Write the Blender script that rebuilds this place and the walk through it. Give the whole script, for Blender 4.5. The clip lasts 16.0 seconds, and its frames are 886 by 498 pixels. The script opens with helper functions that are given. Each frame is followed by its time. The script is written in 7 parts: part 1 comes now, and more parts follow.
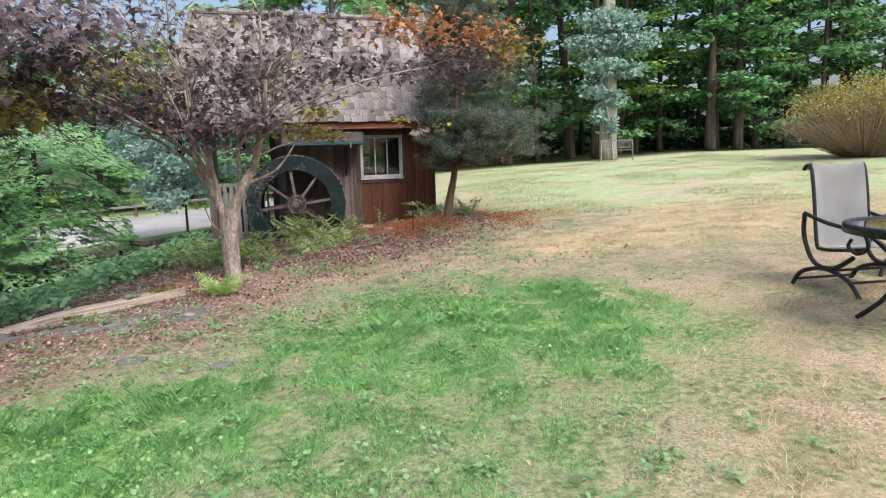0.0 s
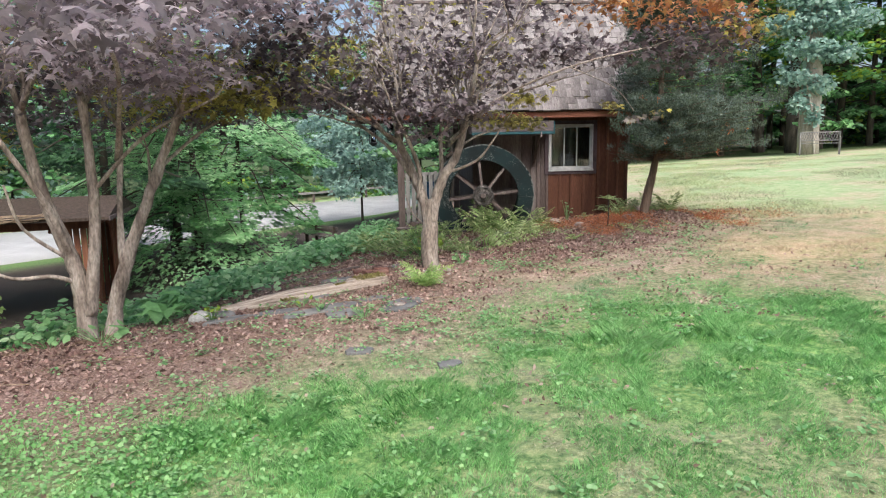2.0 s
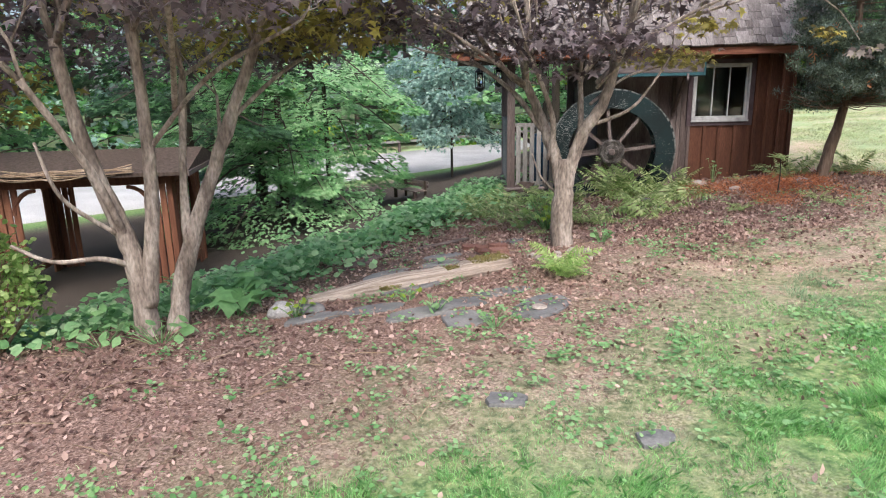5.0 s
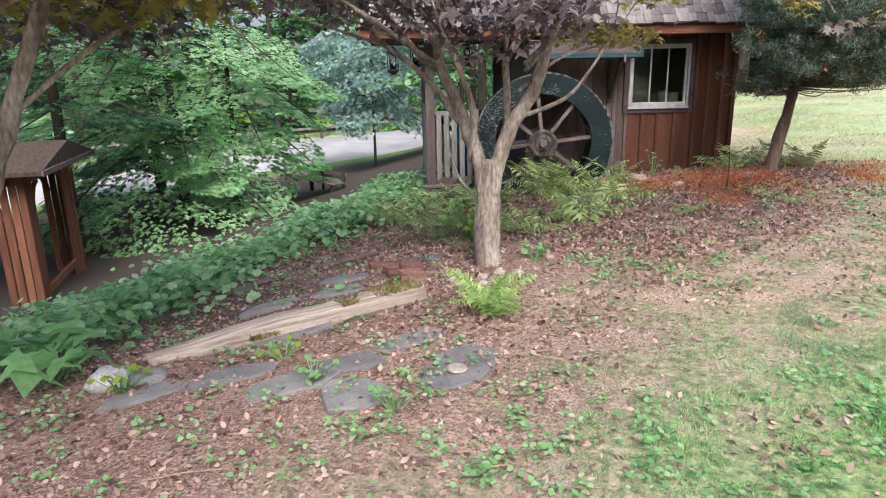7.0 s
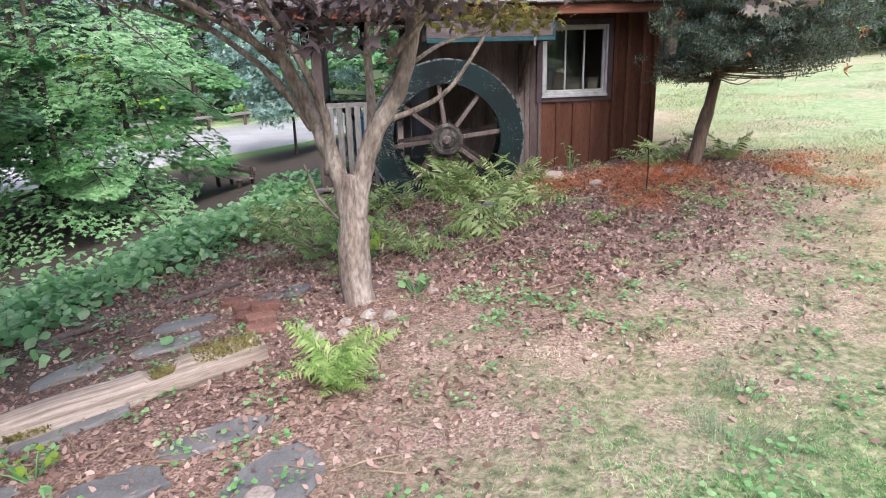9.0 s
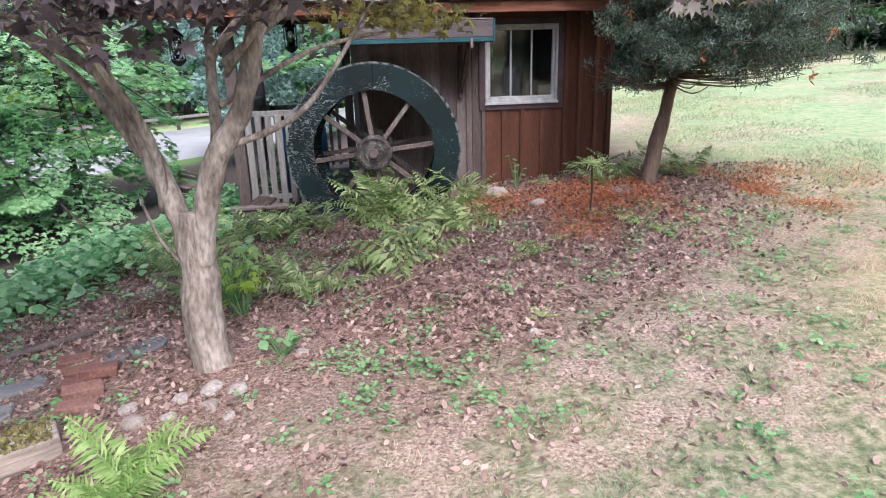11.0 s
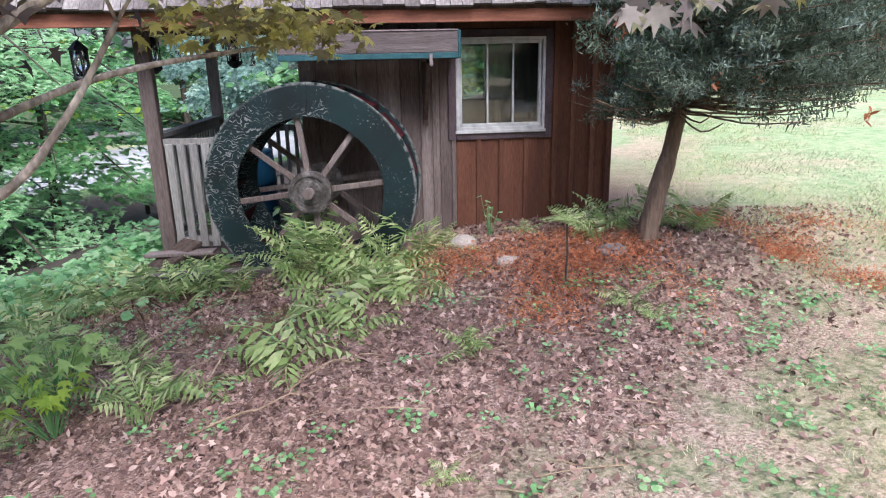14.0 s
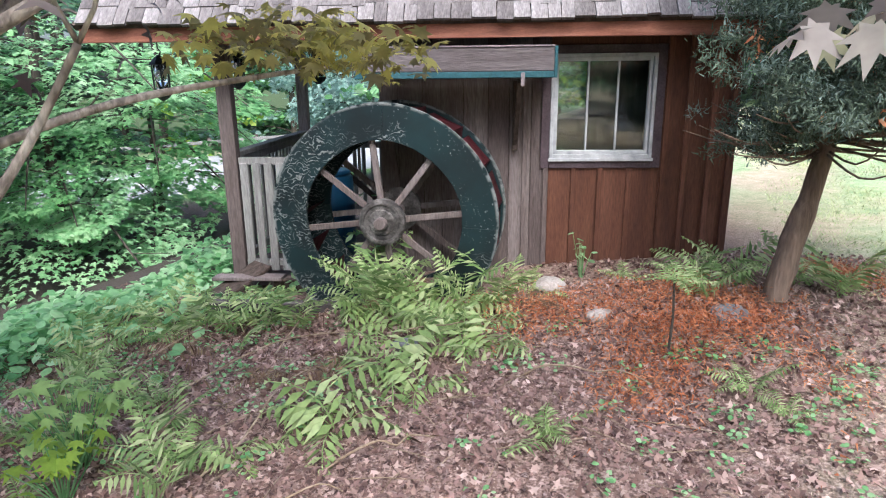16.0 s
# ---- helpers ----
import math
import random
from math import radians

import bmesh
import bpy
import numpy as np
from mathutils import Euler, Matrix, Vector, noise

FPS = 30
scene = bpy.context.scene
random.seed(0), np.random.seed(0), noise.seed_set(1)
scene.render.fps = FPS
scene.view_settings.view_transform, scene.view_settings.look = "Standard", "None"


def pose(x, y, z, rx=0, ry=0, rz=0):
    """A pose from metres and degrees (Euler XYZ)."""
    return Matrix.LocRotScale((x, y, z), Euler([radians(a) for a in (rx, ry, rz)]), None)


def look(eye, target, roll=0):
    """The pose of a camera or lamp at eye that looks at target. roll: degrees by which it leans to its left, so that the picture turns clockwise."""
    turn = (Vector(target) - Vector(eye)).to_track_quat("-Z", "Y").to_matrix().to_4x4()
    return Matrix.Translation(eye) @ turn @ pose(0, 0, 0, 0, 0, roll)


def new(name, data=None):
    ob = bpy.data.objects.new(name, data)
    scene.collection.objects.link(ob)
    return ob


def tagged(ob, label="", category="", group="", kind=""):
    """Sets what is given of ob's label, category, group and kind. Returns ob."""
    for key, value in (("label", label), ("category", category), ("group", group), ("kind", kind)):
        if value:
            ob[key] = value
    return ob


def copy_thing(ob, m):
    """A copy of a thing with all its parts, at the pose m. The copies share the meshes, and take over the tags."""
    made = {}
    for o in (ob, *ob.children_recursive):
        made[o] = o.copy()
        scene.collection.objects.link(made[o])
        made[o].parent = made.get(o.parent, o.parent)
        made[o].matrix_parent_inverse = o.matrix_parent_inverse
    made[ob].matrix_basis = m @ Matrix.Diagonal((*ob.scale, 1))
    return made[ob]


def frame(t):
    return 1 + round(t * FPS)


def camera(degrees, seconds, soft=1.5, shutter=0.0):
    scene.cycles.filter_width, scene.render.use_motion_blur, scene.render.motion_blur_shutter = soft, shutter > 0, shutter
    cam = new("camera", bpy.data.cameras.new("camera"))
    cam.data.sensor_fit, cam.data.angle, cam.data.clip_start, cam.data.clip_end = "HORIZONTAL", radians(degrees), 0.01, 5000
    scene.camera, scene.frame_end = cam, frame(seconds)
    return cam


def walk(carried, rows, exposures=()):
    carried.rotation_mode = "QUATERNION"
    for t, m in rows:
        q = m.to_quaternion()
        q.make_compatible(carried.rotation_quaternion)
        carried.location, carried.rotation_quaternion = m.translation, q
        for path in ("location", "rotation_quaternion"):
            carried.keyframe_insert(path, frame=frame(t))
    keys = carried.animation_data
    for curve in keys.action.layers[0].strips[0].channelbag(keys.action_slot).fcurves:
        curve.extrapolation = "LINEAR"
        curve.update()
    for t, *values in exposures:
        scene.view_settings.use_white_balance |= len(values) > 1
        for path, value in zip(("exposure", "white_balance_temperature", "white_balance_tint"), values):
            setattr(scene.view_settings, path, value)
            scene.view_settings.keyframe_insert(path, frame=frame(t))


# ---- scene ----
cam = camera(70.5, 16.0, 1.1)
METRES, EYE, TILT, LEAN, TURN = 8.5, 1.5, 0.0, 0.0, 0.0
ROWS = [
    (0.0, 0.0, 0.0, 0.0, -0.24, -8.47, 1.6),
    (0.5, -0.0222, 0.0171, -0.0004, 2.59, -8.38, 1.74),
    (1.0, -0.0422, 0.0251, -0.0012, 8.79, -8.32, 1.35),
    (1.5, -0.0607, 0.0316, -0.0009, 11.16, -8.45, 1.23),
    (2.0, -0.0828, 0.0463, -0.0028, 13.68, -8.83, 1.07),
    (2.5, -0.1003, 0.0675, -0.0025, 20.04, -8.91, 0.99),
    (3.0, -0.1184, 0.0912, -0.0022, 22.58, -9.99, 0.66),
    (5.5, -0.2032, 0.257, -0.0022, 19.99, -13.86, 1.15),
    (6.0, -0.2062, 0.2978, -0.0004, 18.84, -14.2, 1.1),
    (6.5, -0.2112, 0.3337, 0.0008, 17.67, -14.47, 0.97),
    (7.0, -0.2169, 0.3719, -0.0003, 14.74, -14.95, 1.13),
    (7.5, -0.2121, 0.4121, -0.0008, 13.27, -15.47, 1.33),
    (8.0, -0.2046, 0.4438, 0.001, 12.57, -16.71, 1.22),
    (8.5, -0.1964, 0.4771, 0.008, 11.86, -16.86, 1.43),
    (9.0, -0.1779, 0.5076, 0.0097, 9.41, -16.85, 1.69),
    (11.5, -0.1038, 0.6494, 0.016, 8.49, -17.09, 1.6),
    (12.0, -0.091, 0.6796, 0.0169, 8.69, -16.91, 1.59),
    (12.5, -0.0748, 0.7115, 0.0147, 9.07, -16.81, 1.81),
    (13.0, -0.0579, 0.7418, 0.0175, 9.82, -16.72, 1.59),
    (13.5, -0.0544, 0.7665, 0.0173, 10.73, -16.6, 1.32),
    (14.0, -0.0579, 0.7937, 0.0231, 11.59, -16.26, 1.21),
    (14.5, -0.0574, 0.8168, 0.0255, 12.62, -16.0, 1.33),
    (15.0, -0.0496, 0.8394, 0.0273, 15.51, -15.63, 1.19),
    (15.5, -0.0517, 0.8554, 0.028, 19.63, -15.63, 0.71),
    (16.0, -0.0632, 0.8704, 0.0304, 20.76, -15.17, 0.56),
]
walk(cam, [(t, pose(0, 0, EYE, TILT, LEAN, TURN) @ pose(METRES * x, METRES * y, METRES * z, 90 + pitch, roll, yaw)) for t, x, y, z, yaw, pitch, roll in ROWS],
     exposures=[(0.0, 0.72, 6300, 9), (3.0, 0.8, 6200, 6), (6.0, 0.95, 6200, 11), (12.5, 1.05, 5650, 13), (14.0, 1.15, 5650, 12), (16.0, 1.37, 5650, 7)])


# ---- world, sun, exposure ----
world = bpy.data.worlds.new("world")
scene.world = world
world.use_nodes = True
wn = world.node_tree
sky = wn.nodes.new("ShaderNodeTexSky")
sky.sky_type, sky.sun_disc = "NISHITA", False
sky.sun_elevation, sky.sun_rotation = radians(55), radians(150)
sky.air_density, sky.dust_density, sky.ozone_density = 1.0, 6.0, 1.0
wn.links.new(sky.outputs[0], wn.nodes["Background"].inputs[0])
wn.nodes["Background"].inputs[1].default_value = 0.15
sun_data = bpy.data.lights.new("sun", "SUN")
sun_data.energy, sun_data.angle, sun_data.color = 1.0, radians(25), (1.0, 0.96, 0.9)
sun = new("sun", sun_data)
sun.matrix_world = look((12, -18, 30), (-2, 9, 0))

rng = np.random.default_rng(7)


# ---- materials ----
def mat(name, cols, scale=8.0, rough=0.8, bump=0.3, detail=5.0, stretch=(1, 1, 1), island=False, piece=False,
        metal=0.0, trans=0.0, fine=60.0, vary=0.25, spec=0.3, coat=0.0):
    """A procedural surface: colours mixed by coarse and fine noise, value varied by piece or by island."""
    m = bpy.data.materials.new(name)
    m.use_nodes = True
    nt = m.node_tree
    N, L = nt.nodes, nt.links
    bsdf = N["Principled BSDF"]
    tc = N.new("ShaderNodeTexCoord")
    mp = N.new("ShaderNodeMapping")
    mp.inputs["Scale"].default_value = stretch
    L.new(tc.outputs["Object"], mp.inputs[0])
    n1 = N.new("ShaderNodeTexNoise")
    n1.inputs["Scale"].default_value, n1.inputs["Detail"].default_value = scale, detail
    L.new(mp.outputs[0], n1.inputs["Vector"])
    n2 = N.new("ShaderNodeTexNoise")
    n2.inputs["Scale"].default_value, n2.inputs["Detail"].default_value = fine, 3.0
    L.new(mp.outputs[0], n2.inputs["Vector"])
    ramp = N.new("ShaderNodeValToRGB")
    el = ramp.color_ramp.elements
    while len(el) < len(cols):
        el.new(0.5)
    for i, c in enumerate(cols):
        el[i].position = 0.28 + 0.44 * i / max(1, len(cols) - 1)
        el[i].color = (*c, 1)
    src = n1.outputs["Fac"]
    rand = None
    if island or piece:
        if island:
            rand = N.new("ShaderNodeNewGeometry").outputs["Random Per Island"]
        else:
            rand = N.new("ShaderNodeObjectInfo").outputs["Random"]
        mx = N.new("ShaderNodeMix")
        mx.inputs["Factor"].default_value = 0.6 if island else 0.4
        L.new(n1.outputs["Fac"], mx.inputs["A"])
        mr0 = N.new("ShaderNodeMapRange")
        mr0.inputs["To Min"].default_value, mr0.inputs["To Max"].default_value = 0.15, 0.85
        L.new(rand, mr0.inputs["Value"])
        L.new(mr0.outputs[0], mx.inputs["B"])
        src = mx.outputs["Result"]
    L.new(src, ramp.inputs[0])
    mr = N.new("ShaderNodeMapRange")
    mr.inputs["From Min"].default_value, mr.inputs["From Max"].default_value = 0.3, 0.7
    mr.inputs["To Min"].default_value, mr.inputs["To Max"].default_value = 1 - vary, 1 + vary
    L.new(n2.outputs["Fac"], mr.inputs["Value"])
    mul = N.new("ShaderNodeVectorMath")
    mul.operation = "SCALE"
    L.new(ramp.outputs[0], mul.inputs[0])
    L.new(mr.outputs[0], mul.inputs["Scale"])
    L.new(mul.outputs[0], bsdf.inputs["Base Color"])
    bsdf.inputs["Roughness"].default_value, bsdf.inputs["Metallic"].default_value = rough, metal
    bsdf.inputs["Specular IOR Level"].default_value = spec
    bsdf.inputs["Coat Weight"].default_value = coat
    if bump:
        b = N.new("ShaderNodeBump")
        b.inputs["Strength"].default_value, b.inputs["Distance"].default_value = bump, 0.02
        add = N.new("ShaderNodeMath")
        add.operation = "ADD"
        L.new(n1.outputs["Fac"], add.inputs[0])
        L.new(n2.outputs["Fac"], add.inputs[1])
        L.new(add.outputs[0], b.inputs["Height"])
        L.new(b.outputs[0], bsdf.inputs["Normal"])
    if trans:
        tr = N.new("ShaderNodeBsdfTranslucent")
        L.new(mul.outputs[0], tr.inputs["Color"])
        ms = N.new("ShaderNodeMixShader")
        ms.inputs[0].default_value = trans
        L.new(bsdf.outputs[0], ms.inputs[1])
        L.new(tr.outputs[0], ms.inputs[2])
        L.new(ms.outputs[0], N["Material Output"].inputs["Surface"])
    return m


def leaf_mat(name, cols, trans=0.35, rough=0.5):
    return mat(name, cols, scale=1.3, rough=rough, bump=0.0, island=True, trans=trans, fine=25, vary=0.15, spec=0.35)


MAPLE_PURPLE = leaf_mat("maple_purple", [(0.075, 0.056, 0.062), (0.15, 0.118, 0.128), (0.28, 0.232, 0.25)], 0.35)
MAPLE_FADED = leaf_mat("maple_faded", [(0.24, 0.20, 0.20), (0.36, 0.32, 0.30), (0.46, 0.45, 0.27)], 0.5)
MAPLE_LILAC = leaf_mat("maple_lilac", [(0.20, 0.16, 0.18), (0.34, 0.28, 0.31), (0.50, 0.43, 0.46)], 0.4)
MAPLE_OLIVE = leaf_mat("maple_olive", [(0.17, 0.14, 0.06), (0.33, 0.295, 0.09), (0.57, 0.51, 0.13)], 0.5)
MAPLE_ORANGE = leaf_mat("maple_orange", [(0.30, 0.14, 0.07), (0.50, 0.22, 0.10), (0.55, 0.33, 0.12)], 0.4)
LEAF_GREEN = leaf_mat("leaf_green", [(0.11, 0.26, 0.10), (0.19, 0.41, 0.165), (0.32, 0.55, 0.25)], 0.5, 0.65)
LEAF_PALE = leaf_mat("leaf_pale", [(0.20, 0.41, 0.185), (0.33, 0.565, 0.285), (0.49, 0.68, 0.41)], 0.5, 0.7)
LEAF_BLUE = leaf_mat("leaf_blue", [(0.22, 0.36, 0.32), (0.34, 0.49, 0.43), (0.47, 0.61, 0.55)], 0.45)
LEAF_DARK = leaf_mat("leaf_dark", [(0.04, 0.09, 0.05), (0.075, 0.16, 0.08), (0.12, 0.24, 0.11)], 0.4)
LEAF_LIME = leaf_mat("leaf_lime", [(0.16, 0.28, 0.04), (0.30, 0.44, 0.06), (0.44, 0.54, 0.10)], 0.5)
LEAF_SHRUB = leaf_mat("leaf_shrub", [(0.22, 0.20, 0.07), (0.36, 0.32, 0.09), (0.50, 0.42, 0.11)], 0.35)
CEDAR = leaf_mat("cedar_green", [(0.045, 0.062, 0.042), (0.095, 0.128, 0.085), (0.18, 0.23, 0.165)], 0.3, 0.85)
CEDAR_TIP = leaf_mat("cedar_tips", [(0.11, 0.155, 0.125), (0.18, 0.24, 0.20), (0.28, 0.35, 0.30)], 0.3, 0.85)
CEDAR_DEAD = leaf_mat("cedar_dead", [(0.34, 0.115, 0.055), (0.52, 0.19, 0.085), (0.64, 0.33, 0.18)], 0.35, 0.8)
FERN_GREEN = leaf_mat("fern_green", [(0.17, 0.27, 0.09), (0.33, 0.45, 0.17), (0.56, 0.61, 0.33)], 0.45)
FERN_SPRING = leaf_mat("fern_spring", [(0.22, 0.38, 0.10), (0.36, 0.53, 0.17), (0.54, 0.66, 0.30)], 0.45)
FERN_LIME = leaf_mat("fern_lime", [(0.21, 0.31, 0.10), (0.35, 0.46, 0.17), (0.56, 0.62, 0.33)], 0.45)
FERN_DRY = leaf_mat("fern_dry", [(0.13, 0.075, 0.05), (0.23, 0.14, 0.085), (0.36, 0.27, 0.15)], 0.3)
GRASS_LUSH = leaf_mat("grass_lush", [(0.24, 0.52, 0.19), (0.39, 0.69, 0.29), (0.60, 0.84, 0.45)], 0.6, 0.7)
GRASS_DEEP = leaf_mat("grass_deep", [(0.17, 0.40, 0.13), (0.27, 0.54, 0.19), (0.42, 0.66, 0.28)], 0.55, 0.7)
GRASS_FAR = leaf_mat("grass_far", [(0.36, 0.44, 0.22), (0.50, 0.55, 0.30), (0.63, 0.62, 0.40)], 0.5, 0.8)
GRASS_TUFT = leaf_mat("grass_tuft", [(0.20, 0.31, 0.17), (0.30, 0.43, 0.25), (0.42, 0.53, 0.35)], 0.5, 0.75)
GRASS_DRY = leaf_mat("grass_dry", [(0.50, 0.40, 0.27), (0.68, 0.56, 0.40), (0.82, 0.71, 0.55)], 0.5, 0.8)
GRASS_MID = leaf_mat("grass_mid", [(0.30, 0.36, 0.22), (0.44, 0.47, 0.31), (0.62, 0.58, 0.43)], 0.5, 0.75)
WEED = leaf_mat("weed_green", [(0.14, 0.32, 0.12), (0.24, 0.45, 0.19), (0.38, 0.56, 0.30)], 0.4)
CLOVER = leaf_mat("clover_green", [(0.18, 0.40, 0.13), (0.28, 0.53, 0.20), (0.42, 0.65, 0.31)], 0.45)
LITTER = leaf_mat("leaf_litter", [(0.18, 0.11, 0.092), (0.38, 0.255, 0.215), (0.60, 0.445, 0.395)], 0.25, 0.8)
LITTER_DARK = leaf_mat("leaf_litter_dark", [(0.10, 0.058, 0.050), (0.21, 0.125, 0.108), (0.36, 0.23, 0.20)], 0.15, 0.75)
BARK = mat("bark_maple", [(0.15, 0.118, 0.10), (0.32, 0.265, 0.23), (0.52, 0.455, 0.41)], 6, 0.9, 0.6, stretch=(1.4, 1.4, 0.5), fine=35, vary=0.4)
BARK_DARK = mat("bark_dark", [(0.035, 0.03, 0.027), (0.075, 0.062, 0.05), (0.12, 0.10, 0.08)], 7, 0.95, 0.8, stretch=(1, 1, 0.2))
BARK_PALE = mat("bark_pale", [(0.28, 0.24, 0.20), (0.42, 0.37, 0.32), (0.52, 0.48, 0.42)], 7, 0.9, 0.6, stretch=(1, 1, 0.2))
BARK_CEDAR = mat("bark_cedar", [(0.075, 0.052, 0.04), (0.165, 0.115, 0.085), (0.27, 0.195, 0.15)], 9, 0.95, 0.8, stretch=(1, 1, 0.15))
RED_BOARD = mat("red_stained_board", [(0.066, 0.027, 0.018), (0.11, 0.044, 0.026), (0.155, 0.066, 0.042)], 3.0, 0.75, 0.3, stretch=(3, 3, 0.4), piece=True, fine=30)
GREY_BOARD = mat("weathered_board", [(0.09, 0.068, 0.064), (0.15, 0.117, 0.11), (0.22, 0.182, 0.175)], 3, 0.9, 0.5, stretch=(3, 3, 0.4), piece=True, fine=30)
GREY_LONG = mat("weathered_plank", [(0.065, 0.05, 0.052), (0.11, 0.09, 0.092), (0.17, 0.145, 0.145)], 4, 0.9, 0.5, stretch=(0.5, 6, 6), piece=True, fine=30)
HUB_WOOD = mat("dark_hub_wood", [(0.035, 0.030, 0.028), (0.075, 0.066, 0.062), (0.17, 0.155, 0.148)], 9, 0.85, 0.6, fine=40, vary=0.4)
PALE_BOARD = mat("pale_weathered_slat", [(0.15, 0.14, 0.135), (0.235, 0.225, 0.218), (0.33, 0.315, 0.308)], 4, 0.9, 0.4, stretch=(6, 6, 0.5), piece=True, fine=30)
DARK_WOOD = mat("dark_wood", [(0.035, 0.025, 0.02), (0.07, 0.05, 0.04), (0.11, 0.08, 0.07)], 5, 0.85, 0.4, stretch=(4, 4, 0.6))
GREY_TRIM = mat("mauve_grey_trim", [(0.13, 0.105, 0.11), (0.19, 0.155, 0.16), (0.27, 0.22, 0.22)], 5, 0.7, 0.2)
PURPLE_TRIM = mat("dark_mauve_trim", [(0.050, 0.034, 0.040), (0.075, 0.052, 0.060), (0.105, 0.076, 0.086)], 5, 0.7, 0.2)
FASCIA = mat("red_fascia", [(0.15, 0.055, 0.035), (0.24, 0.09, 0.055), (0.33, 0.14, 0.09)], 4, 0.7, 0.3, stretch=(0.5, 6, 6))
SHINGLE = mat("cedar_shingle", [(0.085, 0.072, 0.070), (0.18, 0.158, 0.155), (0.32, 0.29, 0.285)], 2.5, 0.85, 0.4, stretch=(4, 1.5, 1.5), piece=True, fine=22)
SHINGLE_JOINED = mat("cedar_shingle_far", [(0.085, 0.072, 0.070), (0.18, 0.158, 0.155), (0.32, 0.29, 0.285)], 2.5, 0.85, 0.4, stretch=(4, 1.5, 1.5), island=True, fine=22)
WHITE_PAINT = mat("weathered_white_paint", [(0.30, 0.30, 0.315), (0.43, 0.43, 0.445), (0.56, 0.56, 0.57)], 12, 0.5, 0.1, vary=0.06)
TEAL = mat("teal_trim_paint", [(0.012, 0.05, 0.062), (0.02, 0.075, 0.09), (0.05, 0.11, 0.125)], 8, 0.6, 0.2)
MAROON = mat("maroon_paint", [(0.06, 0.010, 0.014), (0.10, 0.016, 0.024), (0.15, 0.045, 0.05)], 8, 0.6, 0.2)
BLUE_PLASTIC = mat("blue_plastic", [(0.006, 0.035, 0.085), (0.01, 0.055, 0.12), (0.02, 0.08, 0.16)], 3, 0.4, 0.05, vary=0.08)
IRON = mat("dark_metal", [(0.02, 0.02, 0.023), (0.04, 0.04, 0.045), (0.06, 0.06, 0.065)], 20, 0.45, 0.1, metal=0.6)
SLING = mat("pale_sling_fabric", [(0.42, 0.43, 0.46), (0.49, 0.50, 0.52), (0.55, 0.56, 0.58)], 4, 0.8, 0.1, fine=300, vary=0.1)
STONE = mat("grey_slab_stone", [(0.11, 0.11, 0.115), (0.185, 0.185, 0.19), (0.28, 0.27, 0.265)], 5, 0.85, 0.35, piece=True, vary=0.15)
WHITE_STONE = mat("pale_stone", [(0.24, 0.20, 0.178), (0.38, 0.33, 0.30), (0.53, 0.49, 0.455)], 7, 0.85, 0.5, piece=True)
CHALK_STONE = mat("white_stone", [(0.34, 0.33, 0.325), (0.47, 0.46, 0.455), (0.58, 0.57, 0.565)], 7, 0.8, 0.4)
BRICK = mat("old_red_brick", [(0.13, 0.065, 0.055), (0.21, 0.105, 0.085), (0.28, 0.16, 0.13)], 9, 0.95, 0.6, piece=True)
LOG_WOOD = mat("bleached_log", [(0.22, 0.165, 0.135), (0.47, 0.39, 0.335), (0.66, 0.575, 0.51)], 6, 0.85, 0.7, stretch=(0.3, 7, 7))
MOSS = mat("moss", [(0.13, 0.12, 0.05), (0.24, 0.21, 0.08), (0.36, 0.31, 0.13)], 12, 0.95, 0.9)
KIOSK_WOOD = mat("red_cedar_slat", [(0.10, 0.040, 0.026), (0.18, 0.075, 0.045), (0.28, 0.125, 0.075)], 4, 0.8, 0.4, stretch=(5, 5, 0.5), piece=True)
TWIG = mat("dry_twig", [(0.18, 0.12, 0.08), (0.30, 0.22, 0.15), (0.42, 0.33, 0.25)], 8, 0.9, 0.3)
ROAD = mat("pale_asphalt", [(0.36, 0.36, 0.37), (0.42, 0.42, 0.43), (0.48, 0.48, 0.49)], 0.6, 0.85, 0.1)

GLASS = bpy.data.materials.new("window_glass")
GLASS.use_nodes = True
gb = GLASS.node_tree.nodes["Principled BSDF"]
gb.inputs["Base Color"].default_value = (0.9, 0.95, 0.95, 1)
gb.inputs["Roughness"].default_value = 0.03
gb.inputs["Transmission Weight"].default_value = 1.0
gb.inputs["IOR"].default_value = 1.85


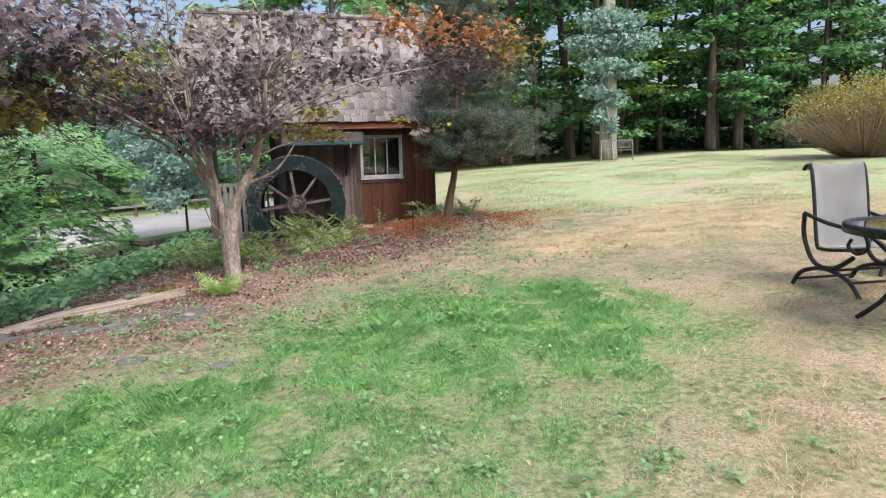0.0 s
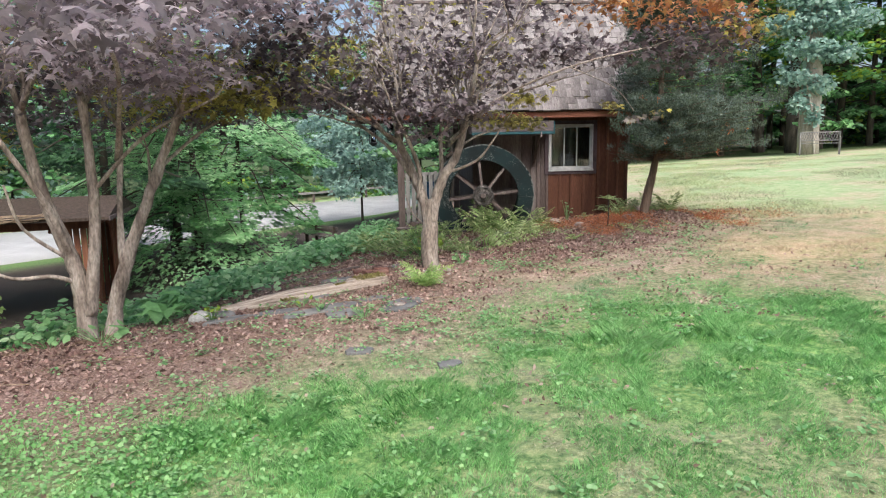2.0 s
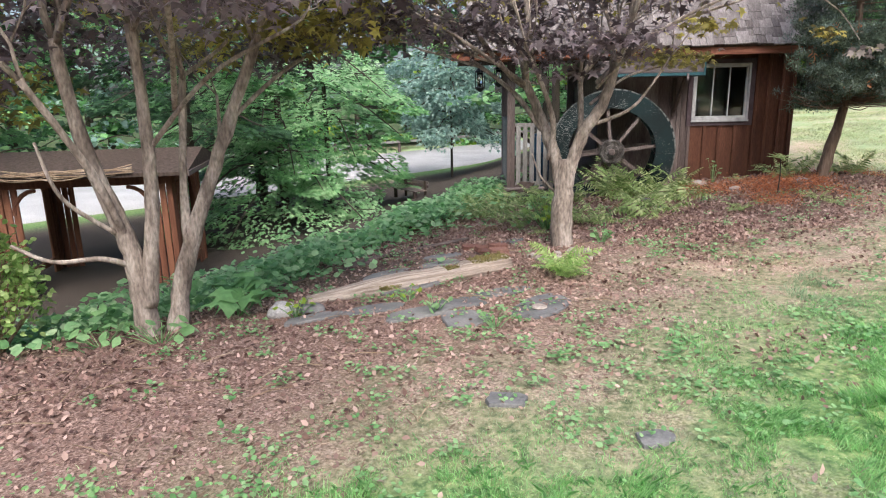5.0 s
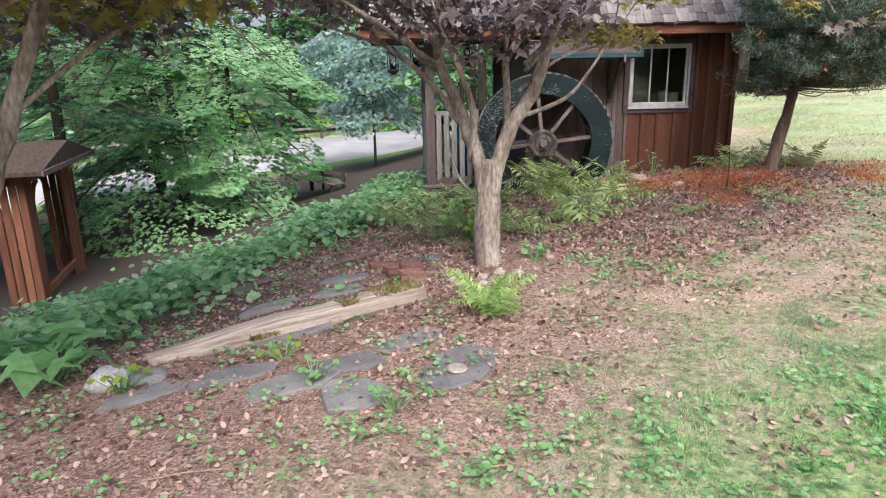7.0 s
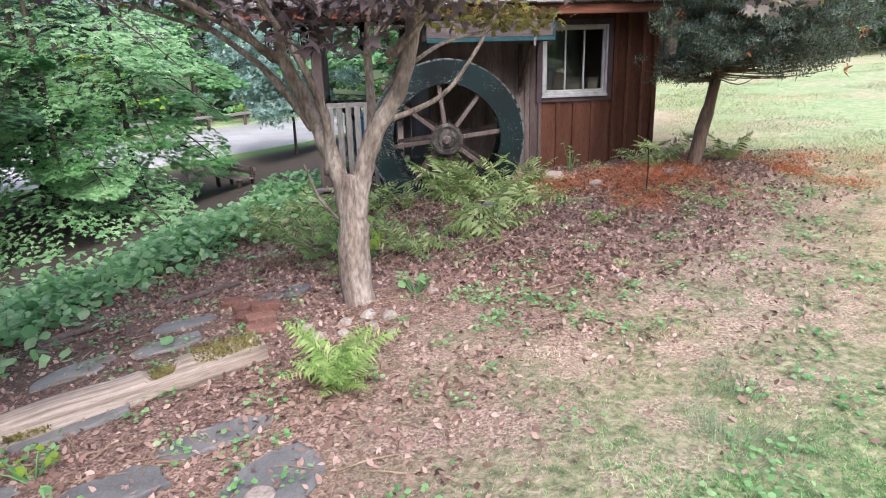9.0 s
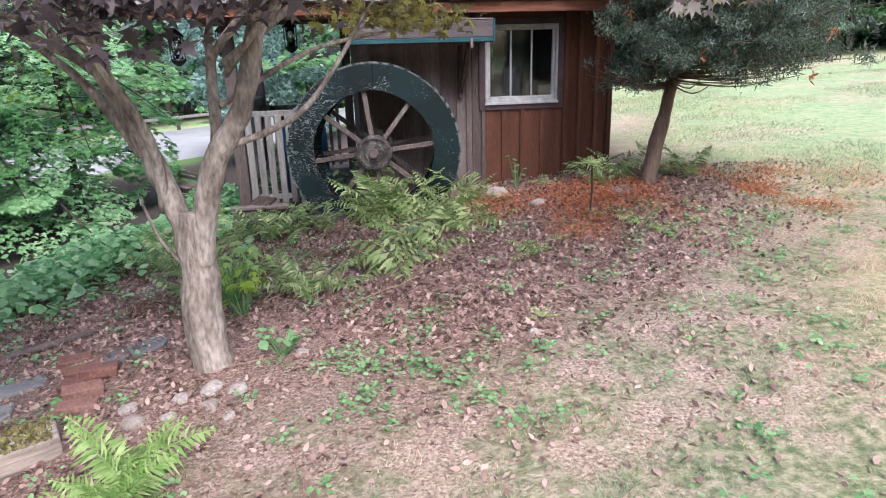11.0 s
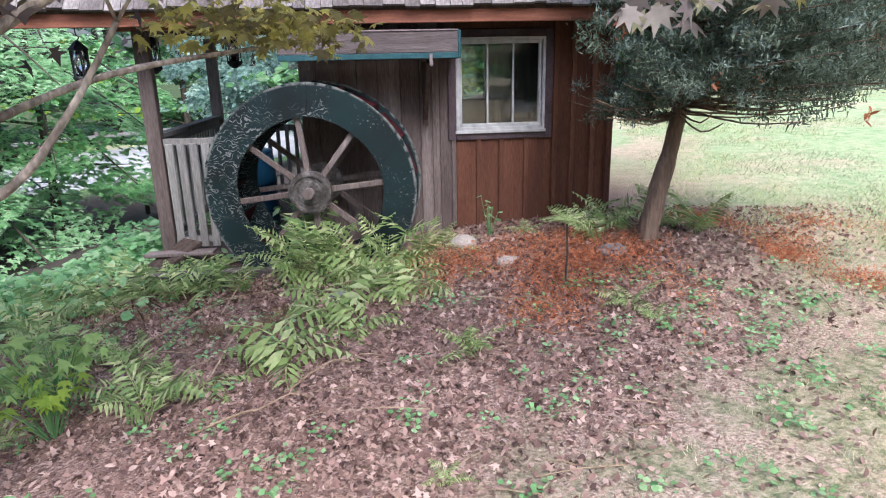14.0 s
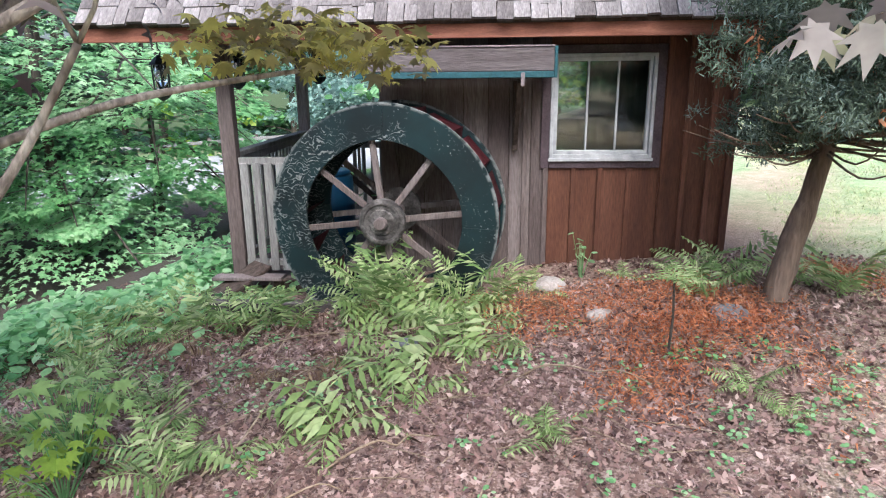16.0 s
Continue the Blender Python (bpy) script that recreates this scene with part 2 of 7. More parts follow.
def wheel_paint():
    """Dark teal paint, crazed into thin curling pale lines and worn bare along the outer edge."""
    m = bpy.data.materials.new("flaking_teal_paint")
    m.use_nodes = True
    nt = m.node_tree
    N, L = nt.nodes, nt.links
    bsdf = N["Principled BSDF"]
    tc = N.new("ShaderNodeTexCoord")

    def rng_map(src, a, b, to=1.0):
        q = N.new("ShaderNodeMapRange")
        q.inputs["From Min"].default_value, q.inputs["From Max"].default_value = a, b
        q.inputs["To Max"].default_value = to
        L.new(src, q.inputs["Value"])
        return q.outputs[0]

    def two(op, a, b):
        q = N.new("ShaderNodeMath")
        q.operation = op
        L.new(a, q.inputs[0])
        L.new(b, q.inputs[1])
        return q.outputs[0]

    def fac(scale, detail):
        q = N.new("ShaderNodeTexNoise")
        q.inputs["Scale"].default_value, q.inputs["Detail"].default_value = scale, detail
        L.new(tc.outputs["Object"], q.inputs["Vector"])
        return q.outputs["Fac"]

    wave = N.new("ShaderNodeTexWave")
    wave.wave_type, wave.bands_direction = "BANDS", "Z"
    wave.inputs["Scale"].default_value, wave.inputs["Distortion"].default_value = 8.0, 24.0
    wave.inputs["Detail"].default_value, wave.inputs["Detail Scale"].default_value = 2.5, 1.1
    L.new(tc.outputs["Object"], wave.inputs["Vector"])
    lines = rng_map(wave.outputs["Fac"], 0.72, 0.95)
    place = N.new("ShaderNodeVectorMath")
    place.operation = "DOT_PRODUCT"
    place.inputs[1].default_value = (-0.13, 0.0, -0.16)
    L.new(tc.outputs["Object"], place.inputs[0])
    lines = two("MULTIPLY", lines, rng_map(two("ADD", fac(2.3, 2.0), place.outputs["Value"]), 0.46, 0.56))
    lines = two("MULTIPLY", lines, rng_map(fac(26.0, 3.0), 0.40, 0.56))
    sep = N.new("ShaderNodeSeparateXYZ")
    L.new(tc.outputs["Object"], sep.inputs[0])
    rad = N.new("ShaderNodeVectorMath")
    rad.operation = "LENGTH"
    flat = N.new("ShaderNodeCombineXYZ")
    L.new(sep.outputs[0], flat.inputs[0])
    L.new(sep.outputs[2], flat.inputs[2])
    L.new(flat.outputs[0], rad.inputs[0])
    rim = two("MULTIPLY", rng_map(rad.outputs["Value"], 0.905, 0.92), rng_map(fac(14.0, 5.0), 0.40, 0.55))
    flakes = two("MULTIPLY", rng_map(fac(48.0, 3.0), 0.64, 0.68, 0.8), rng_map(fac(4.0, 3.0), 0.47, 0.60))
    worn = two("MAXIMUM", two("MAXIMUM", lines, rim), flakes)
    teal = N.new("ShaderNodeValToRGB")
    el = teal.color_ramp.elements
    el[0].position, el[0].color = 0.35, (0.006, 0.011, 0.013, 1)
    el[1].position, el[1].color = 0.68, (0.008, 0.025, 0.028, 1)
    L.new(fac(3.1, 6.0), teal.inputs[0])
    mx = N.new("ShaderNodeMix")
    mx.data_type = "RGBA"
    mx.inputs[7].default_value = (0.19, 0.20, 0.195, 1)
    L.new(teal.outputs[0], mx.inputs[6])
    L.new(worn, mx.inputs[0])
    L.new(mx.outputs[2], bsdf.inputs["Base Color"])
    bsdf.inputs["Roughness"].default_value = 0.62
    bsdf.inputs["Specular IOR Level"].default_value = 0.3
    b = N.new("ShaderNodeBump")
    b.inputs["Strength"].default_value, b.inputs["Distance"].default_value = 0.5, 0.008
    L.new(worn, b.inputs["Height"])
    L.new(b.outputs[0], bsdf.inputs["Normal"])
    return m


WHEEL_PAINT = wheel_paint()


# ---- mesh helpers ----
def part(name, bm, material, parent=None, label="", smooth=False):
    """Links a bmesh (or a ready mesh) as one mesh object under parent."""
    if isinstance(bm, bmesh.types.BMesh):
        me = bpy.data.meshes.new(name)
        bmesh.ops.recalc_face_normals(bm, faces=bm.faces[:])
        bm.to_mesh(me)
        bm.free()
    else:
        me = bm
    if smooth:
        me.polygons.foreach_set("use_smooth", np.ones(len(me.polygons), bool))
    if material and not me.materials:
        me.materials.append(material)
    ob = new(name, me)
    if parent:
        ob.parent = parent
    if label:
        tagged(ob, label)
    return ob


def thing(name, m, label, category, group="", kind=""):
    ob = new(name)
    ob.matrix_world = m
    ob.empty_display_size = 0.2
    return tagged(ob, label, category, group, kind)


def box(bm, x0, x1, y0, y1, z0, z1, bevel=0.0, m=None):
    """A box by its limits, bevelled, moved by m."""
    r = bmesh.ops.create_cube(bm, size=1)
    vs = r["verts"]
    for v in vs:
        v.co = Vector((x0 + (v.co.x + 0.5) * (x1 - x0), y0 + (v.co.y + 0.5) * (y1 - y0), z0 + (v.co.z + 0.5) * (z1 - z0)))
    if m is not None:
        bmesh.ops.transform(bm, matrix=m, verts=vs)
    if bevel:
        es = list({e for v in vs for e in v.link_edges})
        bmesh.ops.bevel(bm, geom=es, offset=bevel, segments=1, affect="EDGES")
    return bm


def boxm(*a, **k):
    return box(bmesh.new(), *a, **k)


def beam(bm, a, b, w, h, bevel=0.004):
    """A squared timber from a to b, w wide and h high."""
    a, b = Vector(a), Vector(b)
    d = b - a
    q = d.to_track_quat("X", "Z").to_matrix().to_4x4()
    return box(bm, 0, d.length, -w / 2, w / 2, -h / 2, h / 2, bevel, Matrix.Translation(a) @ q)


def smooth_line(pts, n=5):
    """A line through the given points, rounded (Catmull-Rom)."""
    p = [Vector(q) for q in pts]
    if len(p) < 3:
        return p
    out = []
    for i in range(len(p) - 1):
        a, b, c, d = p[max(0, i - 1)], p[i], p[i + 1], p[min(len(p) - 1, i + 2)]
        for k in range(n):
            t = k / n
            out.append(0.5 * ((2 * b) + (c - a) * t + (2 * a - 5 * b + 4 * c - d) * t * t + (3 * b - a - 3 * c + d) * t ** 3))
    return out + [p[-1]]


def tube(bm, pts, r0, r1, sides=8, wobble=0.0, flat=1.0):
    """A tapered round limb along a line."""
    pts = [Vector(p) for p in pts]
    rings, n = [], len(pts)
    up = Vector((0.13, 0.31, 0.94))
    for i, p in enumerate(pts):
        d = (pts[min(i + 1, n - 1)] - pts[max(i - 1, 0)]).normalized()
        x = d.cross(up)
        if x.length < 0.1:
            x = d.cross(Vector((1, 0, 0)))
        x.normalize()
        y = d.cross(x)
        t = i / max(1, n - 1)
        r = r0 + (r1 - r0) * t
        ring = []
        for k in range(sides):
            a = 2 * math.pi * k / sides
            q = p + x * math.cos(a) * r + y * math.sin(a) * r * flat
            if wobble:
                q += (x * math.cos(a) + y * math.sin(a)) * r * wobble * noise.noise(q * (0.5 / r))
            ring.append(bm.verts.new(q))
        rings.append(ring)
    for a, b in zip(rings, rings[1:]):
        for k in range(sides):
            bm.faces.new((a[k], a[(k + 1) % sides], b[(k + 1) % sides], b[k]))
    bm.faces.new(rings[0][::-1])
    bm.faces.new(rings[-1])
    return bm


def lathe(bm, prof, sides=16, m=None):
    """A turned shape from (radius, height) pairs."""
    rings = []
    for r, z in prof:
        rings.append([bm.verts.new((r * math.cos(2 * math.pi * k / sides), r * math.sin(2 * math.pi * k / sides), z)) for k in range(sides)])
    for a, b in zip(rings, rings[1:]):
        for k in range(sides):
            bm.faces.new((a[k], a[(k + 1) % sides], b[(k + 1) % sides], b[k]))
    bm.faces.new(rings[0][::-1])
    bm.faces.new(rings[-1])
    if m is not None:
        bmesh.ops.transform(bm, matrix=m, verts=[v for ring in rings for v in ring])
    return bm


def soup(name, V, k, material):
    """A mesh of separate k-cornered faces from an array of corners."""
    V = np.asarray(V, np.float32).reshape(-1, 3)
    n = len(V) // k
    me = bpy.data.meshes.new(name)
    me.vertices.add(len(V))
    me.vertices.foreach_set("co", V.ravel())
    me.loops.add(len(V))
    me.loops.foreach_set("vertex_index", np.arange(len(V), dtype=np.int32))
    me.polygons.add(n)
    me.polygons.foreach_set("loop_start", np.arange(0, len(V), k, dtype=np.int32))
    me.polygons.foreach_set("loop_total", np.full(n, k, np.int32))
    me.update(calc_edges=True)
    me.materials.append(material)
    return me


DIAMOND = np.array([(0, 0), (0.32, 0.45), (0, 1), (-0.32, 0.45)])
OVAL = np.array([(0, 0), (0.25, 0.2), (0.32, 0.55), (0, 1), (-0.32, 0.55), (-0.25, 0.2)])
STAR = np.array([(0, 0), (0.30, -0.08), (0.16, 0.22), (0.58, 0.34), (0.20, 0.46), (0, 1.0), (-0.20, 0.46), (-0.58, 0.34), (-0.16, 0.22), (-0.30, -0.08)])
PALM = np.array([(r * math.sin(radians(a)), 0.25 + r * math.cos(radians(a))) for a, r in ((180, 0.25), (150, 0.16), (128, 0.42), (104, 0.28), (82, 0.62), (60, 0.36), (40, 0.74), (20, 0.40), (0, 0.82), (-20, 0.40), (-40, 0.74), (-60, 0.36), (-82, 0.62), (-104, 0.28), (-128, 0.42), (-150, 0.16))])
SPIKE = np.array([(-0.12, 0), (0.12, 0), (0, 1)])
NEEDLE = np.array([(-0.06, 0), (0.06, 0), (0.07, 0.55), (0, 1), (-0.07, 0.55)])


def leaves(name, P, size, material, outline=DIAMOND, tilt=0.7, droop=0.25, curl=0.2, gen=None, yaw=None):
    """Leaves of one outline at the places P, turned at random; tilt in radians from level."""
    g = gen or rng
    P = np.asarray(P, float)
    n = len(P)
    s = size * g.uniform(0.65, 1.25, n)
    yw = g.uniform(0, 2 * np.pi, n) if yaw is None else yaw + g.normal(0, 0.5, n)
    pitch = -droop + g.normal(0, tilt, n)
    roll = g.normal(0, tilt, n)
    f = np.stack([np.cos(yw) * np.cos(pitch), np.sin(yw) * np.cos(pitch), np.sin(pitch)], 1)
    sd = np.stack([-np.sin(yw), np.cos(yw), np.zeros(n)], 1)
    nn = np.cross(f, sd)
    side = sd * np.cos(roll)[:, None] + nn * np.sin(roll)[:, None]
    nrm = np.cross(f, side)
    o = outline
    w = -curl * (o[:, 0] ** 2 * 2 + (o[:, 1] - 0.4) ** 2)
    V = P[:, None, :] + s[:, None, None] * (o[None, :, 0, None] * side[:, None, :] + o[None, :, 1, None] * f[:, None, :] + w[None, :, None] * nrm[:, None, :])
    return soup(name, V, len(o), material)


def blobs(centres, radii, n, g, shell=0.35):
    """n points inside and near the skin of several ellipsoids."""
    centres, radii = np.asarray(centres, float), np.asarray(radii, float)
    w = radii.prod(1) ** 0.7
    k = g.choice(len(centres), n, p=w / w.sum())
    d = g.normal(size=(n, 3))
    d /= np.linalg.norm(d, axis=1)[:, None]
    r = g.uniform(shell, 1.0, n) ** 0.6
    return centres[k] + d * r[:, None] * radii[k]


# ---- the lie of the land ----
def softplus(v, k):
    return np.logaddexp(0, np.asarray(v, float) / k) * k


def gz(x, y):
    """Height of the ground."""
    x, y = np.asarray(x, float), np.asarray(y, float)
    xe = np.clip(x, -60, 14)
    z = 0.02 + 0.045 * xe + 0.012 * np.clip(y, -12, 60)
    z = z + 0.018 * softplus(np.clip(y, -60, 28) - 14, 1.0) / (1 + np.exp(-(x + 1.5) / 0.8))
    s = -2.5 - x - np.clip(7 - y, 0, 3) * 0.9
    z = z - 0.085 * softplus(s, 0.3) - 0.15 * softplus(s - 2.7, 0.4)
    low = -1.75
    z = low + softplus(z - low, 0.12)
    z = z + 0.16 * np.exp(-((x - 0.1) ** 2 + (y - 11.9) ** 2) / 1.2)
    z = z + (0.02 * np.sin(x * 2.1 + 1) * np.sin(y * 1.7) + 0.012 * np.sin(x * 5.3 + y * 3.1)) / (1 + np.exp((y - 12.5) / 0.6))
    return z


def gzf(x, y):
    return float(gz(x, y))


EDGE_Y = np.array([-20, 2.0, 4.0, 6.2, 8.5, 9.8, 11.3, 12.5, 60])
EDGE_X = np.array([-5.4, -4.6, -3.2, -2.35, -1.35, 0.0, 1.2, 1.6, 1.7])


def side_of_bed(x, y):
    """Metres inside the bed of fallen leaves (positive) or out on the lawn."""
    return np.interp(y, EDGE_Y, EDGE_X) - np.asarray(x, float)


def bump2(x, y, cx, cy, rx, ry):
    return np.exp(-(((x - cx) / rx) ** 2 + ((y - cy) / ry) ** 2) ** 1.5)


def lush(x, y):
    wob = 0.25 * np.sin(x * 3.1 + y * 2.3) + 0.2 * np.sin(y * 5.1 - x * 1.7)
    a = bump2(x + wob * 0.5, y + wob * 0.6, 0.3, 5.05, 1.75, 1.65)
    b = bump2(x + wob * 0.5, y + wob * 0.4, -2.15, 3.1, 1.2, 1.15)
    c = 0.5 * bump2(x, y + wob * 0.3, -0.6, 3.1, 1.9, 1.3)
    d = 0.8 * bump2(x, y + wob * 0.3, -3.3, 2.55, 1.1, 0.6)
    return np.clip(np.maximum(np.maximum(a + b, c), d), 0, 1)


def wall_noise(x, y, s, seed):
    """Cheap smooth noise on arrays."""
    v = np.zeros_like(np.asarray(x, float))
    g = np.random.default_rng(seed)
    for i in range(7):
        a, ph = g.uniform(0, 6.28), g.uniform(0, 6.28)
        f = s * g.uniform(0.6, 1.8)
        v = v + np.sin((x * math.cos(a) + y * math.sin(a)) * f + ph)
    return v / 3.5


# ---- ground ----
def ground_material():
    """Lawn, dry grass, fallen leaves and dirt, mixed by the cover painted on the ground's corners."""
    m = bpy.data.materials.new("lawn_and_leaf_bed")
    m.use_nodes = True
    nt = m.node_tree
    N, L = nt.nodes, nt.links
    bsdf = N["Principled BSDF"]
    tc = N.new("ShaderNodeTexCoord")

    def tex(scale, detail=6.0):
        n = N.new("ShaderNodeTexNoise")
        n.inputs["Scale"].default_value, n.inputs["Detail"].default_value = scale, detail
        n.inputs["Roughness"].default_value = 0.65
        L.new(tc.outputs["Object"], n.inputs["Vector"])
        return n.outputs["Fac"]

    def ramp(src, cols, lo=0.3, hi=0.7):
        r = N.new("ShaderNodeValToRGB")
        el = r.color_ramp.elements
        while len(el) < len(cols):
            el.new(0.5)
        for i, c in enumerate(cols):
            el[i].position, el[i].color = lo + (hi - lo) * i / (len(cols) - 1), (*c, 1)
        L.new(src, r.inputs[0])
        return r.outputs[0]

    def mix(f, a, b):
        x = N.new("ShaderNodeMix")
        x.data_type = "RGBA"
        L.new(f, x.inputs[0])
        L.new(a, x.inputs[6])
        L.new(b, x.inputs[7])
        return x.outputs[2]

    coarse, mid, small, fine = tex(0.45, 3), tex(7), tex(20, 4), tex(60, 4)
    edge = N.new("ShaderNodeMapRange")
    edge.inputs["From Min"].default_value, edge.inputs["From Max"].default_value = 0.46, 0.58
    L.new(tex(2.6, 8), edge.inputs["Value"])
    coarse2 = edge.outputs[0]
    at = N.new("ShaderNodeAttribute")
    at.attribute_name = "cover"
    sep = N.new("ShaderNodeSeparateColor")
    L.new(at.outputs["Color"], sep.inputs[0])
    at2 = N.new("ShaderNodeAttribute")
    at2.attribute_name = "cover_far"
    sep2 = N.new("ShaderNodeSeparateColor")
    L.new(at2.outputs["Color"], sep2.inputs[0])
    base = mix(coarse2, ramp(small, [(0.12, 0.155, 0.085), (0.27, 0.27, 0.17), (0.46, 0.39, 0.30)], 0.36, 0.66), ramp(fine, [(0.20, 0.14, 0.115), (0.42, 0.315, 0.265), (0.64, 0.52, 0.45)], 0.36, 0.66))
    lushc = ramp(small, [(0.06, 0.17, 0.045), (0.17, 0.34, 0.10), (0.34, 0.46, 0.17)], 0.36, 0.66)
    dryc = mix(coarse2, ramp(small, [(0.21, 0.24, 0.10), (0.42, 0.37, 0.21), (0.62, 0.52, 0.34)], 0.36, 0.66), ramp(fine, [(0.34, 0.24, 0.14), (0.58, 0.45, 0.285), (0.78, 0.64, 0.45)], 0.36, 0.66))
    litc = ramp(fine, [(0.10, 0.06, 0.05), (0.29, 0.19, 0.16), (0.54, 0.40, 0.35)], 0.34, 0.68)
    col = mix(sep.outputs[1], base, dryc)
    col = mix(sep.outputs[0], col, lushc)
    col = mix(sep.outputs[2], col, litc)
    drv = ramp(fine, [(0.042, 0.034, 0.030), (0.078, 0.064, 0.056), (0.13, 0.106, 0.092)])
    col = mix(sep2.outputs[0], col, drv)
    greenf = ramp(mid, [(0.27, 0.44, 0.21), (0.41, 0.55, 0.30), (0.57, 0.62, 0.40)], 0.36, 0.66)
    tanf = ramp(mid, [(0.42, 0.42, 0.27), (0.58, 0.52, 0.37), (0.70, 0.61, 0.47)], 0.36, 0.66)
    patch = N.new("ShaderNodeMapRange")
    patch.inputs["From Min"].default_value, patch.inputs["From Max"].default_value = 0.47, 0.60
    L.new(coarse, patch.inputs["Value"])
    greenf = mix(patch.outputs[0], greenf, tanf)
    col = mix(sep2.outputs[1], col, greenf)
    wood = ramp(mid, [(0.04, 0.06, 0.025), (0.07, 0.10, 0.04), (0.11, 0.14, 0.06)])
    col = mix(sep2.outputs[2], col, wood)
    L.new(col, bsdf.inputs["Base Color"])
    bsdf.inputs["Roughness"].default_value = 0.95
    bsdf.inputs["Specular IOR Level"].default_value = 0.15
    b = N.new("ShaderNodeBump")
    b.inputs["Strength"].default_value, b.inputs["Distance"].default_value = 0.7, 0.03
    ad = N.new("ShaderNodeMath")
    ad.operation = "ADD"
    L.new(fine, ad.inputs[0])
    L.new(small, ad.inputs[1])
    L.new(ad.outputs[0], b.inputs["Height"])
    L.new(b.outputs[0], bsdf.inputs["Normal"])
    return m


def sig(v, k):
    return 1 / (1 + np.exp(-np.clip(np.asarray(v, float) / k, -40, 40)))


def road_side(x, y):
    """Metres past the near edge of the road."""
    return -(np.asarray(x) + 13.4) * 0.92 + (np.asarray(y) - 28.3) * 0.39


def cover(x, y):
    """Shares of lush grass, dry grass and fallen leaves."""
    lu = lush(x, y) * np.clip(1.15 + 0.5 * wall_noise(x, y, 4.0, 3), 0, 1)
    bed = sig(side_of_bed(x, y) + 0.35 * wall_noise(x, y, 2.0, 5) + 0.2 * wall_noise(x, y, 6.0, 15), 0.3)
    dry = np.clip(sig(x - 0.9 + 0.5 * wall_noise(x, y, 1.3, 8), 0.6) * (0.7 + 0.45 * wall_noise(x, y, 1.1, 9)) * sig(17.5 - y, 1.5), 0, 1)
    dry = np.maximum(dry, 0.25 * np.clip(wall_noise(x, y, 1.6, 11), 0, 1))
    lu = np.maximum(lu, sig(-road_side(x, y) + 0.2, 0.3) * sig(road_side(x, y) + 1.5, 0.3))
    bed = bed * sig(x + 7.5, 0.5)
    return lu, dry, bed


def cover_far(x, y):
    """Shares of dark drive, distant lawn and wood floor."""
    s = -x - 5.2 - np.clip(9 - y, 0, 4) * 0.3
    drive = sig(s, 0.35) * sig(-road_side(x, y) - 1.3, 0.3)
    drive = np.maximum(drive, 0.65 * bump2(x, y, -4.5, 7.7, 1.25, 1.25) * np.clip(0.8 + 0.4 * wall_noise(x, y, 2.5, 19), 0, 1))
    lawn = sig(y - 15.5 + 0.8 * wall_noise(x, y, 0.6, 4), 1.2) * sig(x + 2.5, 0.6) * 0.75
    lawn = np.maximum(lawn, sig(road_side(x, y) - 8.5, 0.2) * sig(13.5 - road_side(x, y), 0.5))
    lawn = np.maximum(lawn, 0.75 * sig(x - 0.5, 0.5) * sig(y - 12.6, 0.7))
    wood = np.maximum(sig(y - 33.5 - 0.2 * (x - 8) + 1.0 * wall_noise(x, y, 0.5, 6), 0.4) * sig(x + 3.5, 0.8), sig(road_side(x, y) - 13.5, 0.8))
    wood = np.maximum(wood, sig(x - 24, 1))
    return drive, lawn, wood


def build_ground():
    n = 330
    a = np.linspace(-1, 1, n)
    ax = -2.0 + 2.4 * np.sinh(a * 6.2) / np.sinh(1.0) * 0.52
    ay = 7.0 + 2.8 * np.sinh(a * 6.0) / np.sinh(1.0) * 0.52
    X, Y = np.meshgrid(ax, ay)
    Z = gz(X, Y)
    V = np.stack([X, Y, Z], -1).reshape(-1, 3)
    i = np.arange(n * n).reshape(n, n)
    F = np.stack([i[:-1, :-1], i[:-1, 1:], i[1:, 1:], i[1:, :-1]], -1).reshape(-1, 4)
    me = bpy.data.meshes.new("ground")
    me.from_pydata(V.tolist(), [], F.tolist())
    x, y = V[:, 0], V[:, 1]
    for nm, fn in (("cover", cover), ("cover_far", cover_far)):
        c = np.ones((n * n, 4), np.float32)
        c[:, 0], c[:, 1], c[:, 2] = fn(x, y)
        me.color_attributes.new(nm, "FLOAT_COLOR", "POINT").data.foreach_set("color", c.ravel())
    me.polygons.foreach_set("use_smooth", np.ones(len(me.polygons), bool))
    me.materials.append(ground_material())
    return tagged(new("ground", me), "patchy lawn, bed of fallen leaves and bare drive", "ground", kind="structure")


build_ground()


def build_road():
    bm = bmesh.new()
    d = Vector((0.39, 0.92, 0))
    p = Vector((-0.92, 0.39, 0))
    o = Vector((-13.4, 28.3, 0))
    rows = []
    for k in range(-60, 61):
        rows.append([bm.verts.new(o + d * k * 1.5 + p * w + Vector((0, 0, -1.66 + h))) for w, h in ((-0.1, -0.1), (0.0, 0.02), (4, 0.07), (8.5, 0.02), (8.6, -0.1))])
    for a, b in zip(rows, rows[1:]):
        for j in range(4):
            bm.faces.new((a[j], a[j + 1], b[j + 1], b[j]))
    return tagged(part("road", bm, ROAD, smooth=True), "pale sunlit asphalt road beyond the trees", "road", kind="structure")


build_road()

# ---- the mill shed ----
SHED = pose(-1.636, 12.895, 0, 0, 0, 17.8)
shed = thing("mill_shed", SHED, "small red board mill shed with shingled roof and porch", "shed")
EAVE_V, EAVE_Z, RIDGE_V, RIDGE_Z = -0.46, 2.20, 1.35, 4.48
UR, UL, DEPTH = 1.565, -1.48, 2.7
WALL_TOP = 2.34


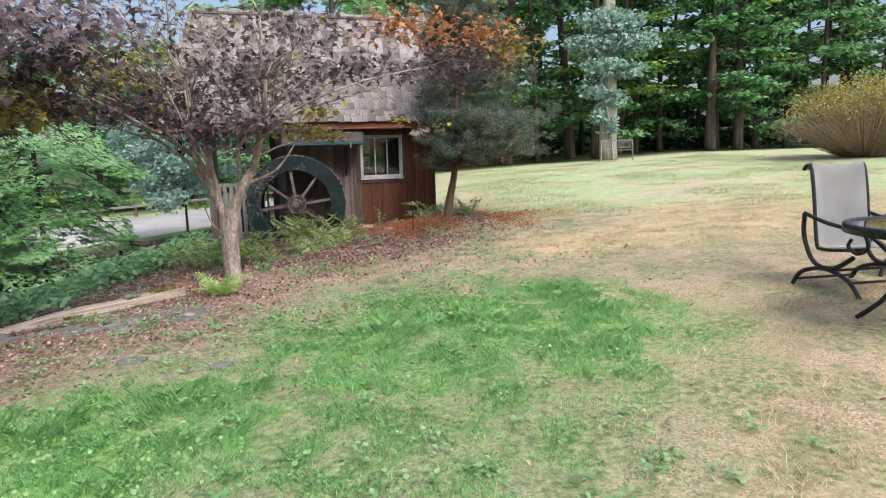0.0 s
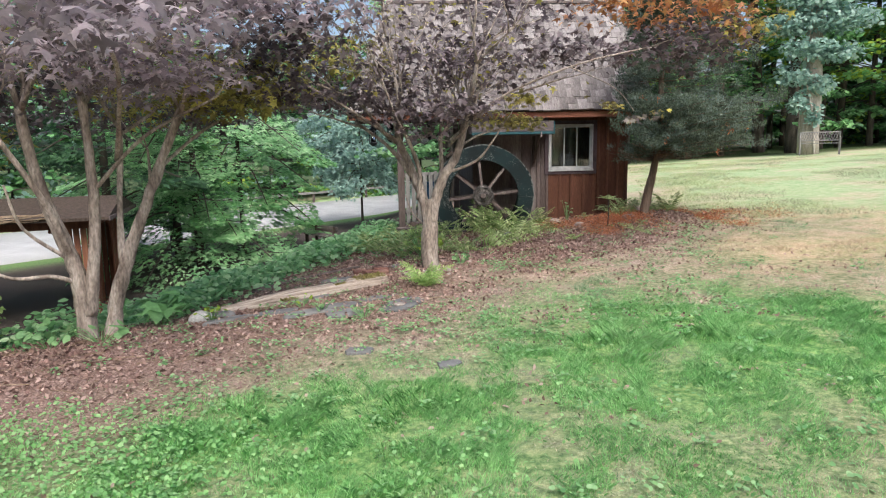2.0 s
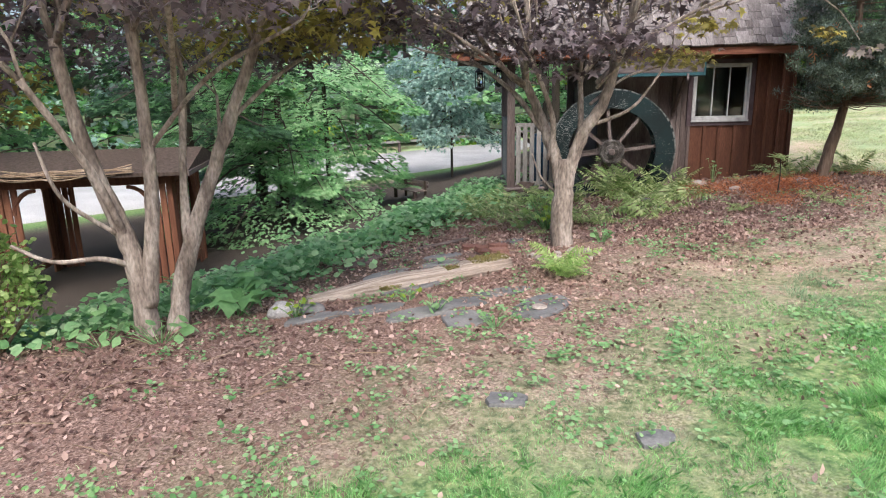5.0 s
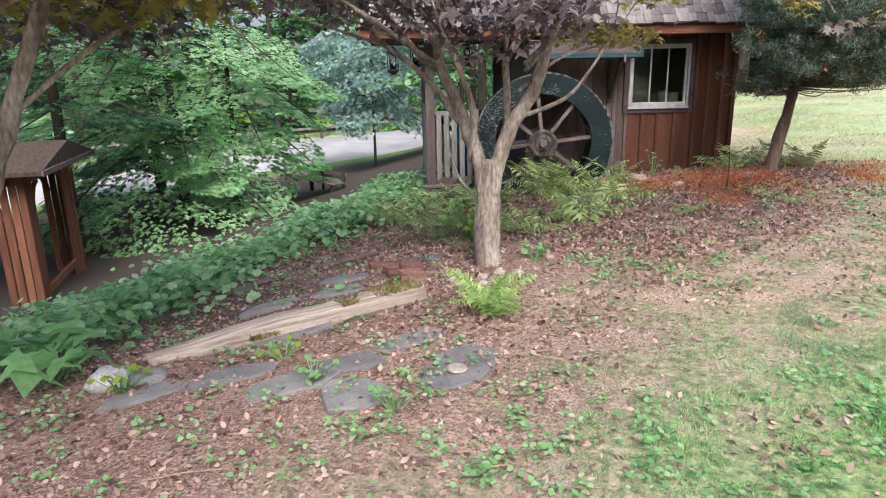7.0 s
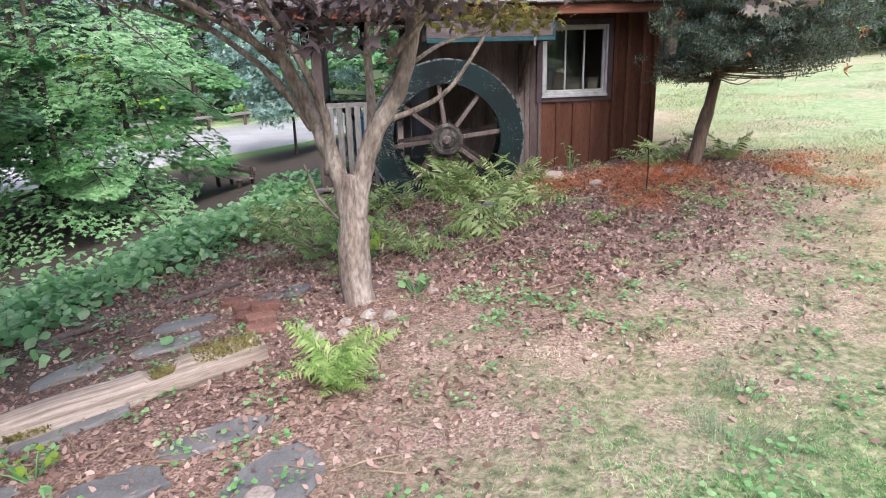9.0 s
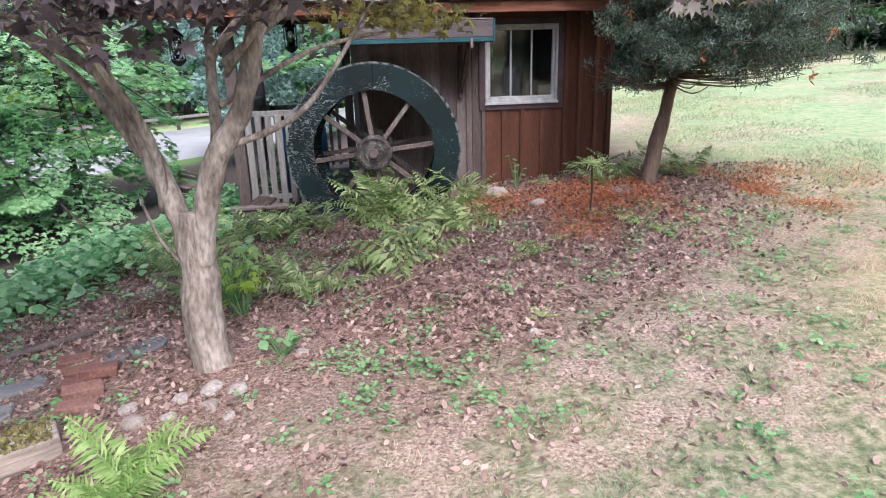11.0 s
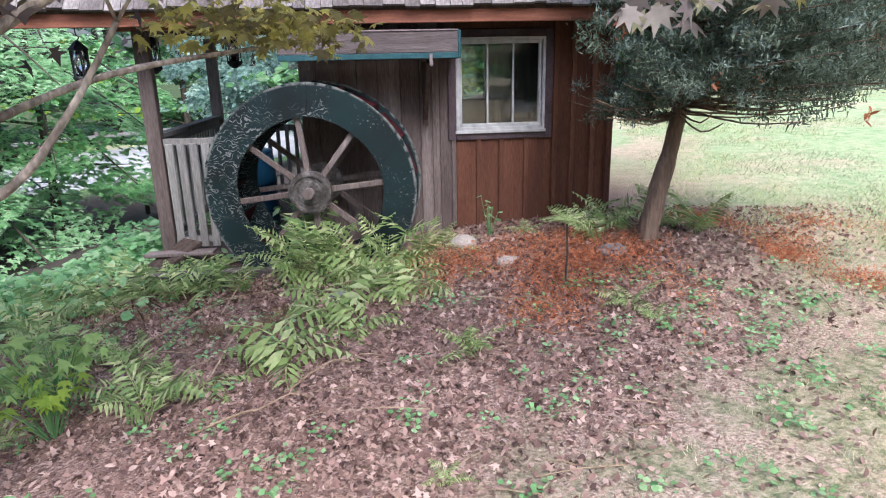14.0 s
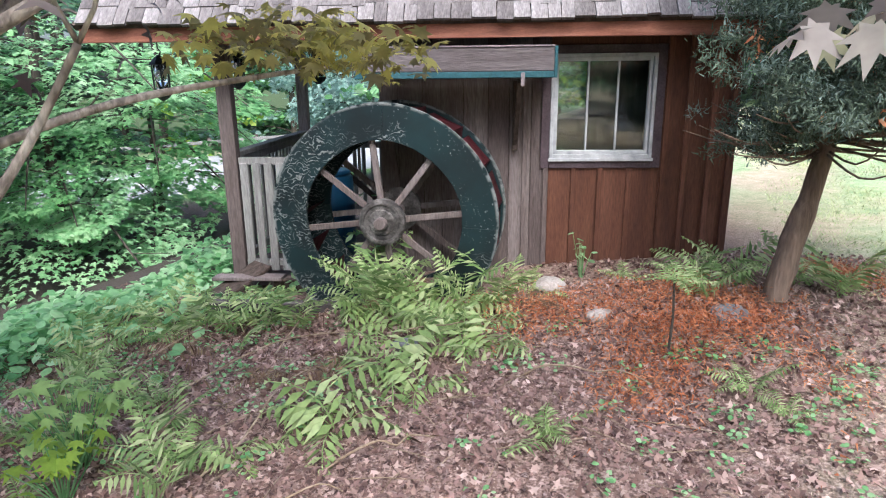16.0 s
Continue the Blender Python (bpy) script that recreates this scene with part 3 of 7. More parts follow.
def shed_walls():
    front = part("wall", boxm(UL, 0.0, 0.02, 0.10, -0.35, WALL_TOP), DARK_WOOD, shed, "weathered and red-stained board wall")
    bm = bmesh.new()
    box(bm, 0.003, 0.877, 0.02, 0.10, -0.3, 1.065)
    box(bm, 0.003, 0.877, 0.02, 0.10, 1.96, WALL_TOP)
    box(bm, 0.88, UR, 0.02, 0.10, -0.3, WALL_TOP)
    front2 = part("wall", bm, RED_BOARD, shed, "red-stained board and batten wall")
    # grey weathered boards behind the wheel
    u, g = UL, np.random.default_rng(3)
    while u < -0.02:
        w = min(g.uniform(0.15, 0.24), -0.0 - u)
        if w > 0.03:
            part("board", boxm(u + 0.002, u + w - 0.003, g.uniform(-0.004, 0.002), 0.018, -0.33, WALL_TOP - 0.01, 0.003), GREY_BOARD, front)
        u += w
    for uu in (-0.21, -0.025):
        part("batten", boxm(uu - 0.022, uu + 0.022, -0.026, -0.006, -0.2, 1.75, 0.003), GREY_BOARD, front)
    # red boards with battens
    edges = [0.0, 0.22, 0.45, 0.70, 0.96, 1.17, 1.38, 1.545]
    for a, b in zip(edges, edges[1:]):
        top = 1.0 if b <= 0.97 else WALL_TOP - 0.01
        part("board", boxm(a + 0.002, b - 0.002, 0.0, 0.018, -0.28, top, 0.003), RED_BOARD, front2)
    for a in edges[1:-1]:
        top = 0.998 if a < 0.9 else WALL_TOP - 0.012
        if abs(a - 0.96) < 0.01:
            a += 0.03
        part("batten", boxm(a - 0.023, a + 0.023, -0.028, -0.001, -0.25, top, 0.004), RED_BOARD, front2)
    part("corner_board", boxm(UR - 0.045, UR + 0.02, -0.03, -0.002, -0.25, WALL_TOP - 0.015, 0.004), RED_BOARD, front2)
    part("board", boxm(0.0, 0.958, -0.002, 0.018, 2.03, WALL_TOP - 0.01, 0.003), RED_BOARD, front2)
    side = part("wall", boxm(UR - 0.08, UR, 0.102, DEPTH, -0.3, WALL_TOP), RED_BOARD, shed)
    for k in range(11):
        v = 0.05 + k * 0.245
        part("batten", boxm(UR + 0.001, UR + 0.02, v, v + 0.04, -0.25, WALL_TOP, 0.003), RED_BOARD, side)
    left = part("wall", boxm(UL, UL + 0.08, 0.102, DEPTH, -0.3, WALL_TOP), GREY_BOARD, shed)
    bm = bmesh.new()
    box(bm, UL + 0.081, 0.15, DEPTH - 0.08, DEPTH, -0.3, WALL_TOP)
    box(bm, 0.15, 0.75, DEPTH - 0.08, DEPTH, -0.3, 1.25)
    box(bm, 0.15, 0.75, DEPTH - 0.08, DEPTH, 1.95, WALL_TOP)
    box(bm, 0.75, UR - 0.081, DEPTH - 0.08, DEPTH, -0.3, WALL_TOP)
    part("wall", bm, DARK_WOOD, shed)
    part("floor", boxm(UL + 0.085, UR - 0.085, 0.105, DEPTH - 0.085, -0.05, 0.05), DARK_WOOD, shed)
    # gables
    for u0, u1, mt in ((UR - 0.08, UR, RED_BOARD), (UL, UL + 0.08, GREY_BOARD)):
        bm = bmesh.new()
        a = [bm.verts.new((u0, v, z)) for v, z in ((0.1, WALL_TOP), (DEPTH, WALL_TOP), (RIDGE_V, RIDGE_Z - 0.32))]
        b = [bm.verts.new((u1, v, z)) for v, z in ((0.1, WALL_TOP), (DEPTH, WALL_TOP), (RIDGE_V, RIDGE_Z - 0.32))]
        bm.faces.new(a)
        bm.faces.new(b[::-1])
        for i in range(3):
            j = (i + 1) % 3
            bm.faces.new((a[i], b[i], b[j], a[j]))
        part("gable", bm, mt, shed)


shed_walls()


def shed_window():
    win = thing("window", Matrix(), "", "")
    win.parent = shed

    u0, u1, z0, z1 = 0.0, 0.88, 1.085, 1.955
    bm = bmesh.new()
    box(bm, u0 - 0.075, u0 - 0.001, -0.03, -0.004, z0 - 0.09, z1 + 0.07, 0.003)
    box(bm, u1 + 0.001, u1 + 0.075, -0.03, -0.004, z0 - 0.09, z1 + 0.07, 0.003)
    box(bm, u0, u1, -0.03, -0.004, z0 - 0.09, z0 - 0.012, 0.003)
    box(bm, u0, u1, -0.03, -0.004, z1 + 0.002, z1 + 0.07, 0.003)
    part("casing", bm, PURPLE_TRIM, win, "dark mauve-grey painted casing")
    bm = bmesh.new()
    t = 0.030
    box(bm, u0, u0 + t, -0.04, 0.06, z0 - 0.01, z1, 0.004)
    box(bm, u1 - t, u1, -0.04, 0.06, z0 - 0.01, z1, 0.004)
    box(bm, u0 + t, u1 - t, -0.04, 0.06, z0 - 0.01, z0 + t, 0.004)
    box(bm, u0 + t, u1 - t, -0.04, 0.06, z1 - t, z1, 0.004)
    box(bm, u0 - 0.01, u1 + 0.01, -0.055, -0.041, z0 - 0.03, z0 - 0.002, 0.003)
    part("window_frame", bm, WHITE_PAINT, win, "white painted sash frame")
    bm = bmesh.new()
    t2 = t + 0.032
    box(bm, u0 + t, u0 + t2, -0.022, 0.03, z0 + t, z1 - t, 0.003)
    box(bm, u1 - t2, u1 - t - 0.006, -0.022, 0.03, z0 + t, z1 - t, 0.003)
    box(bm, u0 + t2, u1 - t2, -0.022, 0.03, z0 + t, z0 + t2, 0.003)
    box(bm, u0 + t2, u1 - t2, -0.022, 0.03, z1 - t2, z1 - t, 0.003)
    part("sash", bm, WHITE_PAINT, win)
    w = (u1 - u0 - 2 * t2) / 3
    for k in (1, 2):
        c = u0 + t2 + k * w
        part("muntin", boxm(c - 0.008, c + 0.008, -0.012, 0.02, z0 + t2, z1 - t2, 0.002), WHITE_PAINT, win)
    for k in range(3):
        a = u0 + t2 + k * w + (0.009 if k else 0)
        b = u0 + t2 + (k + 1) * w - (0.009 if k < 2 else 0)
        p = part("pane", boxm(a, b, 0.0, 0.004, z0 + t2, z1 - t2), GLASS, win)
        p.visible_shadow = False


shed_window()


def slope_point(u, s, lift=0.0):
    """A point of the front roof slope: s from 0 (eave) to 1 (ridge)."""
    d = Vector((0, RIDGE_V - EAVE_V, RIDGE_Z - EAVE_Z))
    nrm = Vector((0, -d.z, d.y)).normalized()
    return Vector((u, EAVE_V, EAVE_Z)) + d * s + nrm * lift


def roof_left(s):
    return -3.85 + 0.8 * s


ROOF_R = 1.80


def shed_roof():
    bm = bmesh.new()
    t = 0.06
    back_v = 2 * RIDGE_V - EAVE_V
    for sgn in (0, 1):
        q = []
        for u, s in ((roof_left(0), 0), (ROOF_R, 0), (ROOF_R, 1), (roof_left(1), 1)):
            for lift in (0, -t):
                p = slope_point(u, s, lift)
                if sgn:
                    p.y = 2 * RIDGE_V - p.y
                q.append(bm.verts.new(p))
        top, bot = q[0::2], q[1::2]
        bm.faces.new(top)
        bm.faces.new(bot[::-1])
        for i in range(4):
            j = (i + 1) % 4
            bm.faces.new((top[i], top[j], bot[j], bot[i]))
    roof = part("roof", bm, DARK_WOOD, shed, "grey weathered shingle roof")
    part("fascia", boxm(roof_left(0) + 0.03, ROOF_R - 0.02, EAVE_V + 0.035, EAVE_V + 0.075, EAVE_Z - 0.135, EAVE_Z + 0.015, 0.004), FASCIA, shed, "red-brown fascia board")
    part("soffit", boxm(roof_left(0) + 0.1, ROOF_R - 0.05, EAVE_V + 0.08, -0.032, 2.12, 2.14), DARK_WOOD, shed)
    part("porch_beam", boxm(roof_left(0) + 0.75, UL - 0.003, 0.03, 0.15, 2.06, 2.2, 0.005), FASCIA, shed)
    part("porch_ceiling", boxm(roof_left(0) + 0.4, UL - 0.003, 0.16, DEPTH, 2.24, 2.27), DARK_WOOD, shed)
    # gable end over the porch
    bm = bmesh.new()
    a = [bm.verts.new((roof_left(0) + 0.95, v, z)) for v, z in ((0.0, 2.28), (DEPTH, 2.28), (RIDGE_V, RIDGE_Z - 0.30))]
    bm.faces.new(a)
    bmesh.ops.solidify(bm, geom=bm.faces[:], thickness=0.03)
    part("gable", bm, GREY_BOARD, shed)
    return roof


roof = shed_roof()


def porch():
    part("porch_deck", boxm(-2.98, UL - 0.003, 0.0, DEPTH, -0.12, -0.04, 0.005), GREY_BOARD, shed, "grey porch deck")
    for u, v in ((-2.875, 0.085), (-2.875, DEPTH - 0.06), (UL - 0.08, DEPTH - 0.06)):
        part("porch_post", boxm(u - 0.065, u + 0.065, v - 0.055, v + 0.055, -0.6, 2.1, 0.006), GREY_BOARD, shed, "grey square porch post")
    part("rail", boxm(-2.93, -2.82, 0.145, DEPTH - 0.12, 1.08, 1.13, 0.005), PALE_BOARD, shed)
    part("rail", boxm(-2.90, -2.85, 0.145, DEPTH - 0.12, 1.0, 1.076, 0.004), PALE_BOARD, shed)
    part("rail", boxm(-2.90, -2.85, 0.145, DEPTH - 0.12, 0.06, 0.13, 0.004), PALE_BOARD, shed)
    part("rail", boxm(-2.80, UL - 0.16, DEPTH - 0.09, DEPTH - 0.03, 0.90, 0.98, 0.004), PALE_BOARD, shed)
    part("rail", boxm(-2.80, UL - 0.16, DEPTH - 0.09, DEPTH - 0.03, 0.06, 0.13, 0.004), PALE_BOARD, shed)
    for k in range(19):
        v = 0.20 + k * 0.128
        part("baluster", boxm(-2.925, -2.903, v, v + 0.062, 0.03, 1.075, 0.003), PALE_BOARD, shed)
    for k in range(9):
        u = -2.72 + k * 0.118
        part("baluster", boxm(u, u + 0.05, DEPTH - 0.115, DEPTH - 0.092, 0.03, 0.975, 0.003), PALE_BOARD, shed)
    part("rail", boxm(-2.805, -2.24, 0.055, 0.115, 1.02, 1.085, 0.004), PALE_BOARD, shed)
    part("rail", boxm(-2.805, -2.24, 0.06, 0.11, 0.06, 0.12, 0.004), PALE_BOARD, shed)
    part("rail_post", boxm(-2.238, -2.17, 0.05, 0.12, -0.1, 1.10, 0.005), PALE_BOARD, shed)
    for k in range(5):
        u = -2.79 + k * 0.112
        part("baluster", boxm(u, u + 0.075, 0.03, 0.052, 0.02, 1.04, 0.005), PALE_BOARD, shed)
    # mid-height cross-brace behind the wheel and the sill under it
    part("brace", beam(bmesh.new(), (-2.75, DEPTH - 0.13, 0.95), (-1.85, DEPTH - 0.13, 0.15), 0.04, 0.07), DARK_WOOD, shed)


porch()


def flume():
    fl = thing("water_flume", SHED, "weathered grey plank water flume with teal painted trim", "flume")
    u0, u1, v0, v1 = -1.57, -0.05, -0.62, -0.10
    part("side_board", boxm(u0, u1, v0, v0 + 0.035, 1.812, 1.985, 0.004), GREY_LONG, fl)
    part("side_board", boxm(u0, u1, v1 - 0.035, v1, 1.812, 1.985, 0.004), GREY_LONG, fl)
    part("bottom_board", boxm(u0, u1, v0 + 0.037, v1 - 0.037, 1.785, 1.81, 0.003), GREY_LONG, fl)
    part("lower_trim", boxm(u0, u1, v0 - 0.012, v0 + 0.03, 1.762, 1.809, 0.004), TEAL, fl, "teal painted lower trim")
    part("end_board", boxm(u1 + 0.001, u1 + 0.025, v0 - 0.008, v1, 1.760, 1.990, 0.004), TEAL, fl, "teal painted end board")
    part("top_trim", boxm(u0, u1, v0 - 0.01, v0 + 0.034, 1.987, 1.999, 0.002), GREY_TRIM, fl)
    part("strap", boxm(-0.30, -0.27, v0 - 0.03, v0 - 0.014, 1.70, 1.80, 0.003), GREY_TRIM, fl)
    br = bmesh.new()
    beam(br, (-0.30, -0.05, 1.15), (-0.30, -0.05, 1.74), 0.04, 0.05)
    beam(br, (-0.30, -0.06, 1.22), (-0.30, v0 + 0.06, 1.74), 0.04, 0.05)
    part("bracket", br, DARK_WOOD, fl, "dark timber bracket")


flume()


def water_wheel():
    """The overshot wheel: two painted rims, spokes, hub, buckets between the rims."""
    C = Vector((-1.38, 0, 0.66))
    ww = thing("waterwheel", SHED @ pose(C.x, -0.72, C.z, 0, 0, -8) @ pose(0, 0.72, 0), "wooden water wheel with flaking dark teal rims", "water wheel")
    R, r, V0, V1 = 0.93, 0.645, -0.72, -0.18

    def ring_segment(v, th, a0, a1, n=12):
        bm = bmesh.new()
        fr, bk = [], []
        for k in range(n + 1):
            a = a0 + (a1 - a0) * k / n
            c, s = math.cos(a), math.sin(a)
            wob = 0.006 * math.sin(5 * a)
            fr.append([bm.verts.new((q * c, v, q * s)) for q in (r + wob, R + wob)])
            bk.append([bm.verts.new((q * c, v + th, q * s)) for q in (r + wob, R + wob)])
        for k in range(n):
            bm.faces.new((fr[k][0], fr[k][1], fr[k + 1][1], fr[k + 1][0]))
            bm.faces.new((bk[k][1], bk[k][0], bk[k + 1][0], bk[k + 1][1]))
            bm.faces.new((fr[k][1], bk[k][1], bk[k + 1][1], fr[k + 1][1]))
            bm.faces.new((bk[k][0], fr[k][0], fr[k + 1][0], bk[k + 1][0]))
        bm.faces.new((fr[0][0], bk[0][0], bk[0][1], fr[0][1]))
        bm.faces.new((fr[n][1], bk[n][1], bk[n][0], fr[n][0]))
        return bm

    for v in (V0, V1):
        for k in range(4):
            a0 = radians(-2 + 90 * k)
            part("rim_segment", ring_segment(v, 0.035, a0 + 0.002, a0 + math.pi / 2 - 0.002), WHEEL_PAINT, ww, "dark teal paint flaking in streaks")
    off = radians(7)
    for v in (V0, V1):
        for k in range(8):
            a = off + k * math.pi / 4
            c, s = math.cos(a), math.sin(a)
            part("spoke", beam(bmesh.new(), (0.16 * c, v + 0.055, 0.16 * s), (0.70 * c, v + 0.055, 0.70 * s), 0.03, 0.05), GREY_BOARD, ww)
    hub = bmesh.new()
    mrot = pose(0, 0, 0, 90)
    lathe(hub, [(0.185, -V0 - 0.06), (0.19, -V0 + 0.02), (0.17, -V0 + 0.032), (0.15, -V0 + 0.032), (0.145, -V0 + 0.018), (0.11, -V0 + 0.018), (0.10, -V0 + 0.03), (0.07, -V0 + 0.03)], 20, mrot)
    part("hub", hub, HUB_WOOD, ww, "round dark weathered wooden hub")
    part("hub", lathe(bmesh.new(), [(0.185, -V1 - 0.09), (0.19, -V1 - 0.02), (0.12, -V1)], 20, mrot), HUB_WOOD, ww)
    part("axle", lathe(bmesh.new(), [(0.05, -0.02), (0.05, 0.80), (0.042, 0.81)], 12, mrot), GREY_BOARD, ww)
    for k in range(16):
        a = 2 * math.pi * (k + 0.3) / 16
        p0 = Vector((R * 0.985 * math.cos(a), 0, R * 0.985 * math.sin(a)))
        p1 = Vector((r * 1.06 * math.cos(a - 0.22), 0, r * 1.06 * math.sin(a - 0.22)))
        bm = bmesh.new()
        q = [bm.verts.new((p.x, v, p.z)) for p, v in ((p0, V0 + 0.038), (p0, V1 - 0.003), (p1, V1 - 0.003), (p1, V0 + 0.038))]
        bm.faces.new(q)
        bmesh.ops.solidify(bm, geom=bm.faces[:], thickness=0.018)
        part("bucket_board", bm, MAROON, ww, "maroon painted bucket board")
        p2 = Vector((R * 0.985 * math.cos(a + 0.30), 0, R * 0.985 * math.sin(a + 0.30)))
        bm = bmesh.new()
        q = [bm.verts.new((p.x * s, v, p.z * s)) for p, v, s in ((p0, V0 + 0.04, 0.99), (p0, V1 - 0.005, 0.99), (p2, V1 - 0.005, 0.97), (p2, V0 + 0.04, 0.97))]
        bm.faces.new(q)
        bmesh.ops.solidify(bm, geom=bm.faces[:], thickness=0.012)
        part("sole_board", bm, MAROON, ww)
    # bearing stand
    st = thing("wheel_stand", SHED, "dark timber trough and stand under the wheel", "timber stand")
    part("sill", boxm(-2.75, -1.35, -0.98, -0.88, -0.02, 0.06, 0.006), GREY_LONG, st)
    part("trough_side", boxm(-2.5, -0.5, -0.86, -0.82, -0.45, -0.06, 0.004), DARK_WOOD, st)
    part("trough_side", boxm(-2.5, -0.5, -0.14, -0.10, -0.45, -0.02, 0.004), DARK_WOOD, st)
    part("ramp_board", beam(bmesh.new(), (-3.15, -0.75, -0.22), (-2.6, -0.1, 0.12), 0.28, 0.03), DARK_WOOD, st)
    part("ramp_board", beam(bmesh.new(), (-3.0, -0.25, 0.04), (-2.35, -0.3, 0.06), 0.14, 0.03), GREY_BOARD, st)


water_wheel()


def barrel():
    b = thing("plastic_barrel", SHED @ pose(-2.18, 0.75, -0.04), "dark blue plastic barrel standing on the porch", "barrel")
    part("body", lathe(bmesh.new(), [(0.26, 0), (0.28, 0.03), (0.29, 0.28), (0.30, 0.30), (0.29, 0.32), (0.29, 0.56), (0.30, 0.58), (0.29, 0.60), (0.28, 0.84), (0.25, 0.87)], 28), BLUE_PLASTIC, b, smooth=True)
    part("lid", lathe(bmesh.new(), [(0.255, 0.872), (0.265, 0.885), (0.265, 0.91), (0.2, 0.915)], 28), BLUE_PLASTIC, b, smooth=True)


barrel()


def lantern(m):
    b = thing("lantern", m, "black metal lantern hanging under the porch eave", "lantern", "lanterns under the eave")
    part("roof", lathe(bmesh.new(), [(0.09, 0.0), (0.08, 0.02), (0.03, 0.07), (0.012, 0.085)], 8), IRON, b)
    part("base", lathe(bmesh.new(), [(0.02, -0.30), (0.06, -0.27), (0.085, -0.24), (0.08, -0.225)], 8), IRON, b)
    for k in range(6):
        a = k * math.pi / 3
        part("bar", tube(bmesh.new(), [(0.07 * math.cos(a), 0.07 * math.sin(a), -0.23), (0.075 * math.cos(a), 0.075 * math.sin(a), 0.0)], 0.006, 0.006, 6), IRON, b)
    g = part("glass", lathe(bmesh.new(), [(0.05, -0.224), (0.055, -0.002)], 12), GLASS, b, smooth=True)
    part("hook", tube(bmesh.new(), smooth_line([(0, 0, 0.08), (0.02, 0, 0.11), (0, 0, 0.14), (0, 0, 0.22)]), 0.005, 0.005, 6), IRON, b)
    return b


lan = lantern(SHED @ pose(-3.38, -0.04, 1.90))
copy_thing(lan, SHED @ pose(-3.05, 0.9, 1.98))
copy_thing(lan, SHED @ pose(-2.25, 1.0, 2.02))


# ---- trees ----
def limb_tips(bm, start, direction, length, r, depth, g, tips, spread=0.6, lift=0.12, sides=6):
    """A limb that forks; the ends and mid points of its twigs are gathered in tips."""
    d = Vector(direction).normalized()
    pts = [Vector(start)]
    n = 4
    for k in range(n):
        d = (d + Vector((g.normal(0, 0.16), g.normal(0, 0.16), g.normal(0, 0.10) + lift * 0.3))).normalized()
        pts.append(pts[-1] + d * length / n)
    tube(bm, pts, r, r * 0.6, sides, 0.1)
    tips.append(pts[2])
    if depth == 0:
        tips.append(pts[-1])
        return
    for k in range(2 if depth < 2 else 3):
        at = pts[-1] if k < 2 else pts[2]
        nd = d + Vector((g.normal(0, spread), g.normal(0, spread), g.normal(0, spread * 0.45) + lift))
        limb_tips(bm, at, nd, length * g.uniform(0.6, 0.85), r * 0.58, depth - 1, g, tips, spread, lift, max(4, sides - 1))


def maple(base, stems, extra, label, seed, mats, canopy, n_leaf, reach=0.32, turn=0.0):
    """A many-stemmed Japanese maple. stems: (line, radius at foot, radius at end); canopy: blob centre, radii, count and leaf."""
    g = np.random.default_rng(seed)
    b = Vector(base)
    rot = Matrix.Rotation(radians(turn), 3, "Z")
    tree = thing("maple_tree", Matrix.Translation(b), label, "tree")
    tips = []
    for i, (line, r0, r1) in enumerate(stems):
        p = [rot @ Vector(q) for q in line]
        part("stem" if i else "trunk", tube(bmesh.new(), smooth_line(p, 6), r0, r1, 10, 0.3), BARK, tree, smooth=True)
        end, d = p[-1], (p[-1] - p[-2]).normalized()
        if i == 0 and len(line) == 3:
            continue
        for k in range(3):
            nd = d + Vector((g.normal(0, 0.55), g.normal(0, 0.55), g.normal(0, 0.2)))
            br = bmesh.new()
            limb_tips(br, end - d * 0.05 * k, nd, g.uniform(0.6, 0.95), r1 * 0.75, 3, g, tips)
            part("branch", br, BARK, tree, smooth=True)
    for line, r0, r1, leafy in extra:
        br = bmesh.new()
        pts = smooth_line([rot @ Vector(q) for q in line], 6)
        tube(br, pts, r0, r1, 7, 0.2)
        if leafy:
            d = (pts[-1] - pts[-3]).normalized()
            for k in range(2):
                limb_tips(br, pts[-1], d + Vector((g.normal(0, 0.5), g.normal(0, 0.5), 0.05)), 0.4, r1 * 0.7, 1, g, tips)
        part("branch", br, BARK, tree, smooth=True)
    P = np.array([tuple(t) for t in tips])
    P = np.repeat(P, max(1, n_leaf // len(P)), 0)
    P = P + g.normal(0, 1, P.shape) * (reach, reach, 0.10)
    P = P[P[:, 2] > 1.65 - b.z]
    k = g.random(len(P))
    for i, mt in enumerate(mats):
        lo, hi = i / len(mats), (i + 1) / len(mats)
        part("foliage", leaves("foliage", P[(k >= lo) & (k < hi)], 0.085, mt, STAR, 0.45, 0.35, 0.3, g), mt, tree)
    for centre, rad, cnt, mi, *fine in canopy:
        c = np.array([centre]) - np.array([tuple(b)])
        Q = blobs(c, [rad], cnt, g, 0.0)
        Q[:, 2] += 0.06 * wall_noise(Q[:, 0] * 3, Q[:, 1] * 3, 2.0, 5)
        part("foliage", leaves("foliage", Q, fine[0] if fine else 0.105, mi, PALM if fine else STAR, 0.4, 0.35, 0.3, g), mi, tree)
    return tree


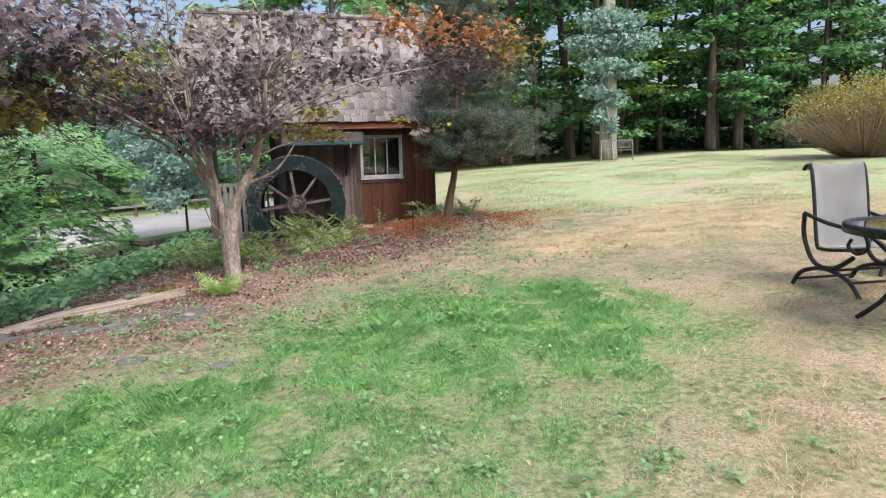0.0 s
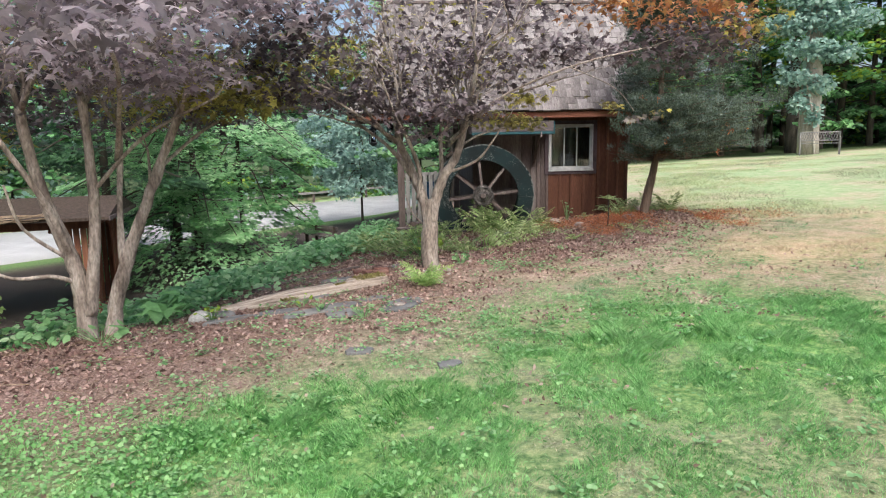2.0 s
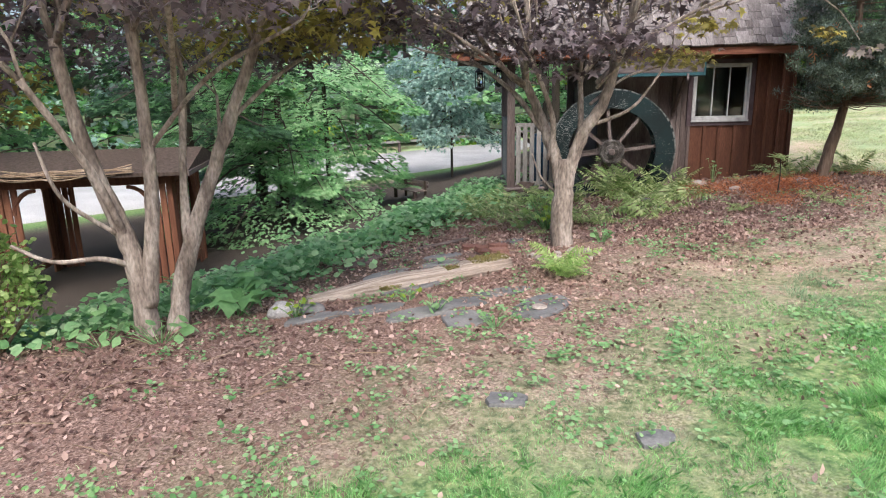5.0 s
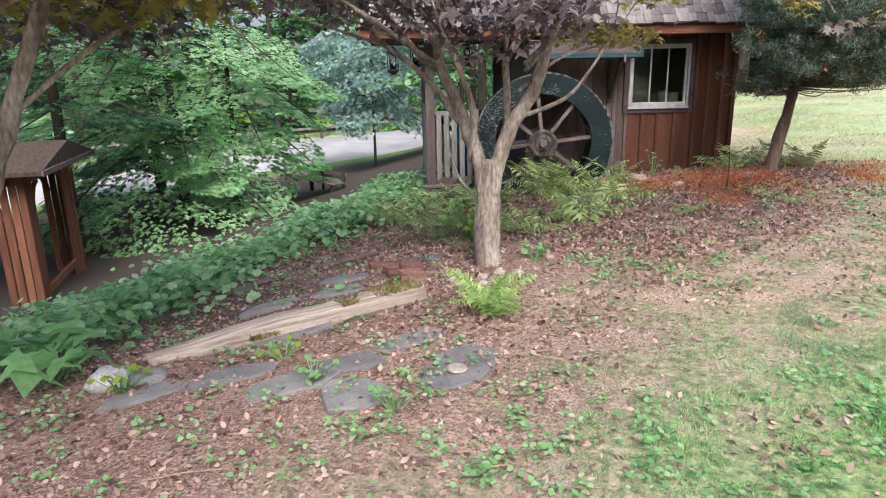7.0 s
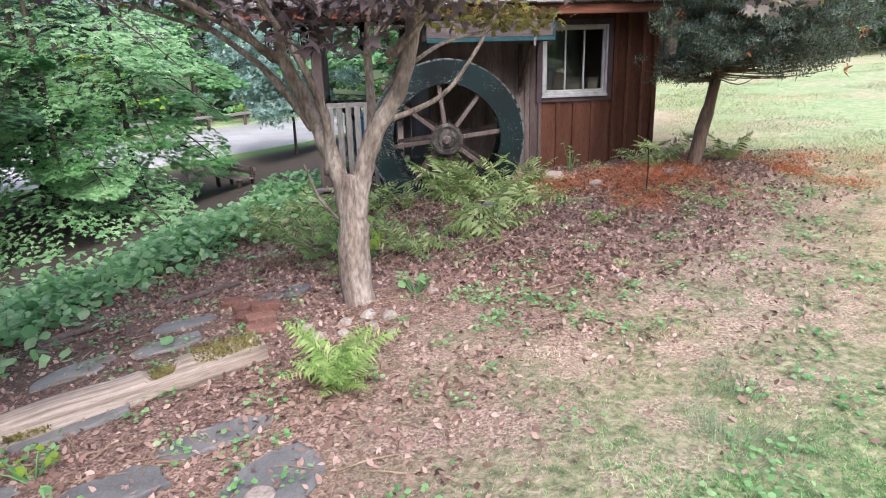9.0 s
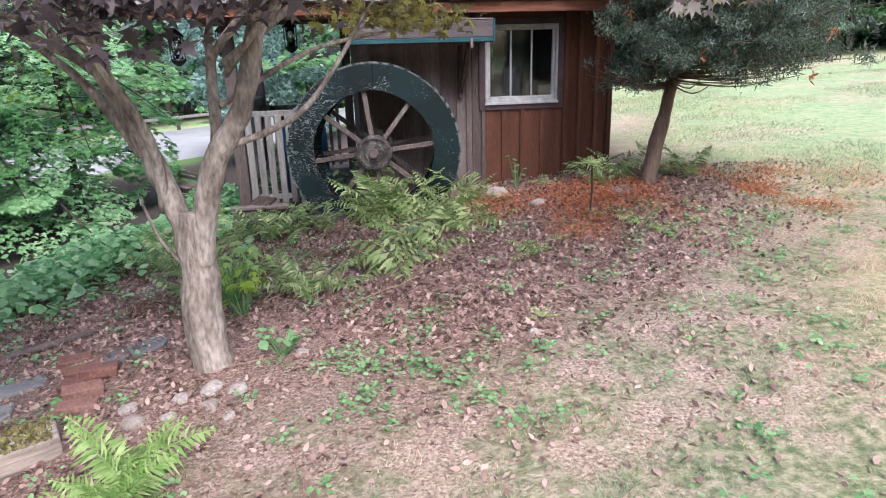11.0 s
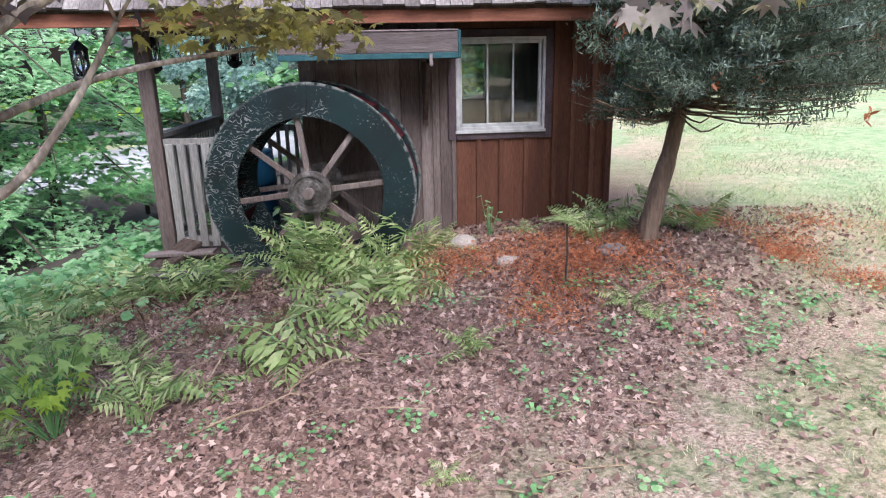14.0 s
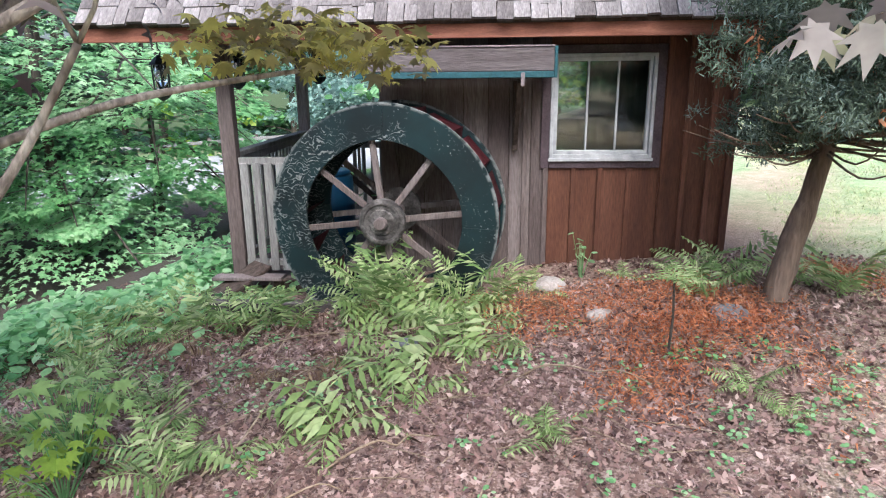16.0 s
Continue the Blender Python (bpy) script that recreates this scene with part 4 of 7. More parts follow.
T2 = (-2.82, 8.28, gzf(-2.82, 8.28) - 0.05)
maple(T2, [
    ([(0, 0, -0.05), (0.0, 0.0, 0.5), (0.02, 0.02, 0.95)], 0.125, 0.078),
    ([(-0.01, 0.02, 0.62), (-0.09, 0.03, 0.95), (-0.25, 0.05, 1.36), (-0.42, 0.02, 1.75)], 0.074, 0.044),
    ([(0.01, 0.0, 0.62), (0.09, 0.0, 0.95), (0.20, -0.02, 1.24), (0.37, 0.0, 1.5), (0.48, 0.02, 1.88)], 0.078, 0.044),
    ([(0.12, 0.0, 0.95), (0.14, 0.12, 1.3), (0.10, 0.25, 1.8)], 0.038, 0.026),
    ([(-0.15, 0.03, 0.95), (-0.10, -0.10, 1.35), (-0.22, -0.28, 1.8)], 0.034, 0.022),
    ([(-0.24, 0.04, 1.25), (-0.55, 0.10, 1.62), (-1.0, 0.15, 1.95)], 0.03, 0.02),
], [
    ([(0.17, 0.0, 1.28), (0.42, 0.03, 1.35), (0.64, 0.08, 1.46), (0.80, 0.16, 1.66), (0.96, 0.24, 1.93)], 0.021, 0.009, True),
    ([(-0.02, 0.05, 0.55), (-0.25, 0.1, 0.75), (-0.36, 0.12, 1.0)], 0.015, 0.007, False),
    ([(0.3, 0.0, 1.65), (0.9, -0.2, 2.15), (1.8, -0.3, 2.5), (2.6, 0.0, 2.7)], 0.018, 0.008, True),
    ([(0.3, 0.0, 1.7), (0.8, 0.6, 2.2), (1.6, 1.0, 2.5)], 0.024, 0.011, True),
    ([(-0.4, 0.0, 1.7), (-0.9, -0.4, 2.1), (-1.4, -0.5, 2.4)], 0.024, 0.011, True),
    ([(0.1, 0.2, 1.7), (0.2, 0.8, 2.2), (0.0, 1.3, 2.5)], 0.024, 0.011, True),
    ([(0.25, 0.0, 1.5), (0.5, 0.6, 1.75), (0.75, 1.2, 1.86), (1.0, 1.75, 1.92)], 0.018, 0.007, False),
    ([(1.8, -0.2, 2.5), (2.3, 0.3, 2.3), (2.55, 0.44, 2.02)], 0.008, 0.004, False),
], "many-stemmed maple with bronze-purple leaves and bare pale stems", 21, [MAPLE_PURPLE, MAPLE_PURPLE, MAPLE_OLIVE], [
    ((-2.9, 7.95, 1.95), (0.65, 0.5, 0.28), 346, MAPLE_PURPLE),
    ((-2.3, 8.0, 1.98), (0.55, 0.5, 0.18), 214, MAPLE_PURPLE),
    ((-3.6, 8.2, 2.2), (0.8, 0.7, 0.25), 357, MAPLE_PURPLE),
    ((-4.4, 8.5, 2.3), (0.8, 0.7, 0.35), 323, MAPLE_PURPLE),
    ((-2.6, 8.5, 2.6), (1.6, 1.1, 0.40), 740, MAPLE_PURPLE),
    ((-4.1, 8.4, 2.7), (0.9, 0.8, 0.4), 357, MAPLE_OLIVE),
    ((-1.0, 8.6, 2.7), (0.9, 0.7, 0.25), 296, MAPLE_PURPLE),
    ((0.3, 8.7, 2.72), (0.9, 0.7, 0.32), 484, MAPLE_PURPLE),
    ((0.55, 8.6, 3.05), (0.7, 0.6, 0.30), 221, MAPLE_ORANGE),
    ((1.0, 8.8, 2.9), (0.5, 0.5, 0.3), 136, MAPLE_OLIVE),
    ((-0.4, 8.9, 3.25), (0.9, 0.7, 0.35), 280, MAPLE_ORANGE),
    ((-1.62, 8.35, 2.08), (0.35, 0.3, 0.10), 70, MAPLE_OLIVE, 0.08),
    ((-1.95, 9.6, 1.90), (0.65, 0.45, 0.13), 330, MAPLE_OLIVE, 0.075),
    ((-0.20, 8.52, 1.89), (0.24, 0.12, 0.06), 20, MAPLE_FADED, 0.085),
    ((-0.05, 8.55, 1.92), (0.26, 0.14, 0.05), 10, MAPLE_OLIVE, 0.06),
    ((-0.55, 8.6, 2.02), (0.2, 0.15, 0.05), 34, MAPLE_OLIVE, 0.065),
    ((-1.9, 9.0, 3.3), (1.6, 1.1, 0.4), 327, MAPLE_PURPLE),
], 2000)

T1 = (-5.50, 5.42, gzf(-5.5, 5.42) - 0.05)
maple(T1, [
    ([(-0.06, 0, -0.05), (-0.08, 0.02, 0.5), (-0.16, 0.05, 0.95), (-0.34, 0.1, 1.6), (-0.42, 0.15, 2.3)], 0.098, 0.042),
    ([(-0.04, -0.02, 0.3), (0.05, -0.05, 0.9), (0.10, -0.04, 1.6), (0.08, 0.0, 2.4)], 0.068, 0.036),
    ([(0.14, 0.06, 0.0), (0.22, 0.08, 0.4), (0.42, 0.05, 1.0), (0.70, 0.0, 1.7), (0.95, -0.05, 2.3)], 0.088, 0.038),
    ([(0.30, 0.06, 0.75), (0.33, 0.15, 1.3), (0.42, 0.3, 2.1)], 0.04, 0.026),
    ([(-0.12, 0.03, 0.8), (-0.3, -0.2, 1.4), (-0.6, -0.4, 2.0)], 0.036, 0.022),
], [
    ([(-0.08, 0.02, 0.6), (-0.3, -0.05, 0.72), (-0.62, -0.1, 0.75), (-0.85, -0.12, 0.9)], 0.026, 0.012, False),
    ([(-0.2, 0.0, 0.9), (-0.5, -0.1, 1.2), (-0.6, -0.2, 1.6)], 0.02, 0.01, False),
    ([(0.45, 0.05, 1.05), (0.62, 0.15, 1.5), (0.66, 0.3, 1.9)], 0.024, 0.012, True),
    ([(0.1, 0.0, 1.5), (0.5, -0.6, 2.0), (1.0, -1.0, 2.3)], 0.022, 0.010, True),
    ([(0.7, 0.0, 1.7), (1.2, 0.1, 2.1), (1.7, 0.1, 2.35)], 0.022, 0.010, True),
    ([(0.3, -0.3, 1.8), (0.25, -1.4, 2.45), (0.0, -2.6, 2.6), (-0.1, -3.6, 2.45)], 0.024, 0.006, False),
], "many-stemmed maple with dusky purple leaves over a leaf bed", 33, [MAPLE_PURPLE, MAPLE_PURPLE, MAPLE_PURPLE, LEAF_GREEN], [
    ((-5.2, 5.3, 2.45), (1.6, 1.3, 0.35), 1014, MAPLE_LILAC),
    ((-4.4, 5.2, 2.15), (0.9, 0.7, 0.22), 406, MAPLE_LILAC),
    ((-4.0, 4.3, 2.5), (1.0, 0.8, 0.28), 406, MAPLE_LILAC),
    ((-6.3, 5.3, 2.1), (1.0, 0.9, 0.35), 507, MAPLE_PURPLE),
    ((-5.0, 6.5, 2.4), (1.3, 1.0, 0.35), 468, MAPLE_OLIVE),
    ((-6.8, 6.3, 2.6), (1.3, 1.2, 0.5), 468, MAPLE_OLIVE),
    ((-4.2, 6.7, 2.45), (0.9, 0.7, 0.35), 374, MAPLE_PURPLE),
    ((-3.6, 6.4, 2.75), (0.8, 0.7, 0.30), 296, MAPLE_PURPLE),
    ((-4.7, 7.3, 2.25), (0.8, 0.7, 0.30), 296, MAPLE_OLIVE),
    ((-5.2, 7.0, 1.95), (0.8, 0.6, 0.2), 264, MAPLE_PURPLE),
    ((-5.0, 7.3, 2.2), (0.9, 0.6, 0.2), 203, MAPLE_OLIVE),
    ((-6.5, 7.0, 2.0), (1.1, 0.9, 0.35), 416, MAPLE_PURPLE),
    ((-5.7, 6.6, 2.05), (0.8, 0.7, 0.22), 234, MAPLE_OLIVE),
    ((-7.2, 7.2, 2.5), (1.2, 1.0, 0.5), 406, MAPLE_PURPLE),
    ((-5.2, 5.4, 3.2), (2.0, 1.7, 0.5), 1014, MAPLE_PURPLE),
    ((-7.5, 5.5, 3.0), (1.3, 1.3, 0.6), 546, LEAF_GREEN),
    ((-3.5, 5.4, 2.75), (1.1, 0.8, 0.30), 507, MAPLE_LILAC),
    ((-6.4, 4.7, 1.78), (0.8, 0.7, 0.30), 430, MAPLE_PURPLE),
    ((-6.6, 4.3, 1.38), (0.6, 0.5, 0.32), 300, MAPLE_PURPLE),
    ((-7.0, 5.3, 1.65), (0.8, 0.7, 0.30), 360, MAPLE_OLIVE),
    ((-7.3, 4.6, 1.9), (0.8, 0.7, 0.35), 380, MAPLE_PURPLE),
    ((-4.5, 6.3, 2.08), (0.8, 0.6, 0.22), 330, MAPLE_OLIVE),
    ((-3.9, 6.6, 2.1), (0.5, 0.4, 0.18), 150, MAPLE_PURPLE),
    ((-2.75, 2.75, 2.08), (0.55, 0.40, 0.13), 74, MAPLE_LILAC),
    ((-3.3, 3.3, 2.25), (0.7, 0.6, 0.18), 148, MAPLE_LILAC),
    ((-3.9, 3.9, 2.5), (0.9, 0.8, 0.25), 250, MAPLE_PURPLE),
    ((-3.6, 6.2, 3.25), (1.3, 1.0, 0.40), 507, MAPLE_PURPLE),
    ((-4.4, 6.9, 2.75), (1.1, 0.8, 0.35), 390, MAPLE_PURPLE),
], 1500, turn=47)


def cedar(base):
    g = np.random.default_rng(5)
    t = thing("cedar_tree", Matrix.Translation(base), "dark green cedar with a bare leaning lower trunk", "tree")
    part("trunk", tube(bmesh.new(), smooth_line([(0, 0, -0.1), (0.07, 0.02, 0.35), (0.16, 0.05, 0.8), (0.22, 0.06, 1.3), (0.25, 0.1, 2.6), (0.25, 0.1, 4.0)], 5), 0.085, 0.03, 10, 0.25), BARK_CEDAR, t, smooth=True)
    P = []
    for k in range(150):
        z = g.uniform(0.95, 4.0)
        a = g.uniform(0, 2 * math.pi)
        ln = (1.25 if z < 2.0 else 1.25 - 0.28 * (z - 2.0)) * g.uniform(0.6, 1.1) * (1.3 if math.cos(a) > 0.2 else 0.95 if math.cos(a) > -0.2 else 0.58)
        o = Vector((0.23, 0.08, z))
        d = Vector((math.cos(a), math.sin(a), 0.05))
        pts = [o, o + d * ln * 0.5 + Vector((0, 0, -0.03)), o + d * ln + Vector((0, 0, 0.06 - 0.05 * ln))]
        part("branch", tube(bmesh.new(), smooth_line(pts, 3), 0.010, 0.003, 5, 0.1), BARK_CEDAR, t)
        for s in np.linspace(0.3, 1.02, 11):
            q = o + d * ln * s
            for _ in range(9):
                P.append((q.x + g.normal(0, 0.10), q.y + g.normal(0, 0.10), q.z + abs(g.normal(0, 0.13)) - 0.03))
    for k in range(36):
        a = g.uniform(-1.4, 1.4)
        o = Vector((0.23, 0.08, g.uniform(1.05, 1.7)))
        ln = g.uniform(0.9, 1.9)
        d = Vector((math.cos(a), math.sin(a), 0.08))
        part("branch", tube(bmesh.new(), smooth_line([o, o + d * ln * 0.5, o + d * ln], 3), 0.009, 0.003, 5, 0.1), BARK_CEDAR, t)
        for s in np.linspace(0.3, 1.02, 12):
            q = o + d * ln * s
            for _ in range(8):
                P.append((q.x + g.normal(0, 0.10), q.y + g.normal(0, 0.10), q.z + g.normal(0.06, 0.09)))
    for k in range(54):
        a = g.uniform(0, 2 * math.pi)
        o = Vector((0.2, 0.07, g.uniform(0.98, 1.25)))
        ln = g.uniform(0.5, 1.5) * (0.95 if math.cos(a) > 0 else 0.6)
        pts = [o, o + Vector((math.cos(a) * ln * 0.6, math.sin(a) * ln * 0.6, -0.04)), o + Vector((math.cos(a) * ln, math.sin(a) * ln, g.uniform(-0.02, 0.10)))]
        part("branch", tube(bmesh.new(), smooth_line(pts, 3), 0.009, 0.003, 5, 0.1), BARK_CEDAR, t)
    P = np.array(P)
    # each sprig is a small fan of narrow scales
    lumps = P[g.permutation(len(P))[:len(P) // 5]]
    tone = g.random(len(lumps))
    for mt, lo, hi in ((CEDAR, 0.0, 0.72), (CEDAR_TIP, 0.72, 1.0)):
        K = lumps[(tone >= lo) & (tone < hi)]
        Q = np.repeat(K, 62, 0)
        Q = Q + g.normal(0, 1, Q.shape) * (0.042, 0.042, 0.030)
        part("foliage", leaves("foliage", Q, 0.046, mt, SPIKE, 0.8, -0.15, 0.1, g), mt, t)
    Qd = P[g.random(len(P)) < 0.004] + (0, 0, -0.02)
    Qd = np.repeat(Qd, 10, 0) + g.normal(0, 0.02, (len(Qd) * 10, 3))
    tagged(part("dead_needles", leaves("dead_needles", Qd, 0.05, CEDAR_DEAD, NEEDLE * (2, 1), 0.8, 0.5, 0.1, g), CEDAR_DEAD, t), kind="stuff")
    return t


cedar((0.08, 11.78, gzf(0.08, 11.78) - 0.03))


def broad_tree(x, y, height, r, mats, seed, crown_lo, spread, n, label, bark=BARK_DARK, lean=0.0, name="tree", size=0.16, tiers=9):
    """A tall woodland tree: trunk, limbs and tiers of leaves with gaps between them."""
    g = np.random.default_rng(seed)
    z = gzf(x, y) - 0.1
    t = thing(name, Matrix.Translation((x, y, z)), label, "tree")
    line = [(0, 0, 0), (lean * 0.2, 0.02, height * 0.3), (lean * 0.6, 0.05, height * 0.65), (lean, 0, height)]
    part("trunk", tube(bmesh.new(), smooth_line(line, 4), r, r * 0.3, 9, 0.2), bark, t, smooth=True)
    C, Rr = [], []
    for k in range(tiers * 2):
        h = crown_lo + (height - crown_lo) * (k + g.random()) / (tiers * 2)
        a = g.uniform(0, 2 * math.pi)
        ln = spread * (1.0 - 0.55 * max(0, (h - crown_lo) / (height - crown_lo + 0.01) - 0.4)) * g.uniform(0.55, 1.1)
        o = Vector((lean * h / height, 0, h))
        e = o + Vector((math.cos(a) * ln, math.sin(a) * ln, g.uniform(-0.25, 0.15) * ln))
        part("limb", tube(bmesh.new(), smooth_line([o, (o + e) / 2 + Vector((0, 0, 0.12 * ln)), e], 3), r * 0.22, 0.012, 5), bark, t)
        for f in (0.45, 0.8, 1.05):
            q = o + (e - o) * f
            C.append(tuple(q))
            Rr.append((0.34 * spread * g.uniform(0.6, 1.2), 0.34 * spread * g.uniform(0.6, 1.2), 0.08 * spread))
    P = blobs(C, Rr, n, g, 0.0)
    k = g.integers(0, len(mats), len(P))
    for i, mt in enumerate(mats):
        part("foliage", leaves("foliage", P[k == i], size, mt, OVAL * (1.25, 1), 0.4, 0.25, 0.2, g), mt, t)
    return t


def far_wood():
    g = np.random.default_rng(12)
    # the wood beyond the lawn
    spots = []
    for k in range(28):
        spots.append((-3.0 + k * 1.3 + g.normal(0, 0.6), 34.2 + 0.2 * (k * 1.3 - 11) + g.uniform(0, 5)))
    for i, (x, y) in enumerate(spots):
        lime = i % 7 == 3
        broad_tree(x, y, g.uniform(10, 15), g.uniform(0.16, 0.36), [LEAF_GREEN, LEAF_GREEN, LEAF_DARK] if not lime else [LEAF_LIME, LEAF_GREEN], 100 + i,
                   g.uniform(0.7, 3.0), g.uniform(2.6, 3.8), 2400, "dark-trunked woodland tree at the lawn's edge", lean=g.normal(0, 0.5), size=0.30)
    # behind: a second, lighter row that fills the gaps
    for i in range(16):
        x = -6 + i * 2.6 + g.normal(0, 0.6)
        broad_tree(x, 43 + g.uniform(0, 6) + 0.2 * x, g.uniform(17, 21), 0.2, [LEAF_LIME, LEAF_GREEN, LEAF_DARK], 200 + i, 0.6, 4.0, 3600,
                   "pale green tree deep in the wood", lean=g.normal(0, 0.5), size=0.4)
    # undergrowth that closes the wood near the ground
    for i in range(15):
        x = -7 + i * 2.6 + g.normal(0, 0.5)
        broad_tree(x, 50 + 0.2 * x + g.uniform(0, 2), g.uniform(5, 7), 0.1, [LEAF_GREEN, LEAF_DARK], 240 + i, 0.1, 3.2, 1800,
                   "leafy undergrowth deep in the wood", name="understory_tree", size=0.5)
    # beyond the road and round the drive
    for i in range(17):
        s = -26 + i * 4.2
        px, py = -13.4 + 0.39 * s - 0.92 * (10.5 + g.uniform(0, 3.5)), 28.3 + 0.92 * s + 0.39 * (10.5 + g.uniform(0, 3.5))
        broad_tree(px, py, g.uniform(9, 13), 0.22, [[LEAF_GREEN, LEAF_LIME, LEAF_PALE], [LEAF_GREEN, LEAF_BLUE], [LEAF_GREEN, LEAF_DARK]][i % 3], 300 + i, 0.2, 3.6, 2600,
                   "roadside tree with light green leaves", lean=g.normal(0, 0.4), size=0.36)
    for i in range(12):
        w = -24 + i * 6.0
        px, py = -13.4 + 0.39 * w - 0.92 * 19, 28.3 + 0.92 * w + 0.39 * 19
        broad_tree(px + g.normal(0, 0.8), py + g.normal(0, 0.8), g.uniform(11, 15), 0.25, [LEAF_GREEN, LEAF_DARK, LEAF_PALE], 340 + i, 0.1, 4.8, 2000,
                   "tall green tree standing back from the road", size=0.55)
    # trees between the shed and the road
    for i, (x, y) in enumerate([(-6.0, 24.0), (-3.6, 22.5), (-7.4, 29.0), (-2.2, 25.5)]):
        broad_tree(x, y, 10 + i, 0.16, [LEAF_PALE, LEAF_GREEN], 400 + i, 2.2, 2.6, 2600, "slender tree with pale green leaves behind the shed", size=0.26)
    # behind the walker, to close the place
    for i in range(18):
        a = radians(192 + i * 9.5)
        broad_tree(18 * math.cos(a) + 2, 20 * math.sin(a) + 2, 11, 0.25, [LEAF_GREEN, LEAF_DARK], 500 + i, 1.5, 3.8, 1300, "garden tree with a broad green crown", size=0.45)


far_wood()

broad_tree(8.55, 32.3, 18, 0.46, [LEAF_PALE, LEAF_BLUE], 601, 8.5, 3.0, 2400, "tall pale-barked tree behind the garden bench", BARK_PALE, size=0.28)


def vine_on_trunk():
    g = np.random.default_rng(77)
    z = gzf(8.4, 31.8)
    t = thing("climbing_vine", Matrix.Translation((8.3, 31.7, z)) @ Matrix.Scale(1.35, 4), "pale green climbing vine hanging on a tall trunk", "vine")
    C = [(0.1, 0, 5.0), (-0.7, 0, 4.2), (0.8, 0, 4.3), (-0.2, -0.2, 3.4), (0.7, 0, 3.3), (-0.5, 0, 2.6), (0.3, 0, 2.3), (-0.3, 0, 1.7), (0.2, 0, 1.3)]
    R = [(1.3, 0.7, 0.5), (1.0, 0.6, 0.4), (1.2, 0.6, 0.45), (0.9, 0.6, 0.4), (0.8, 0.5, 0.35), (0.6, 0.5, 0.4), (0.5, 0.4, 0.35), (0.4, 0.4, 0.4), (0.3, 0.3, 0.4)]
    part("foliage", leaves("foliage", blobs(C, R, 4200, g, 0.1), 0.15, LEAF_BLUE, OVAL * (1.3, 1), 0.5, 0.5, 0.2, g), LEAF_BLUE, t)
    part("stem", tube(bmesh.new(), smooth_line([(0.3, 0.1, 0), (0.1, 0, 1.5), (-0.2, 0, 3), (0.1, 0, 4.8)], 4), 0.04, 0.015, 6), BARK_PALE, t)


vine_on_trunk()


def layered_tree(x, y, seed, tiers, label, mats, name="spreading_tree", lean=(0, 0), r=0.13, leaf=0.15, thick=0.03, tilt=0.16):
    """A tree whose boughs spread in low, level sprays. tiers: height, length, bearing in degrees, droop, leaf count."""
    g = np.random.default_rng(seed)
    z = gzf(x, y)
    t = thing(name, Matrix.Translation((x, y, z)), label, "tree")
    top = max(h for h, *_ in tiers) + 1.0
    part("trunk", tube(bmesh.new(), smooth_line([(0, 0, -0.1), (lean[0] * 0.3, lean[1] * 0.3, top * 0.4), (lean[0], lean[1], top)], 5), r, r * 0.4, 9, 0.2), BARK_DARK, t, smooth=True)
    for h, ln, az, droop, cnt in tiers:
        a = radians(az)
        o = Vector((lean[0] * h / top, lean[1] * h / top, h))
        d = Vector((math.cos(a), math.sin(a), 0))
        sd = Vector((-d.y, d.x, 0))
        pts = [o, o + d * ln * 0.4 + Vector((0, 0, 0.05 * ln)), o + d * ln * 0.75 - Vector((0, 0, droop * 0.45)), o + d * ln - Vector((0, 0, droop))]
        cur = smooth_line(pts, 5)
        br = bmesh.new()
        tube(br, cur, 0.035, 0.008, 6)
        m = int(cnt)
        f = g.uniform(0.25, 1.05, m) ** 0.8
        wid = 0.42 * ln * np.sin(np.clip(f, 0, 1) * 2.6 + 0.35) + 0.1
        lat = g.uniform(-1, 1, m) * wid
        zc = np.interp(f, np.linspace(0, 1, len(cur)), [p.z for p in cur])
        P = np.stack([o.x + d.x * ln * f + sd.x * lat, o.y + d.y * ln * f + sd.y * lat, zc - 0.10 * np.abs(lat) + g.normal(0, thick, m)], 1)
        part("foliage", leaves("foliage", P, leaf, mats[g.integers(0, len(mats))], STAR, tilt, 0.35, 0.2, g, a), None, t)
        for k in range(5):
            f0 = 0.3 + 0.13 * k
            q = o + d * ln * f0 + Vector((0, 0, float(np.interp(f0, np.linspace(0, 1, len(cur)), [p.z - o.z for p in cur]))))
            s = 1 if k % 2 else -1
            tube(br, [q, q + (d * 0.5 + sd * s * 0.6) * ln * 0.3 - Vector((0, 0, 0.05))], 0.012, 0.004, 5)
        part("bough", br, BARK_DARK, t, smooth=True)
    return t


